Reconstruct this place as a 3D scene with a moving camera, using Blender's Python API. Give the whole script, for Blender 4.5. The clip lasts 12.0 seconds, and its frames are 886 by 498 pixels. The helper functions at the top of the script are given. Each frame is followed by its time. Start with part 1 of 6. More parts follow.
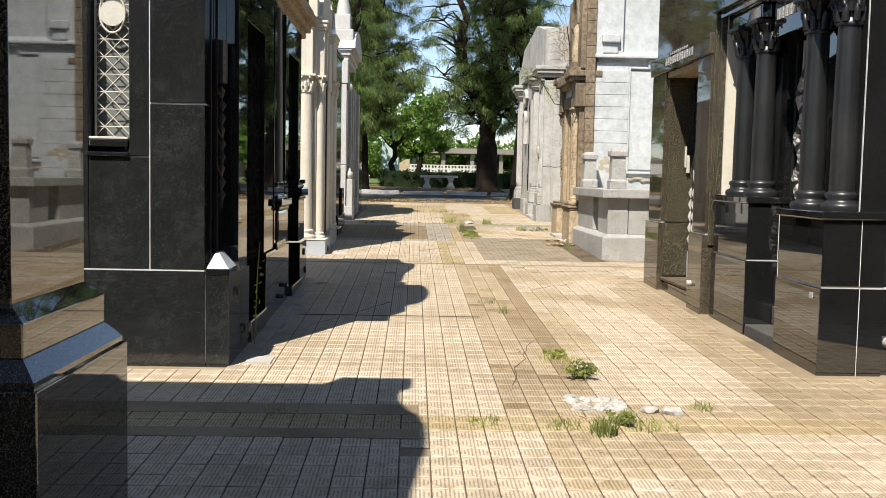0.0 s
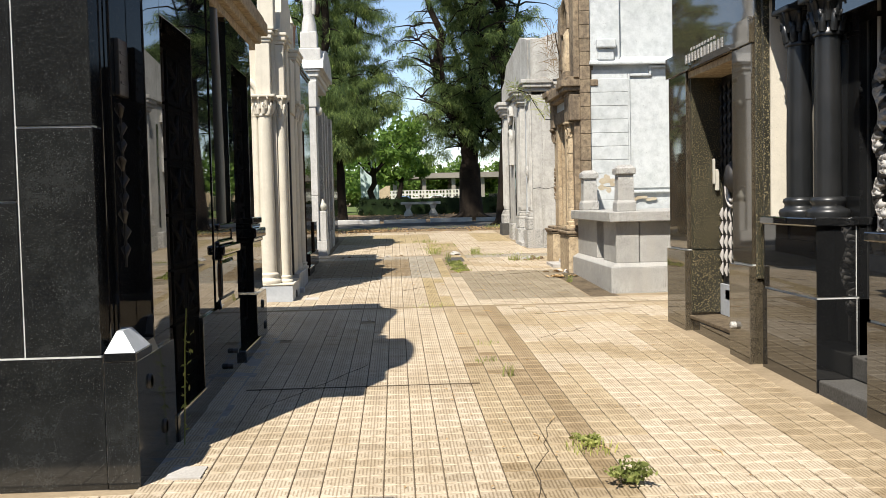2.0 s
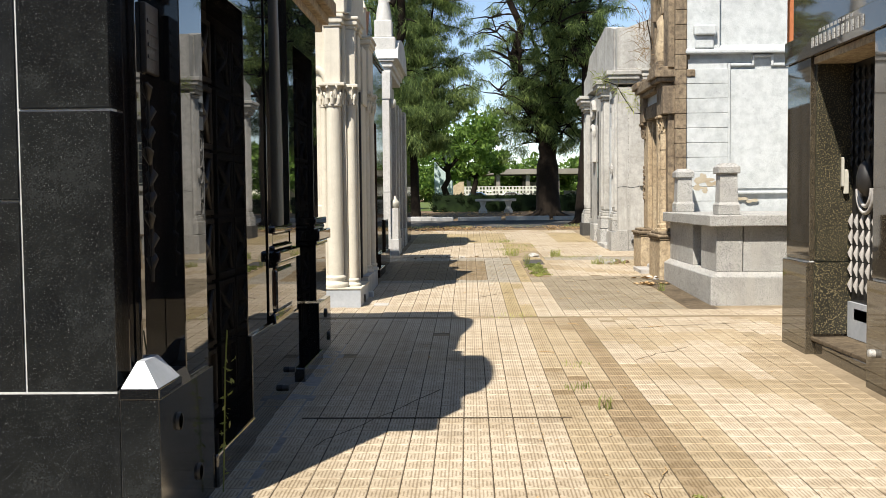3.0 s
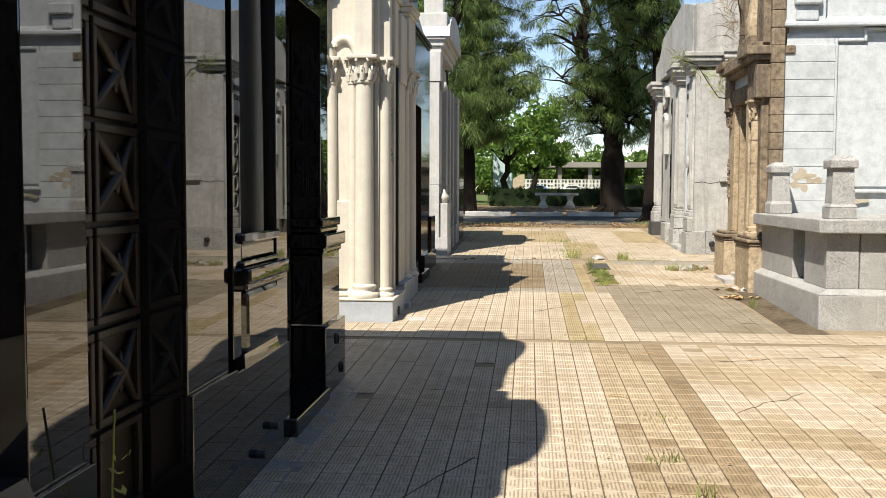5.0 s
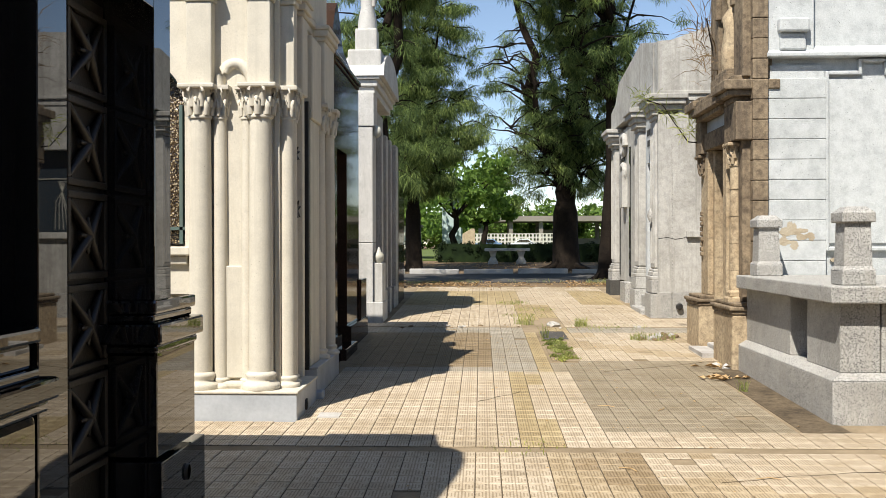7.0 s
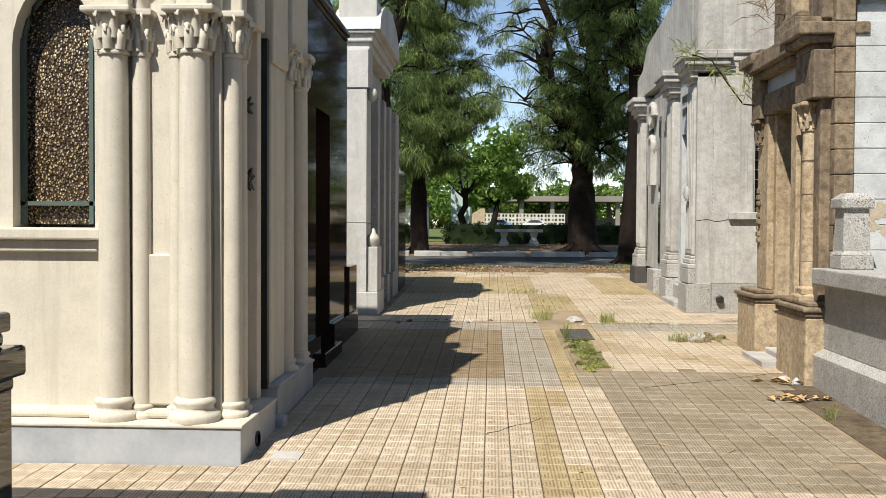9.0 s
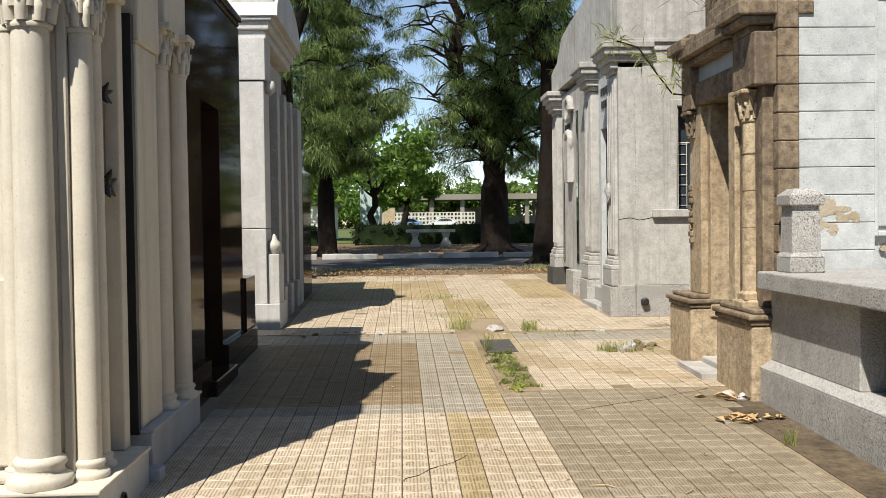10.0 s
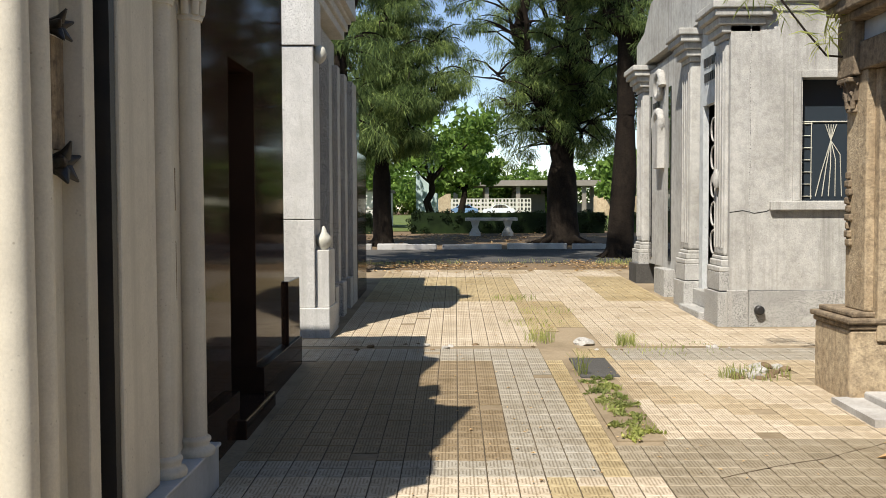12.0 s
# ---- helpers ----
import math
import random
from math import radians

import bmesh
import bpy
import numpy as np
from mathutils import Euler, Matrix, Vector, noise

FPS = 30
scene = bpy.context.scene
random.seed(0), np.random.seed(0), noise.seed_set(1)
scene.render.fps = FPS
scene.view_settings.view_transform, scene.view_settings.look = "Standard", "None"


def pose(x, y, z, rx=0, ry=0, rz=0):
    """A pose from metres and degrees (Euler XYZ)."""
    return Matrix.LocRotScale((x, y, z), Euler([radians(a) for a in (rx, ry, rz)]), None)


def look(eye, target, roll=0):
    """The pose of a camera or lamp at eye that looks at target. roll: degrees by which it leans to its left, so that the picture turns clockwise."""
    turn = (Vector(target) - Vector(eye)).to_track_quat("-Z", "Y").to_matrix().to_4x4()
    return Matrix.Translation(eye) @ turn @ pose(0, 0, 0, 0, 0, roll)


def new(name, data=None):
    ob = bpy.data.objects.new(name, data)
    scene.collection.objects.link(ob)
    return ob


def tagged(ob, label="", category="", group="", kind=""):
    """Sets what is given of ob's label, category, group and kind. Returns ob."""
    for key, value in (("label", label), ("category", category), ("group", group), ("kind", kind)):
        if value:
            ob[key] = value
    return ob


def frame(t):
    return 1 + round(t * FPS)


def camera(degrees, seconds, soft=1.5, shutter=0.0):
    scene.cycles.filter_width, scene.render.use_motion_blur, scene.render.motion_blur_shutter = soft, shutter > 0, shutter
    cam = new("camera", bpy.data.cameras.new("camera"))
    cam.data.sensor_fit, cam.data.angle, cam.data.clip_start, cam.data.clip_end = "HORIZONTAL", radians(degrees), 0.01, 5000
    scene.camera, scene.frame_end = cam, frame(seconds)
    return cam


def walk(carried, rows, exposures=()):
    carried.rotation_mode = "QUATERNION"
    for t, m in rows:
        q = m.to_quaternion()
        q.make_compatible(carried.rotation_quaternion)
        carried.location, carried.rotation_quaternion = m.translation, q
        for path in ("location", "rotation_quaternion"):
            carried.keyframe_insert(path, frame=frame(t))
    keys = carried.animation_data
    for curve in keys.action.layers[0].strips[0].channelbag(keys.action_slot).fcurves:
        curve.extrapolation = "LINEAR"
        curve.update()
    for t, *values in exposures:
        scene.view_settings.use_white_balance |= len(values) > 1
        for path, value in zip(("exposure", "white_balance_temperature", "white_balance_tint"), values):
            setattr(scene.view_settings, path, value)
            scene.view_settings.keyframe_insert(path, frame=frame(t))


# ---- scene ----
cam = camera(49.2, 12.0, 0.75)
METRES, EYE, TILT, LEAN, TURN = 11.3, 1.5, 0.0, 0.0, -1.8
ROWS = [
    (0.0, 0.0, 0.0, 0.0, 0.09, -4.24, -1.17),
    (0.5, 0.0035, 0.0439, 0.0029, -2.19, -3.75, -1.51),
    (1.0, 0.0076, 0.0831, 0.004, -3.78, -3.6, -1.59),
    (1.5, -0.0004, 0.1214, 0.0048, -1.61, -3.42, -0.38),
    (2.0, -0.0012, 0.1611, 0.0046, -1.0, -2.79, 1.29),
    (2.5, -0.0061, 0.2034, 0.0046, 5.3, -3.1, 0.14),
    (3.0, -0.0085, 0.2494, 0.0082, 3.32, -2.97, 0.55),
    (5.0, -0.0081, 0.4103, 0.0112, 6.92, -3.43, -0.21),
    (5.5, -0.0095, 0.4541, 0.0142, 6.89, -2.17, -0.25),
    (6.0, -0.0052, 0.4951, 0.0143, 4.0, 0.26, 0.4),
    (6.5, -0.0068, 0.5375, 0.0139, 5.9, 0.03, -0.21),
    (7.0, -0.0056, 0.583, 0.0164, 4.08, -0.22, 0.12),
    (9.0, -0.0117, 0.755, 0.0184, 4.67, -1.43, -0.31),
    (9.5, -0.0148, 0.7984, 0.0215, -0.33, -1.3, 0.56),
    (10.0, -0.0157, 0.8388, 0.0228, -0.64, -1.51, 0.74),
    (10.5, -0.0242, 0.8812, 0.0226, 0.47, -1.92, -0.61),
    (11.0, -0.0244, 0.9214, 0.023, -1.2, -2.11, -0.29),
    (11.5, -0.0265, 0.9581, 0.0249, 0.23, -2.73, 0.13),
    (12.0, -0.0366, 0.994, 0.0283, 2.52, -2.32, 0.22),
]
walk(cam, [(t, pose(0, 0, EYE, TILT, LEAN, TURN) @ pose(METRES * x, METRES * y, METRES * z, 90 + pitch, roll, yaw)) for t, x, y, z, yaw, pitch, roll in ROWS],
     exposures=[(0.0, 0.80), (3.0, 0.80), (5.3, 0.80), (6.0, 0.74), (7.0, 0.69), (9.0, 0.58), (10.5, 0.58), (12.0, 0.66)])

# exposure and light
scene.view_settings.use_white_balance = True
scene.view_settings.white_balance_temperature = 6900
world = bpy.data.worlds.new("sky")
scene.world = world
world.use_nodes = True
SUN = Vector((0.46, 0.91, -1.42)).normalized()
sky = world.node_tree.nodes.new("ShaderNodeTexSky")
sky.sky_type, sky.sun_disc = "NISHITA", False
sky.sun_elevation = math.asin(-SUN.z)
sky.sun_rotation = math.atan2(-SUN.x, -SUN.y)
sky.air_density, sky.dust_density, sky.ozone_density = 0.8, 0.05, 0.8
world.node_tree.nodes["Background"].inputs["Strength"].default_value = 0.105
world.node_tree.links.new(sky.outputs[0], world.node_tree.nodes["Background"].inputs["Color"])
sun = new("sun", bpy.data.lights.new("sun", "SUN"))
sun.data.energy, sun.data.angle, sun.data.color = 5.0, radians(0.55), (1.0, 0.975, 0.935)
sun.matrix_world = look((0, 0, 30), Vector((0, 0, 30)) + SUN)

# ---- materials ----
def nodes_of(name):
    m = bpy.data.materials.new(name)
    m.use_nodes = True
    return m, m.node_tree.nodes, m.node_tree.links, m.node_tree.nodes["Principled BSDF"]


def ramp(N, stops):
    r = N.new("ShaderNodeValToRGB")
    while len(r.color_ramp.elements) < len(stops):
        r.color_ramp.elements.new(0.5)
    for e, (p, c) in zip(r.color_ramp.elements, stops):
        e.position = p
        e.color = (*c, 1) if len(c) == 3 else c
    return r


def noise_node(N, L, scale, detail=4, rough=0.55, vec=None):
    n = N.new("ShaderNodeTexNoise")
    n.inputs["Scale"].default_value, n.inputs["Detail"].default_value, n.inputs["Roughness"].default_value = scale, detail, rough
    L.new(vec if vec else N.new("ShaderNodeNewGeometry").outputs["Position"], n.inputs["Vector"])
    return n


def mixed(N, L, a, b, fac, mode="MIX"):
    m = N.new("ShaderNodeMix")
    m.data_type, m.blend_type = "RGBA", mode
    for k, v in ((6, a), (7, b), (0, fac)):
        if isinstance(v, (int, float)):
            m.inputs[k].default_value = v
        elif isinstance(v, tuple):
            m.inputs[k].default_value = (*v, 1)
        else:
            L.new(v, m.inputs[k])
    return m.outputs[2]


def surface(name, base, stain, grain=120.0, patch=1.6, rough=0.7, spread=0.12, bump=0.15, speck=None, specks=0.5, rand=0.0, streaks=None, coat=0.0, lo=0.42, hi=0.72, mottle=0.0, pits=0.0):
    """Base colour with stains at metre scale, fine grain, optional mineral specks, vertical streaks and relief."""
    m, N, L, B = nodes_of(name)
    big = noise_node(N, L, patch, 6, 0.62)
    r = ramp(N, [(lo, (0, 0, 0)), (hi, (1, 1, 1))])
    L.new(big.outputs[0], r.inputs[0])
    col = mixed(N, L, base, stain, r.outputs[0])
    fine = noise_node(N, L, grain, 3, 0.6)
    g = ramp(N, [(0.3, (1 - spread,) * 3), (0.7, (1.0, 1.0, 1.0))])
    L.new(fine.outputs[0], g.inputs[0])
    col = mixed(N, L, col, g.outputs[0], 1.0, "MULTIPLY")
    if mottle:
        mo = noise_node(N, L, patch * 6.0, 8, 0.7)
        k = ramp(N, [(0.36, (1 - mottle, 1 - mottle, 1 - mottle * 0.95)), (0.56, (1, 1, 1)), (0.8, (1 + mottle * 0.3,) * 3)])
        L.new(mo.outputs[0], k.inputs[0])
        col = mixed(N, L, col, k.outputs[0], 1.0, "MULTIPLY")
    if pits:
        vo = N.new("ShaderNodeTexVoronoi")
        vo.inputs["Scale"].default_value = 38.0
        vo.inputs["Randomness"].default_value = 1.0
        wob = noise_node(N, L, 9.0, 5, 0.7)
        L.new(N.new("ShaderNodeNewGeometry").outputs["Position"], vo.inputs["Vector"])
        pr = ramp(N, [(0.1, (1, 1, 1)), (0.2, (0, 0, 0))])
        L.new(vo.outputs["Distance"], pr.inputs[0])
        wr = ramp(N, [(0.5, (0, 0, 0)), (0.62, (1, 1, 1))])
        L.new(wob.outputs[0], wr.inputs[0])
        pm = mixed(N, L, pr.outputs[0], wr.outputs[0], 1.0, "MULTIPLY")
        pf = mixed(N, L, (0.0, 0.0, 0.0), pm, pits)
        col = mixed(N, L, col, tuple(c * 0.35 for c in stain), pf)
    if speck:
        v = noise_node(N, L, grain * 1.7, 2, 0.5)
        s = ramp(N, [(specks, (0, 0, 0)), (specks + 0.06, (1, 1, 1))])
        L.new(v.outputs[0], s.inputs[0])
        col = mixed(N, L, col, speck, s.outputs[0])
    if streaks:
        mp = N.new("ShaderNodeMapping")
        mp.inputs["Scale"].default_value = (11, 11, 0.5)
        L.new(N.new("ShaderNodeNewGeometry").outputs["Position"], mp.inputs["Vector"])
        st = noise_node(N, L, 1.0, 6, 0.65, mp.outputs[0])
        s = ramp(N, [(0.5, (0, 0, 0)), (0.75, (1, 1, 1))])
        L.new(st.outputs[0], s.inputs[0])
        col = mixed(N, L, col, streaks, s.outputs[0])
    if rand:
        oi = N.new("ShaderNodeObjectInfo")
        gi = N.new("ShaderNodeNewGeometry")
        ad = N.new("ShaderNodeMath")
        ad.operation = "ADD"
        L.new(oi.outputs["Random"], ad.inputs[0])
        L.new(gi.outputs["Random Per Island"], ad.inputs[1])
        fr = N.new("ShaderNodeMath")
        fr.operation = "FRACT"
        L.new(ad.outputs[0], fr.inputs[0])
        rr = ramp(N, [(0.0, (1 - rand, 1 - rand * 1.05, 1 - rand * 1.15)), (1.0, (1.0, 1.0, 1.0))])
        L.new(fr.outputs[0], rr.inputs[0])
        col = mixed(N, L, col, rr.outputs[0], 1.0, "MULTIPLY")
    L.new(col, B.inputs["Base Color"])
    rv = N.new("ShaderNodeMapRange")
    rv.inputs["To Min"].default_value, rv.inputs["To Max"].default_value = max(rough - 0.08, 0.02), min(rough + 0.1, 1)
    if rough < 0.2:
        rv.inputs["To Min"].default_value, rv.inputs["To Max"].default_value = rough * 0.6, rough * 1.7
    L.new(big.outputs[0], rv.inputs[0])
    L.new(rv.outputs[0], B.inputs["Roughness"])
    if rough < 0.2:
        B.inputs["IOR"].default_value = 1.95
    if rough > 0.65:
        B.inputs["Specular IOR Level"].default_value = 0.12
    B.inputs["Coat Weight"].default_value = coat
    if bump:
        b = N.new("ShaderNodeBump")
        b.inputs["Strength"].default_value, b.inputs["Distance"].default_value = bump, 0.01
        L.new(fine.outputs[0], b.inputs["Height"])
        L.new(b.outputs[0], B.inputs["Normal"])
    return m


def tile_mat(name, base, stain, lo=0.45, hi=0.75, amount=1.0):
    """Ridged cement tile: bars across each tile's length, darker colour in the grooves, dirt in patches."""
    m, N, L, B = nodes_of(name)
    pos = N.new("ShaderNodeNewGeometry")
    big = noise_node(N, L, 0.9, 6, 0.65)
    r = ramp(N, [(lo, (0, 0, 0)), (hi, (amount,) * 3)])
    L.new(big.outputs[0], r.inputs[0])
    col = mixed(N, L, base, stain, r.outputs[0])
    fine = noise_node(N, L, 55, 4, 0.6)
    g = ramp(N, [(0.3, (0.78, 0.76, 0.72)), (0.65, (1, 1, 1))])
    L.new(fine.outputs[0], g.inputs[0])
    col = mixed(N, L, col, g.outputs[0], 1.0, "MULTIPLY")
    wear = noise_node(N, L, 6.0, 5, 0.7)
    gw = ramp(N, [(0.36, (0.56, 0.5, 0.4)), (0.58, (1, 1, 1))])
    L.new(wear.outputs[0], gw.inputs[0])
    col = mixed(N, L, col, gw.outputs[0], 0.3, "MULTIPLY")
    spot = noise_node(N, L, 22.0, 4, 0.75)
    gs = ramp(N, [(0.36, (0.5, 0.45, 0.36)), (0.46, (1, 1, 1))])
    L.new(spot.outputs[0], gs.inputs[0])
    col = mixed(N, L, col, gs.outputs[0], 0.32, "MULTIPLY")
    ad = N.new("ShaderNodeMath")
    ad.operation = "ADD"
    oi = N.new("ShaderNodeObjectInfo")
    L.new(oi.outputs["Random"], ad.inputs[0])
    L.new(pos.outputs["Random Per Island"], ad.inputs[1])
    fr = N.new("ShaderNodeMath")
    fr.operation = "FRACT"
    L.new(ad.outputs[0], fr.inputs[0])
    rr = ramp(N, [(0.0, (0.80, 0.79, 0.77)), (0.08, (0.90, 0.88, 0.85)), (0.4, (0.97, 0.96, 0.94)), (1.0, (1.0, 1.0, 1.0))])
    L.new(fr.outputs[0], rr.inputs[0])
    col = mixed(N, L, col, rr.outputs[0], 1.0, "MULTIPLY")
    # dark grooves along the walk, in a diamond on each tile
    sep = N.new("ShaderNodeSeparateXYZ")
    L.new(pos.outputs["Position"], sep.inputs[0])

    def calc(op, a, b=None):
        n = N.new("ShaderNodeMath")
        n.operation = op
        for k, v in enumerate((a, b)):
            if v is None:
                continue
            if isinstance(v, (int, float)):
                n.inputs[k].default_value = v
            else:
                L.new(v, n.inputs[k])
        return n.outputs[0]

    fu = calc("FRACT", calc("DIVIDE", calc("ADD", sep.outputs["X"], 0.96 + 100 * TILE), TILE))
    fv = calc("FRACT", calc("DIVIDE", calc("ADD", sep.outputs["Y"], 0.4 + 100.5 * TILE), TILE))
    au = calc("ABSOLUTE", calc("MULTIPLY_ADD", fu, 2.0))
    N_au = au.node.inputs[0].links[0].from_node
    N_au.inputs[2].default_value = -1.0
    av = calc("ABSOLUTE", calc("MULTIPLY_ADD", fv, 2.0))
    av.node.inputs[0].links[0].from_node.inputs[2].default_value = -1.0
    bars = calc("GREATER_THAN", calc("SINE", calc("MULTIPLY", fu, 2 * math.pi * 8)), 0.25)
    inside = calc("LESS_THAN", calc("ADD", calc("MULTIPLY", au, 0.8), av), 1.0)
    groove = calc("MULTIPLY", bars, inside)
    mr = N.new("ShaderNodeMapRange")
    mr.inputs["To Min"].default_value, mr.inputs["To Max"].default_value = 1.0, 0.0
    L.new(groove, mr.inputs[0])
    gfac = calc("MULTIPLY", groove, 0.58)
    dark = mixed(N, L, col, (0.36, 0.31, 0.24), 1.0, "MULTIPLY")
    col = mixed(N, L, col, dark, gfac)
    L.new(col, B.inputs["Base Color"])
    B.inputs["Roughness"].default_value = 0.6
    B.inputs["Specular IOR Level"].default_value = 0.16
    b = N.new("ShaderNodeBump")
    b.inputs["Strength"].default_value, b.inputs["Distance"].default_value = 0.8, 0.006
    L.new(mr.outputs[0], b.inputs["Height"])
    b2 = N.new("ShaderNodeBump")
    b2.inputs["Strength"].default_value, b2.inputs["Distance"].default_value = 0.4, 0.006
    L.new(fine.outputs[0], b2.inputs["Height"])
    L.new(b.outputs[0], b2.inputs["Normal"])
    L.new(b2.outputs[0], B.inputs["Normal"])
    return m


def glass_mat(name, tint, rough=0.05):
    m, N, L, B = nodes_of(name)
    B.inputs["Base Color"].default_value = (*tint, 1)
    B.inputs["Roughness"].default_value = rough
    B.inputs["Specular IOR Level"].default_value = 0.7
    return m


def pebbled_glass(name, dark, light):
    """Cast glass whose small uneven pebbles catch the light."""
    m, N, L, B = nodes_of(name)
    v = N.new("ShaderNodeTexVoronoi")
    v.inputs["Scale"].default_value = 62.0
    L.new(N.new("ShaderNodeNewGeometry").outputs["Position"], v.inputs["Vector"])
    r = ramp(N, [(0.12, light), (0.45, dark)])
    L.new(v.outputs["Distance"], r.inputs[0])
    n = noise_node(N, L, 46.0, 3, 0.6)
    k = ramp(N, [(0.4, (0.25, 0.25, 0.25)), (0.6, (1.2, 1.2, 1.2))])
    L.new(n.outputs[0], k.inputs[0])
    L.new(mixed(N, L, r.outputs[0], k.outputs[0], 1.0, "MULTIPLY"), B.inputs["Base Color"])
    B.inputs["Roughness"].default_value = 0.25
    b = N.new("ShaderNodeBump")
    b.inputs["Strength"].default_value, b.inputs["Distance"].default_value = 0.7, 0.01
    b.invert = True
    L.new(v.outputs["Distance"], b.inputs["Height"])
    L.new(b.outputs[0], B.inputs["Normal"])
    return m


def leaf_mat(name, a, b, trans=0.35):
    m, N, L, B = nodes_of(name)
    g = N.new("ShaderNodeNewGeometry")
    r = ramp(N, [(0.0, a), (0.65, tuple(p + 0.35 * (q - p) for p, q in zip(a, b))), (1.0, b)])
    L.new(g.outputs["Random Per Island"], r.inputs[0])
    n = noise_node(N, L, 1.6, 4, 0.6)
    k = ramp(N, [(0.36, (0.55, 0.6, 0.55)), (0.52, (1.0, 1.0, 0.95)), (0.68, (1.6, 1.5, 1.2))])
    L.new(n.outputs[0], k.inputs[0])
    c = mixed(N, L, r.outputs[0], k.outputs[0], 1.0, "MULTIPLY")
    L.new(c, B.inputs["Base Color"])
    B.inputs["Roughness"].default_value = 0.6
    B.inputs["Specular IOR Level"].default_value = 0.15
    t = N.new("ShaderNodeBsdfTranslucent")
    L.new(c, t.inputs[0])
    mx = N.new("ShaderNodeMixShader")
    mx.inputs[0].default_value = trans
    L.new(B.outputs[0], mx.inputs[1])
    L.new(t.outputs[0], mx.inputs[2])
    L.new(mx.outputs[0], N["Material Output"].inputs["Surface"])
    return m


TILE = 0.152
CREAM_TILE = tile_mat("cream_tile", (0.555, 0.475, 0.37), (0.40, 0.325, 0.225))
OCHRE_TILE = tile_mat("ochre_tile", (0.475, 0.388, 0.268), (0.31, 0.24, 0.148), 0.45, 0.72)
GREY_TILE = tile_mat("grey_tile", (0.335, 0.288, 0.215), (0.22, 0.18, 0.12))
ASH_TILE = tile_mat("ash_tile", (0.38, 0.35, 0.295), (0.31, 0.275, 0.215))
BROWN_TILE = tile_mat("brown_tile", (0.29, 0.225, 0.145), (0.21, 0.16, 0.10))
YELLOW_TILE = tile_mat("yellow_tile", (0.45, 0.365, 0.22), (0.32, 0.25, 0.14))
STRIP_TILE = tile_mat("drain_tile", (0.34, 0.26, 0.165), (0.22, 0.165, 0.095))
WORN_TILE = tile_mat("worn_tile", (0.44, 0.358, 0.25), (0.31, 0.243, 0.155), 0.42, 0.72)
BLACK_GRANITE = surface("black_granite", (0.010, 0.0105, 0.011), (0.016, 0.0165, 0.017), 220, 2.0, 0.015, 0.4, 0.0, (0.06, 0.06, 0.06), 0.63)
BLACK_GRANITE.node_tree.nodes["Principled BSDF"].inputs["IOR"].default_value = 2.0
SPECKLED = surface("speckled_granite", (0.024, 0.022, 0.018), (0.04, 0.036, 0.028), 150, 2.0, 0.02, 0.4, 0.0, (0.20, 0.18, 0.135), 0.56)
SPECKLED.node_tree.nodes["Principled BSDF"].inputs["IOR"].default_value = 2.0
BLACK_DUSTY = surface("dusty_black_granite", (0.017, 0.018, 0.018), (0.030, 0.032, 0.031), 120, 2.6, 0.1, 0.4, 0.0, (0.17, 0.17, 0.165), 0.665, mottle=0.3, lo=0.45, hi=0.7)
BLACK_DUSTY.node_tree.nodes["Principled BSDF"].inputs["IOR"].default_value = 1.6
BROWN_GRANITE = surface("brown_granite", (0.062, 0.050, 0.034), (0.095, 0.078, 0.052), 110, 2.2, 0.03, 0.45, 0.0, (0.15, 0.125, 0.085), 0.6, mottle=0.3)
BLACK_SATIN = surface("black_satin_granite", (0.012, 0.013, 0.0135), (0.022, 0.022, 0.022), 160, 2.0, 0.36, 0.3, 0.04, (0.10, 0.10, 0.10), 0.66)
GREEN_GRANITE = surface("green_granite", (0.022, 0.021, 0.014), (0.036, 0.033, 0.02), 54, 3.0, 0.4, 0.5, 0.15, (0.21, 0.175, 0.10), 0.55)
RED_GRANITE = surface("dark_red_granite", (0.034, 0.020, 0.014), (0.052, 0.030, 0.021), 160, 2.0, 0.06, 0.3, 0.0, (0.14, 0.085, 0.06), 0.62)
RED_GRANITE.node_tree.nodes["Principled BSDF"].inputs["IOR"].default_value = 1.22
RED_GRANITE.node_tree.nodes["Principled BSDF"].inputs["Specular IOR Level"].default_value = 0.12
ORANGE = surface("orange_paint", (0.45, 0.16, 0.07), (0.36, 0.13, 0.06), 50, 2, 0.8, 0.1, 0.1, mottle=0.15)
GROUT = surface("dark_grout", (0.085, 0.066, 0.045), (0.16, 0.124, 0.082), 60, 2.5, 0.95, 0.3, 0.3)
PEELED = surface("peeled_plaster", (0.46, 0.40, 0.30), (0.34, 0.27, 0.18), 70, 6, 0.9, 0.2, 0.4)
JOINT = surface("joint_mortar", (0.60, 0.60, 0.58), (0.34, 0.34, 0.32), 60, 5)
CREAM_PAINT = surface("cream_paint", (0.60, 0.555, 0.46), (0.50, 0.455, 0.365), 90, 1.3, 0.7, 0.1, 0.12, streaks=(0.44, 0.405, 0.33), lo=0.5, hi=0.9, mottle=0.09, pits=0.45)
WHITE_WASH = surface("white_wash", (0.535, 0.555, 0.55), (0.40, 0.42, 0.405), 70, 1.3, 0.85, 0.14, 0.4, lo=0.5, hi=0.8, mottle=0.2, pits=0.9)
GREY_RENDER = surface("grey_render", (0.52, 0.505, 0.465), (0.36, 0.345, 0.31), 80, 1.8, 0.9, 0.22, 0.4, streaks=(0.25, 0.24, 0.215), mottle=0.2, pits=0.6)
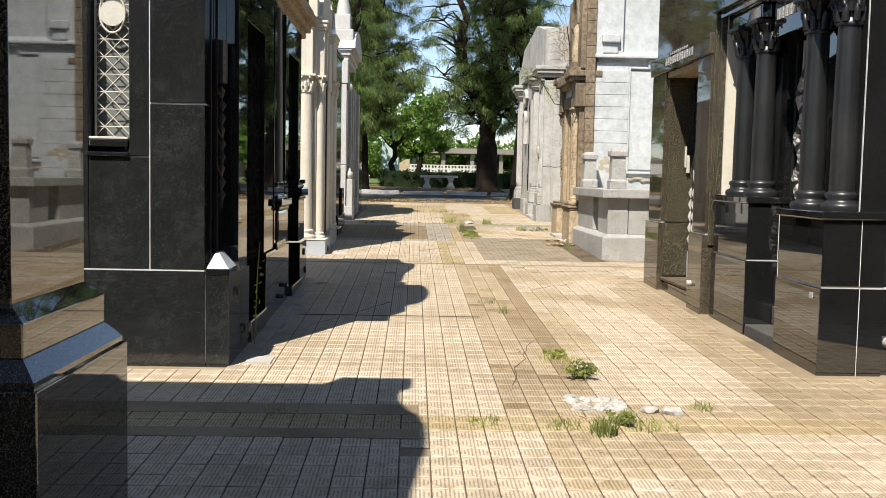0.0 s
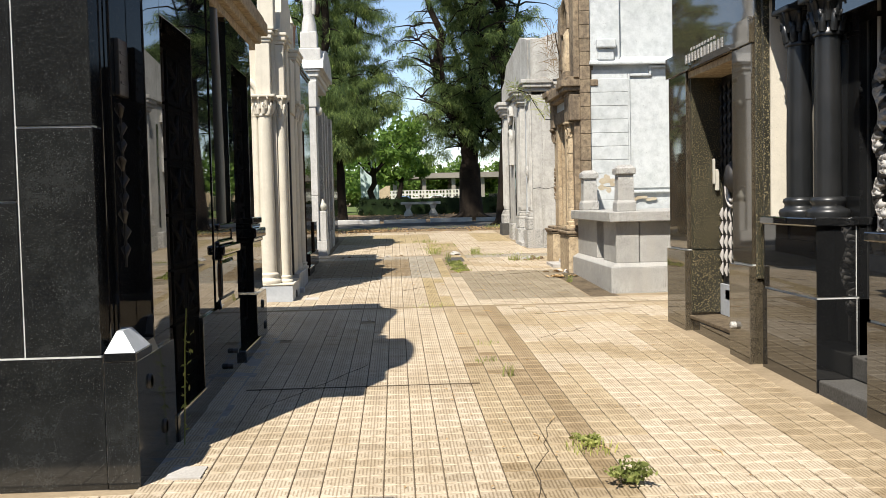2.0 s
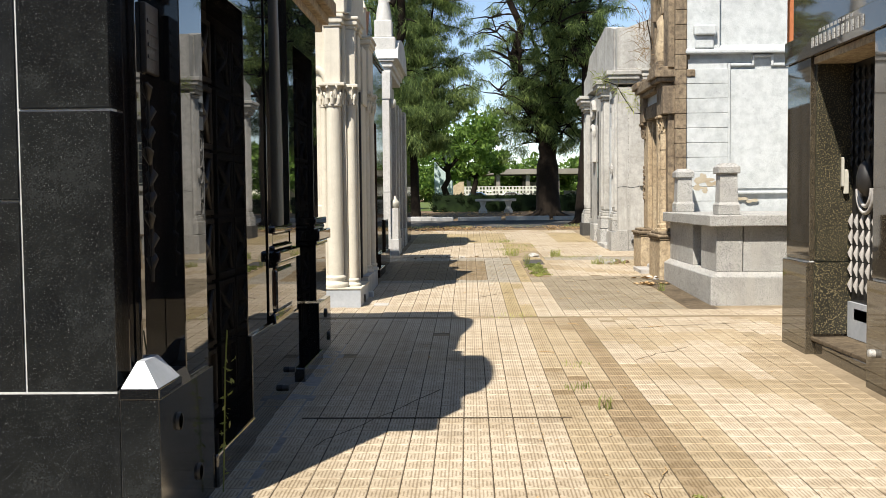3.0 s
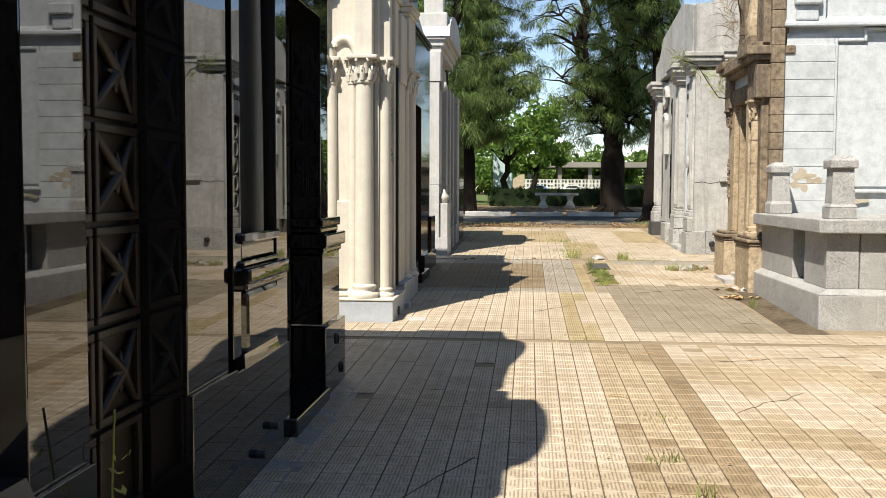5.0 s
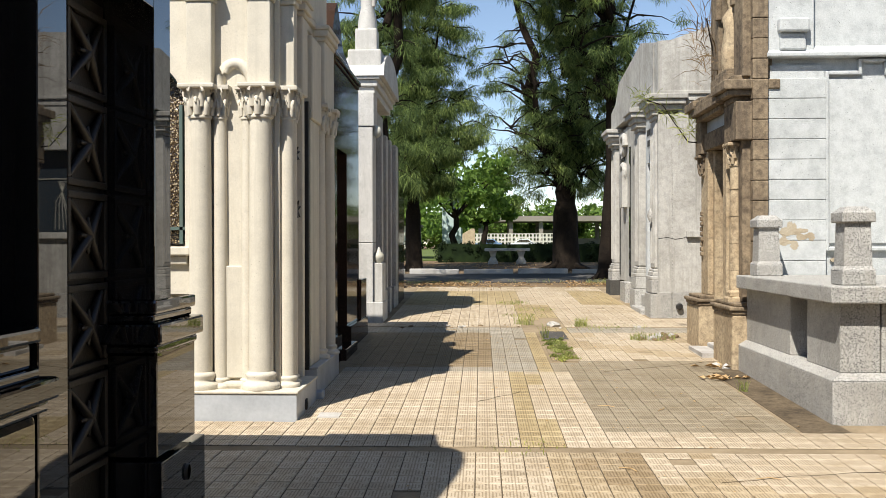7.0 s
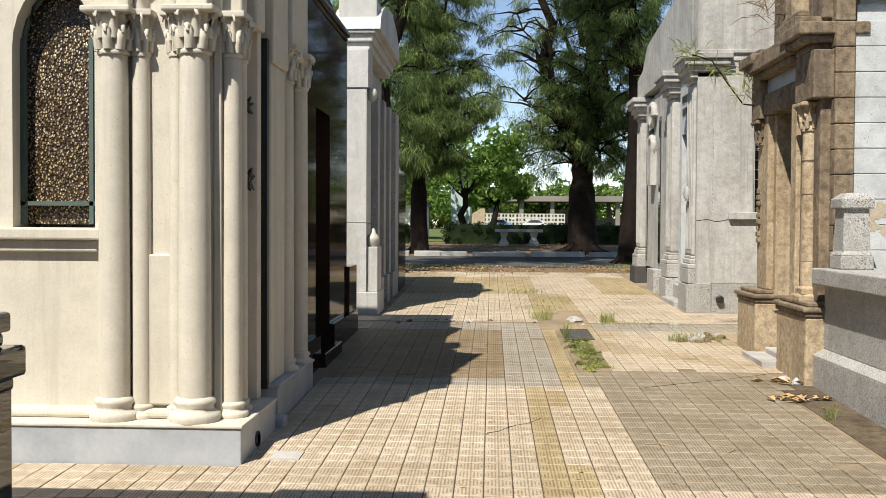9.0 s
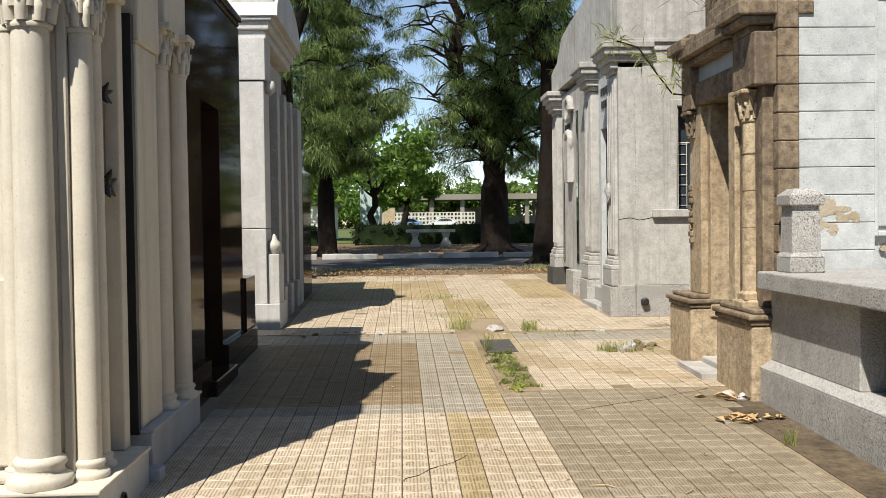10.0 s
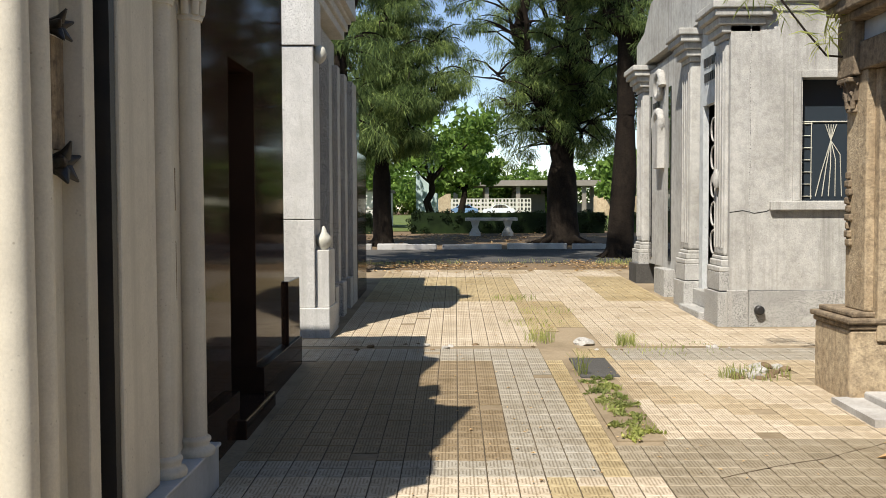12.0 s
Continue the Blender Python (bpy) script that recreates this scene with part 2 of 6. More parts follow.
SANDSTONE = surface("brown_render", (0.31, 0.24, 0.16), (0.17, 0.128, 0.088), 60, 2.6, 0.92, 0.25, 0.6, streaks=(0.11, 0.088, 0.068), mottle=0.5, pits=0.4)
SAND_LIGHT = surface("sand_render", (0.54, 0.43, 0.285), (0.37, 0.275, 0.17), 60, 3.0, 0.92, 0.25, 0.6, streaks=(0.26, 0.195, 0.125), mottle=0.42, pits=0.35)
GREY_GRANITE = surface("grey_granite", (0.56, 0.545, 0.505), (0.42, 0.405, 0.37), 70, 1.5, 0.6, 0.45, 0.25, (0.07, 0.07, 0.066), 0.545, mottle=0.15, streaks=(0.34, 0.32, 0.285))
WHITE_GRANITE = surface("pale_granite", (0.62, 0.605, 0.57), (0.48, 0.465, 0.43), 75, 1.5, 0.6, 0.3, 0.25, (0.24, 0.235, 0.22), 0.6, mottle=0.12, streaks=(0.36, 0.345, 0.31))
PALE_MARBLE = surface("grey_marble", (0.42, 0.44, 0.46), (0.28, 0.30, 0.32), 30, 2.5, 0.4, 0.1, 0.05)
BRONZE = surface("dark_bronze", (0.0155, 0.0115, 0.008), (0.028, 0.020, 0.0125), 80, 6, 0.42, 0.3, 0.2)
IRON = surface("black_iron", (0.015, 0.015, 0.016), (0.03, 0.025, 0.02), 90, 6, 0.45, 0.2, 0.1)
# near-black colour standing in for the shade inside openings and holes
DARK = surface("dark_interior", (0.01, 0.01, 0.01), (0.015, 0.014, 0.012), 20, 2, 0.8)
LATTICE = surface("cream_lattice", (0.54, 0.52, 0.44), (0.45, 0.43, 0.36), 80, 8, 0.6)
SOIL = surface("soil", (0.20, 0.14, 0.085), (0.12, 0.085, 0.05), 25, 1.2, 0.95, 0.3, 0.6)
DIRT = surface("dusty_cement", (0.30, 0.235, 0.155), (0.16, 0.12, 0.075), 45, 1.4, 0.92, 0.2, 0.4)
ASPHALT = surface("asphalt", (0.105, 0.10, 0.092), (0.065, 0.062, 0.056), 70, 0.8, 0.9, 0.4, 0.5)
GRASS = surface("grass_ground", (0.13, 0.17, 0.05), (0.09, 0.11, 0.04), 12, 0.6, 0.95, 0.4, 0.5)
RUBBLE = surface("broken_concrete", (0.50, 0.475, 0.43), (0.33, 0.30, 0.25), 60, 6, 0.9, 0.3, 0.5, mottle=0.3)
DAMP = surface("stained_cement", (0.15, 0.115, 0.075), (0.075, 0.058, 0.04), 45, 2.2, 0.92, 0.3, 0.5, mottle=0.4)
KERB = surface("kerb_stone", (0.48, 0.46, 0.43), (0.3, 0.28, 0.25), 60, 2, 0.85, 0.2, 0.4)
# bark with the shade of the crowns put into its colour
SHADED_BARK = surface("bark", (0.024, 0.018, 0.013), (0.013, 0.010, 0.008), 30, 4, 0.95, 0.5, 0.9)
SHADED_BARK.node_tree.nodes["Principled BSDF"].inputs["Specular IOR Level"].default_value = 0.1
# hedge green lowered so that its colour carries the shade under the trees
HEDGE = leaf_mat("hedge_leaf", (0.006, 0.013, 0.004), (0.016, 0.03, 0.009), 0.2)
NEEDLE = leaf_mat("needle_leaf", (0.05, 0.088, 0.034), (0.33, 0.43, 0.15), 0.5)
BROADLEAF = leaf_mat("broad_leaf", (0.08, 0.15, 0.03), (0.20, 0.30, 0.07), 0.4)
WEED = leaf_mat("weed_leaf", (0.26, 0.30, 0.09), (0.46, 0.47, 0.19), 0.5)

AMBER = pebbled_glass("amber_glass", (0.05, 0.03, 0.012), (0.62, 0.47, 0.27))


# ---- mesh helpers ----
def G(y):
    """Height of the rising ground at y."""
    return 0.0262 * min(y, 42.0)


def box(bm, x0, x1, y0, y1, z0, z1, bevel=0.0):
    r = bmesh.ops.create_cube(bm, size=1, matrix=Matrix.LocRotScale(((x0 + x1) / 2, (y0 + y1) / 2, (z0 + z1) / 2), None, (abs(x1 - x0), abs(y1 - y0), abs(z1 - z0))))
    if bevel:
        es = list({e for v in r["verts"] for e in v.link_edges})
        bmesh.ops.bevel(bm, geom=es, offset=bevel, segments=2, affect="EDGES", profile=0.5)
    return bm


def frustum(bm, x0, x1, y0, y1, z0, u0, u1, v0, v1, z1):
    """A block whose top outline (u, v) differs from its base outline."""
    a = [bm.verts.new(p) for p in ((x0, y0, z0), (x1, y0, z0), (x1, y1, z0), (x0, y1, z0))]
    b = [bm.verts.new(p) for p in ((u0, v0, z1), (u1, v0, z1), (u1, v1, z1), (u0, v1, z1))]
    bm.faces.new(a[::-1]), bm.faces.new(b)
    for i in range(4):
        bm.faces.new((a[i], a[(i + 1) % 4], b[(i + 1) % 4], b[i]))
    return bm


def capped(bm, rings):
    """Flat ends with corners of their own, so that the sides stay evenly shaded."""
    for ring, turn in ((rings[0], -1), (rings[-1], 1)):
        bm.faces.new([bm.verts.new(v.co) for v in ring][::turn])


def lathe(bm, cx, cy, profile, seg=20):
    rings = [[bm.verts.new((cx + r * math.cos(2 * math.pi * i / seg), cy + r * math.sin(2 * math.pi * i / seg), z)) for i in range(seg)] for r, z in profile]
    for a, b in zip(rings, rings[1:]):
        for i in range(seg):
            f = bm.faces.new((a[i], a[(i + 1) % seg], b[(i + 1) % seg], b[i]))
            f.smooth = True
    capped(bm, rings)
    return bm


def prism(bm, pts, axis, a, b):
    """A flat outline of (u, z) pushed along x ('x') or y ('y') from a to b."""
    put = (lambda u, z, w: (w, u, z)) if axis == "x" else (lambda u, z, w: (u, w, z))
    va, vb = [bm.verts.new(put(u, z, a)) for u, z in pts], [bm.verts.new(put(u, z, b)) for u, z in pts]
    n = len(pts)
    bm.faces.new(va), bm.faces.new(vb[::-1])
    for i in range(n):
        bm.faces.new((va[i], va[(i + 1) % n], vb[(i + 1) % n], vb[i]))
    return bm


def tube(bm, pts, radii, seg=8):
    """A round limb through the points."""
    rings, up = [], Vector((0.3, 0.2, 1)).normalized()
    for i, p in enumerate(pts):
        d = (Vector(pts[min(i + 1, len(pts) - 1)]) - Vector(pts[max(i - 1, 0)])).normalized()
        s = d.cross(up if abs(d.dot(up)) < 0.95 else Vector((1, 0, 0))).normalized()
        t = s.cross(d)
        rings.append([bm.verts.new(Vector(p) + radii[i] * (math.cos(2 * math.pi * k / seg) * s + math.sin(2 * math.pi * k / seg) * t)) for k in range(seg)])
    for a, b in zip(rings, rings[1:]):
        for k in range(seg):
            f = bm.faces.new((a[k], a[(k + 1) % seg], b[(k + 1) % seg], b[k]))
            f.smooth = True
    capped(bm, rings)
    return bm


def rope(bm, pts, r, seg=6):
    return tube(bm, pts, [r] * len(pts), seg)


def finish(name, bm, material):
    bmesh.ops.recalc_face_normals(bm, faces=bm.faces)
    me = bpy.data.meshes.new(name)
    bm.to_mesh(me)
    bm.free()
    me.materials.append(material)
    return new(name, me)


def part(name, bm, material, parent, label=""):
    ob = finish(name, bm, material)
    ob.parent = parent
    at = parent.location.copy()
    if parent.parent:
        at = Vector((0, 0, 0))
    ob.matrix_parent_inverse = Matrix.Translation(-at)
    return tagged(ob, label)


def thing(name, at, label, category, group=""):
    ob = new(name)
    ob.location = at
    ob.empty_display_size = 0.2
    return tagged(ob, label, category, group)


def structure(name, bm, material, label="", category=""):
    return tagged(finish(name, bm, material), label, category, "", "structure")


def B():
    return bmesh.new()


def bx(*a, **k):
    return box(bmesh.new(), *a, **k)


# ---- ground ----
bm = B()
ys = [-60, 2, 42, 60, 200, 900]
xs = [-900, -60, -1.1, 2.7, 60, 900]
grid = [[bm.verts.new((x, y, G(y) - 0.06)) for x in xs] for y in ys]
for j in range(len(ys) - 1):
    for i in range(len(xs) - 1):
        bm.faces.new((grid[j][i], grid[j][i + 1], grid[j + 1][i + 1], grid[j + 1][i]))
structure("ground", bm, SOIL, "dry brown soil sheet under the cemetery", "ground")


def slope_slab(x0, x1, y0, y1, top, depth):
    """A slab that follows the rising ground, its top that far above it."""
    return prism(B(), [(y0, G(y0) + top), (y1, G(y1) + top), (y1, G(y1) + top - depth), (y0, G(y0) + top - depth)], "x", x0, x1)


PAVEMENT = structure("pavement", slope_slab(-3.6, 6.0, -6, 28.6, -0.008, 0.05), DIRT, "dusty cement bed of the cemetery alley with ridged tiles", "pavement")
structure("road", slope_slab(-40, 40, 30.6, 34.4, -0.03, 0.05), ASPHALT, "sun-bleached asphalt cross road with tree shadows", "road")
structure("lawn", slope_slab(-60, 80, 46, 160, -0.02, 0.03), GRASS, "sunlit mown lawn beyond the hedge", "lawn")


# ---- mausoleums: shared pieces ----
def block(name, at, label):
    return thing(name, at, label, "mausoleum", "mausoleums along the alley")


def capital(cx, cy, z0, z1, r, seg=14):
    """Leafy capital: a bell, two rings of curled leaves and a slab on top."""
    h = z1 - z0
    bm = lathe(B(), cx, cy, [(r * 1.12, z0), (r * 1.2, z0 + 0.06 * h), (r, z0 + 0.12 * h), (r * 1.05, z0 + 0.5 * h), (r * 1.45, z0 + 0.86 * h)], seg)
    for ring, (zb, zt, out) in enumerate(((0.1, 0.52, 1.5), (0.34, 0.84, 1.75))):
        for k in range(8):
            a = 2 * math.pi * (k + 0.5 * ring) / 8
            pts = [(cx + q * r * math.cos(a), cy + q * r * math.sin(a), z0 + h * z) for q, z in ((1.05, zb), (1.12, zb + 0.2), (1.3, zt), (out, zt + 0.04), (out + 0.05, zt - 0.08))]
            tube(bm, pts, [r * 0.34, r * 0.36, r * 0.3, r * 0.26, r * 0.12], 5)
    box(bm, cx - r * 1.75, cx + r * 1.75, cy - r * 1.75, cy + r * 1.75, z0 + 0.86 * h, z1, bevel=r * 0.12)
    return bm


def shaft(cx, cy, z0, z1, r, seg=22):
    return lathe(B(), cx, cy, [(r, z0), (r * 1.0, z0 + 0.3 * (z1 - z0)), (r * 0.9, z1)], seg)


def column_base(cx, cy, z0, h, r, seg=22):
    return lathe(B(), cx, cy, [(r * 1.55, z0), (r * 1.62, z0 + 0.2 * h), (r * 1.52, z0 + 0.36 * h), (r * 1.2, z0 + 0.45 * h), (r * 1.15, z0 + 0.6 * h), (r * 1.3, z0 + 0.75 * h), (r * 1.25, z0 + 0.9 * h), (r, z0 + h)], seg)


def column(owner, cx, cy, z0, z1, zc, r, mat, leafy=True):
    """Base, shaft and capital as three parts."""
    h = r * 1.5
    part("column_base", column_base(cx, cy, z0, h, r), mat, owner)
    part("column_shaft", shaft(cx, cy, z0 + h, z1, r), mat, owner)
    if leafy:
        part("capital", capital(cx, cy, z1, zc, r * 0.92), mat, owner, "leafy carved capital")


def outflow(owner, at, way, mat, r=0.045):
    """A short pipe collar standing out of a wall."""
    p, w = Vector(at), Vector(way)
    part("drain_pipe", tube(B(), [p - w * 0.02, p + w * 0.05, p + w * 0.06, p + w * 0.062], [r, r, r * 0.95, r * 0.6], 12), mat, owner)


def vent(owner, at, way, r=0.035):
    p, w = Vector(at), Vector(way)
    part("vent_hole", tube(B(), [p - w * 0.01, p + w * 0.004], [r, r], 14), DARK, owner)
    part("vent_ring", tube(B(), [p - w * 0.01, p + w * 0.012, p + w * 0.012, p + w * 0.003], [r * 1.35, r * 1.3, r * 1.0, r * 0.98], 14), IRON, owner)


def moulding(x0, x1, y0, y1, steps):
    """A cornice: (z0, z1, out) courses that step out over a footprint."""
    bm = B()
    for z0, z1, o in steps:
        box(bm, x0 - o, x1 + o, y0 - o, y1 + o, z0, z1, bevel=min(0.012, (z1 - z0) * 0.3))
    return bm


def seam(owner, *a):
    part("joint", bx(*a), JOINT, owner, "pale mortar joint")


def scroll(c, r, plane, sign, mat, owner, thick=0.025, turns=1.6):
    pts = []
    for i in range(26):
        a = i / 25 * turns * 2 * math.pi
        q = r * (1 - 0.8 * i / 25)
        u, z = q * math.cos(a) * sign, q * math.sin(a)
        pts.append((c[0], c[1] + u, c[2] + z) if plane == "x" else (c[0] + u, c[1], c[2] + z))
    part("scroll", tube(B(), pts, [thick * (1 - 0.5 * i / 25) for i in range(26)], 6), mat, owner)


def bronze_door(owner, x, y0, y1, z0, z1, side, rows=5):
    """Panelled door leaf in a wall that faces the alley; side is the way it faces along x."""
    leaf = part("door", bx(x - 0.03, x + 0.03, y0, y1, z0, z1), BRONZE, owner, "dark bronze door with crossed leaf panels")
    n = rows + 1
    h = (z1 - z0 - 0.1) / n
    xf = x + side * 0.03
    for half in range(2):
        a, b = (y0 + 0.03, (y0 + y1) / 2 - 0.015) if half == 0 else ((y0 + y1) / 2 + 0.015, y1 - 0.03)
        for k in range(n):
            zb = z0 + 0.06 + k * h
            f = B()
            for u0, u1, w0, w1 in ((a, b, zb, zb + 0.03), (a, b, zb + h - 0.05, zb + h - 0.02), (a, a + 0.03, zb + 0.03, zb + h - 0.05), (b - 0.03, b, zb + 0.03, zb + h - 0.05)):
                box(f, min(xf, xf + side * 0.03), max(xf, xf + side * 0.03), u0, u1, w0, w1, bevel=0.005)
            part("panel_frame", f, BRONZE, leaf)
            if k:
                c, d = ((a + b) / 2, zb + h / 2 - 0.01), min((b - a), h) / 2 - 0.03
                o = B()
                for sy, sz in ((1, 1), (1, -1)):
                    tube(o, [(xf + side * 0.012, c[0] - sy * d, c[1] - sz * (h / 2 - 0.05)), (xf + side * 0.03, c[0], c[1]), (xf + side * 0.012, c[0] + sy * d, c[1] + sz * (h / 2 - 0.05))], [0.014, 0.024, 0.014], 6)
                tube(o, [(xf, *c), (xf + side * 0.03, *c), (xf + side * 0.05, *c)], [0.05, 0.045, 0.015], 10)
                for q in range(8):
                    a2 = q * math.pi / 4
                    tube(o, [(xf + side * 0.02, c[0] + 0.03 * math.cos(a2), c[1] + 0.03 * math.sin(a2)), (xf + side * 0.025, c[0] + 0.075 * math.cos(a2), c[1] + 0.075 * math.sin(a2))], [0.018, 0.006], 5)
                part("cross_ornament", o, BRONZE, leaf)
    return leaf


# ---- black tomb with stepped base, by the start ----
m0 = block("mausoleum", (-2.2, 3.4, G(3.4)), "polished speckled black granite mausoleum corner with stepped base")
part("plinth", bx(-4.2, -1.19, 3.08, 4.06, -0.1, 0.79, bevel=0.005), SPECKLED, m0)
part("base_moulding", frustum(bx(-4.2, -1.205, 3.095, 4.04, 0.79, 0.815), -4.2, -1.205, 3.095, 4.04, 0.815, -4.2, -1.26, 3.15, 3.98, 0.88), SPECKLED, m0)
part("base_moulding", bx(-4.2, -1.26, 3.15, 3.98, 0.88, 1.0, bevel=0.006), SPECKLED, m0)
part("base_moulding", frustum(B(), -4.2, -1.26, 3.15, 3.98, 1.0, -4.2, -1.32, 3.21, 3.92, 1.05), SPECKLED, m0)
part("pier", bx(-4.2, -1.32, 3.21, 3.92, 1.05, 3.4, bevel=0.004), SPECKLED, m0)
part("wall", bx(-4.2, -1.6, 0.4, 3.2, -0.1, 3.4, bevel=0.004), SPECKLED, m0)
part("cornice", moulding(-4.2, -1.40, 0.5, 3.82, [(3.4, 3.5, 0.04), (3.5, 3.62, 0.1), (3.62, 3.7, 0.07)]), SPECKLED, m0)
part("parapet", bx(-4.2, -1.5, 1.7, 3.5, 3.7, 4.2, bevel=0.03), SPECKLED, m0)
crown = [(3.86, 3.70), (3.82, 4.10), (3.74, 4.17), (3.52, 4.14), (3.58, 3.92), (3.42, 3.90), (3.25, 3.95), (3.02, 4.08), (2.81, 4.25), (2.57, 4.35), (2.33, 4.38), (2.13, 4.35), (1.97, 4.27), (1.63, 4.12), (1.0, 3.95), (0.6, 3.70)]
part("crown", prism(B(), crown, "x", -1.72, -1.28), SPECKLED, m0)

# plain unseen blocks added to close the alley behind the start and darken reflections
for name, a in (("mausoleum", (-5, -1.6, -7, 0.2, 3.6)), ("mausoleum", (3.0, 6.5, -7, 3.6, 5.3)), ("mausoleum", (-5, 6.5, -12, -9, 4.4))):
    n_ = block(name, ((a[0] + a[1]) / 2, (a[2] + a[3]) / 2, -0.1), "unseen plain dark block added behind the alley's start")
    part("wall", bx(a[0], a[1], a[2], a[3], -0.3, a[4]), RED_GRANITE, n_)
    part("cornice", moulding(a[0], a[1], a[2], a[3], [(a[4], a[4] + 0.12, 0.08)]), RED_GRANITE, n_)

# ---- black granite pair on the left ----
m1 = block("mausoleum", (-2.6, 7.7, G(7.7)), "polished black granite mausoleum with bronze grille door and side window")
XP, XW = -1.25, -1.33   # plinth face, wall face
F1 = 6.62
part("plinth", bx(-4.4, -1.412, F1, 7.2, 0, 0.825, bevel=0.003), BLACK_DUSTY, m1)
part("corner_plinth", bx(-1.408, XP, F1 - 0.005, 7.43, 0, 0.80, bevel=0.003), BLACK_DUSTY, m1)
part("corner_plinth", bx(-1.6, XP, 8.28, 8.86, 0, 0.82, bevel=0.003), BLACK_GRANITE, m1)
seam(m1, -1.4115, -1.4085, F1 + 0.006, 6.8, 0.2, 0.80)
seam(m1, -4.4, -1.42, F1 + 0.001, 6.66, 0.825, 0.833)
part("corner_cap", bx(-1.41, XP + 0.003, F1 - 0.008, 6.92, 0.80, 0.845, bevel=0.004), BLACK_GRANITE, m1)
# pale stone colour stands in for the sun's glare on the polished cap
part("cap_pyramid", frustum(B(), -1.405, XP - 0.005, F1, 6.915, 0.845, -1.36, -1.33, 6.69, 6.86, 0.945), PALE_MARBLE, m1, "sloping granite cap, sun glare put into its pale colour")
# slabs of the side wall round its window
for a in ((-4.4, -2.2, 0.833, 3.1), (-2.195, -1.795, 0.833, 1.595), (-1.785, -1.42, 0.833, 1.955), (-1.785, -1.42, 1.965, 3.1), (-1.925, -1.795, 1.605, 3.1), (-2.195, -1.925, 2.95, 3.1)):
    part("wall_slab", bx(a[0], a[1], F1 + 0.004, 6.9, a[2], a[3], bevel=0.003), BLACK_DUSTY, m1)
seam(m1, -1.785, -1.42, F1 + 0.012, 6.7, 1.955, 1.963)
seam(m1, -1.795, -1.787, F1 + 0.012, 6.7, 0.833, 3.1)
seam(m1, -2.2, -1.80, F1 + 0.012, 6.7, 1.597, 1.603)
part("core", bx(-4.3, -1.6, 6.95, 7.19, 0.5, 3.1), BLACK_GRANITE, m1)
part("roof_slab", bx(-4.4, XW, F1, 8.9, 3.1, 3.2), BLACK_GRANITE, m1)
part("wall", bx(-4.4, -1.75, 7.2, 8.86, 0.1, 3.1), BLACK_GRANITE, m1)
part("cornice", moulding(-4.35, XW, F1 + 0.02, 8.8, [(3.2, 3.27, 0.05), (3.27, 3.36, 0.12), (3.36, 3.42, 0.09)]), BLACK_GRANITE, m1)
part("parapet", bx(-4.3, -1.22, 6.7, 8.8, 3.42, 3.85, bevel=0.02), BLACK_GRANITE, m1)
arc = [(8.26, 3.85), (8.25, 4.30), (8.18, 4.44), (8.05, 4.51), (7.80, 4.61), (7.53, 4.66), (7.30, 4.63), (7.12, 4.57), (7.00, 4.47), (6.94, 4.32), (6.97, 4.15), (7.02, 4.02), (6.98, 3.85)]
part("pediment", prism(B(), arc, "x", -1.75, -1.24), BLACK_GRANITE, m1)
# front: corner strip, polished panels, doorway
part("corner_strip", bx(-1.6, -1.43, 6.68, 6.758, 0.84, 3.1, bevel=0.004), BLACK_GRANITE, m1)
part("corner_strip", bx(-1.5, -1.39, 6.70, 6.75, 0.9, 3.1, bevel=0.004), BLACK_GRANITE, m1)
part("panel", bx(-1.6, XP - 0.02, 7.07, 7.43, 0.8, 3.1, bevel=0.004), BLACK_GRANITE, m1)
part("panel", bx(-1.6, -1.36, 6.76, 7.066, 0.86, 3.1, bevel=0.004), BLACK_GRANITE, m1)
part("plinth_cap", frustum(B(), -1.5, XP, 6.925, 7.066, 0.80, -1.5, -1.275, 6.925, 7.066, 0.86), BLACK_SATIN, m1)
part("panel", bx(-1.6, XP - 0.02, 8.28, 8.79, 0.82, 3.1, bevel=0.004), BLACK_GRANITE, m1)
part("panel_edge", bx(-1.6, -1.33, 8.792, 8.86, 0.82, 3.1, bevel=0.006), BLACK_SATIN, m1)
part("lintel", bx(-1.7, XP - 0.02, 7.43, 8.28, 2.65, 3.1, bevel=0.004), BLACK_GRANITE, m1)
part("door_step", bx(-1.7, -1.235, 7.44, 8.27, 0.05, 0.36, bevel=0.01), BLACK_GRANITE, m1)
bronze_door(m1, -1.50, 7.44, 8.27, 0.36, 2.65, 1)
plaque = part("plaque", bx(-1.362, -1.337, 6.83, 7.0, 2.13, 2.42, bevel=0.006), BRONZE, m1, "small bronze plaque with raised lines")
for k in range(4):
    part("inscription", bx(-1.338, -1.333, 6.85, 6.98, 2.19 + 0.05 * k, 2.205 + 0.05 * k), IRON, plaque)
o = B()
for i in range(9):
    z = 1.35 + 0.09 * i
    tube(o, [(-1.362, 6.91, z - 0.05), (-1.352, 6.91 + 0.025 * math.sin(i * 2.1), z), (-1.356, 6.91 + 0.045 * math.sin(i * 2.1 + 0.5), z + 0.02)], [0.008, 0.02, 0.006], 6)
tube(o, [(-1.36, 6.91, 1.25), (-1.356, 6.92, 1.7), (-1.36, 6.905, 2.1)], [0.008, 0.008, 0.006], 5)
part("flower_relief", o, BRONZE, m1, "tarnished bronze flower spray")
vent(m1, (XP, 6.86, 0.66), (1, 0, 0), 0.03)
vent(m1, (XP, 7.15, 0.36), (1, 0, 0), 0.03)
